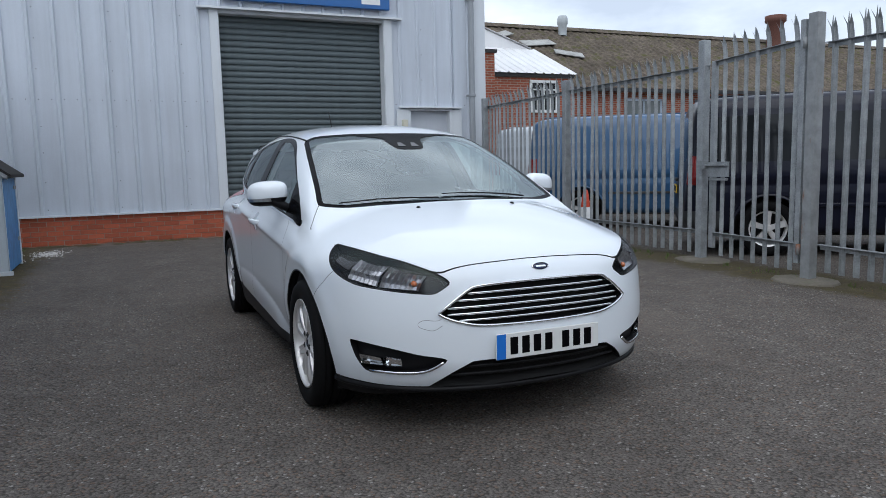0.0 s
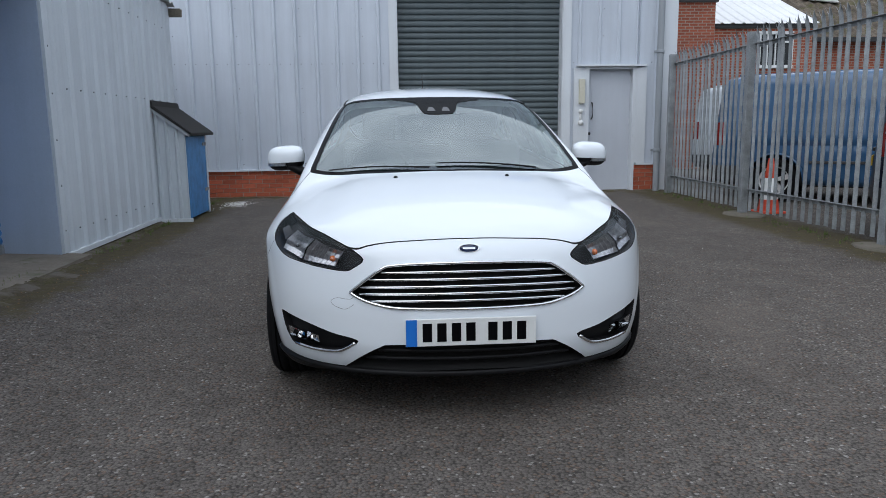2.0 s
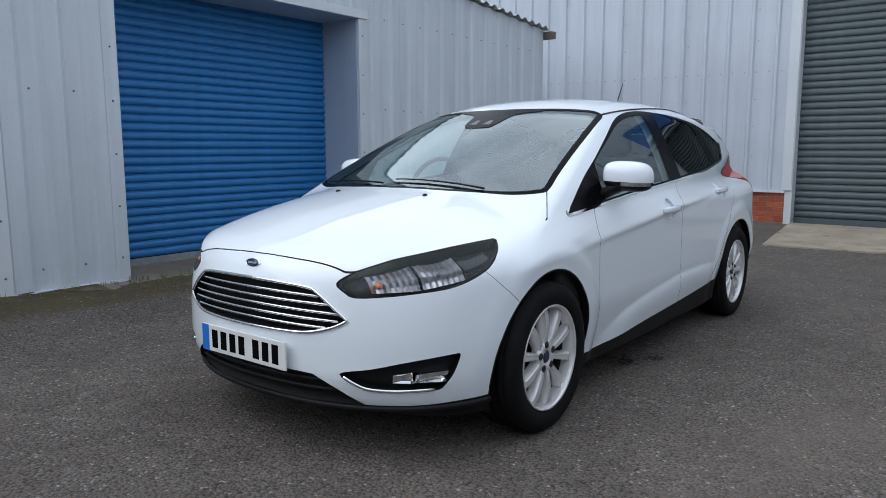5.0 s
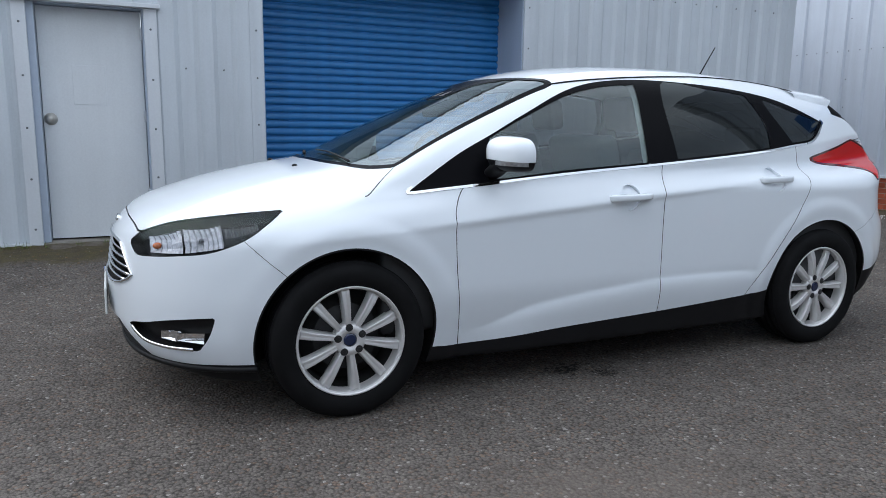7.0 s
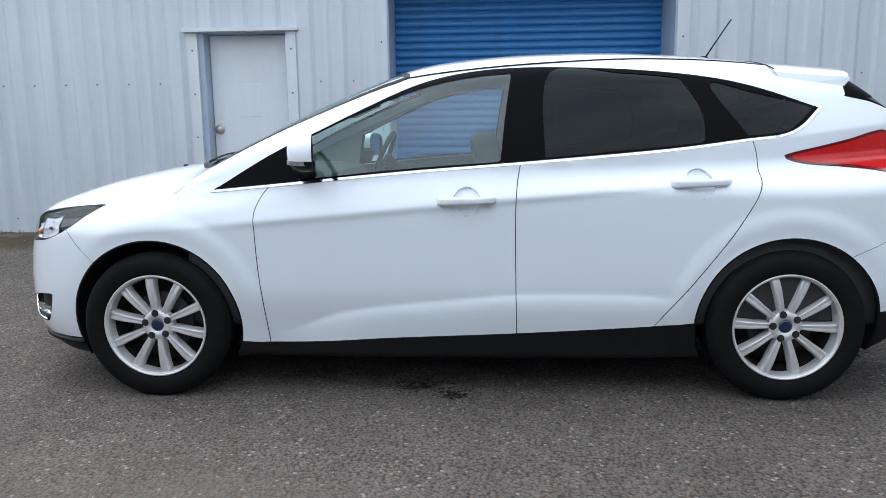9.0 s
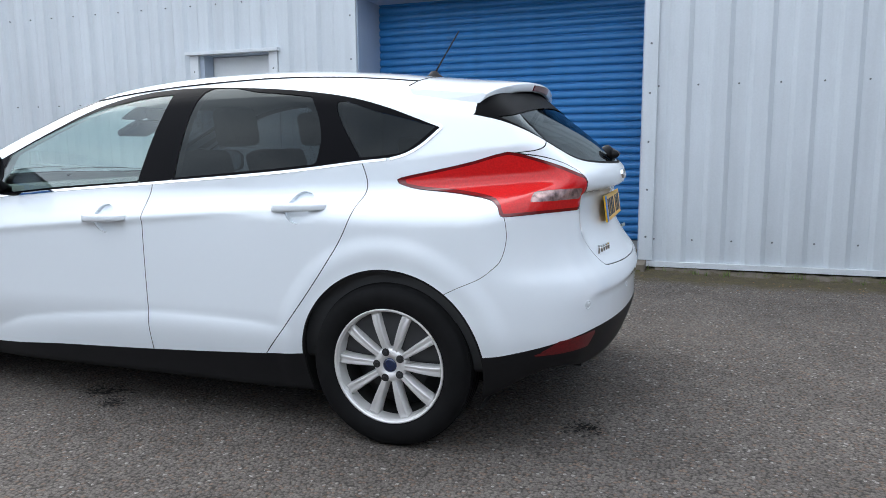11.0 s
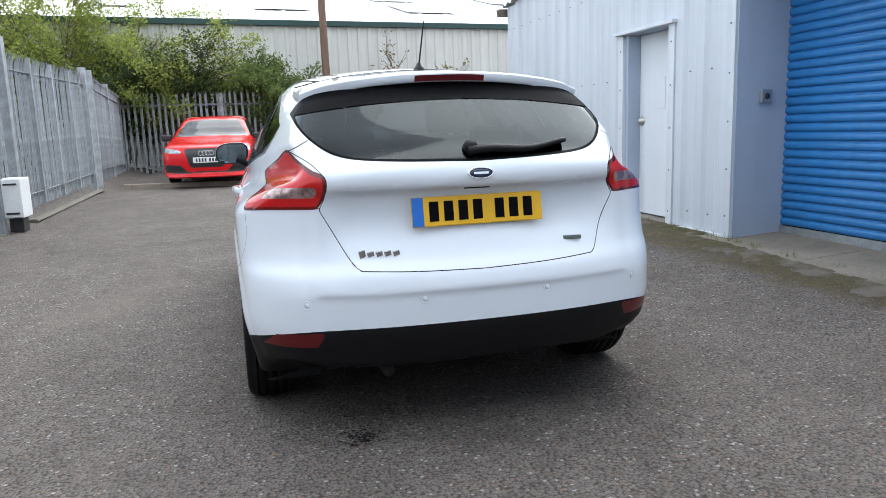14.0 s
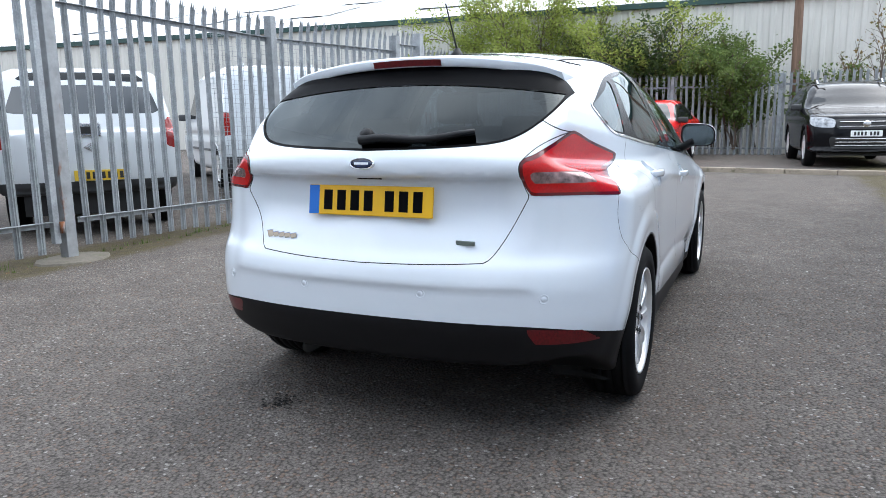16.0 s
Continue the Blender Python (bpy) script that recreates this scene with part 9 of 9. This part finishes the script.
scatter("leaf_litter", "brown leaf litter along the walls and fence", "litter", 900, 14, lambda r: (r.choice((-3.0 + abs(r.gauss(0, 0.18)), 4.35 - abs(r.gauss(0, 0.22)))), r.uniform(-6, 7.3)), 0.014, dead)


def weeds(n, seed, area):
    """Tufts of thin grass blades."""
    rng = random.Random(seed)
    verts, faces = [], []
    for _ in range(n):
        x, y = area(rng)
        for _ in range(rng.randint(4, 9)):
            a, h, l = rng.uniform(0, 6.28), rng.uniform(0.02, 0.07), rng.uniform(0.005, 0.03)
            k, z = len(verts), gz(x, y)
            w = 0.0025
            bx, by = x + rng.gauss(0, 0.012), y + rng.gauss(0, 0.012)
            verts += [(bx - w * math.sin(a), by + w * math.cos(a), z), (bx + w * math.sin(a), by - w * math.cos(a), z), (bx + l * math.cos(a), by + l * math.sin(a), z + h)]
            faces.append((k, k + 1, k + 2))
    return tagged(pymesh("weeds", verts, faces, leaf_olive), "thin weeds and grass at the foot of the walls", "weeds", kind="stuff")


weeds(420, 21, lambda r: (r.choice((-3.28 + abs(r.gauss(0, 0.05)), 4.45 - abs(r.gauss(0, 0.12)))), r.uniform(-6.0, 7.4)))

# ---- bricks of the plinth ----
def brick_mesh(length):
    bm = bmesh.new()
    box(bm, 0, length - 0.010, 0, 0.06, 0, 0.065, bevel=0.003)
    me = bpy.data.meshes.new("brick")
    bm.to_mesh(me)
    bm.free()
    me.materials.append(brick_red)
    return me


whole = brick_mesh(0.225)
cut_bricks = {}
for a, b in BRICK_SPANS:
    for row in range(7):
        z = 0.006 + row * 0.0745
        u = a - (0.1125 if row % 2 else 0.0)
        while u < b - 0.01:
            lo_u, hi_u = max(u, a), min(u + 0.225, b)
            ln = round(hi_u - lo_u, 2)
            if ln > 0.03:
                if ln > 0.22:
                    me = whole
                else:
                    if ln not in cut_bricks:
                        cut_bricks[ln] = brick_mesh(ln)
                    me = cut_bricks[ln]
                ob = new("brick", me)
                ob.parent = plinth
                ob.matrix_local = BF @ Matrix.Translation((lo_u, BACK + random.uniform(-0.002, 0.002), z))
            u += 0.225
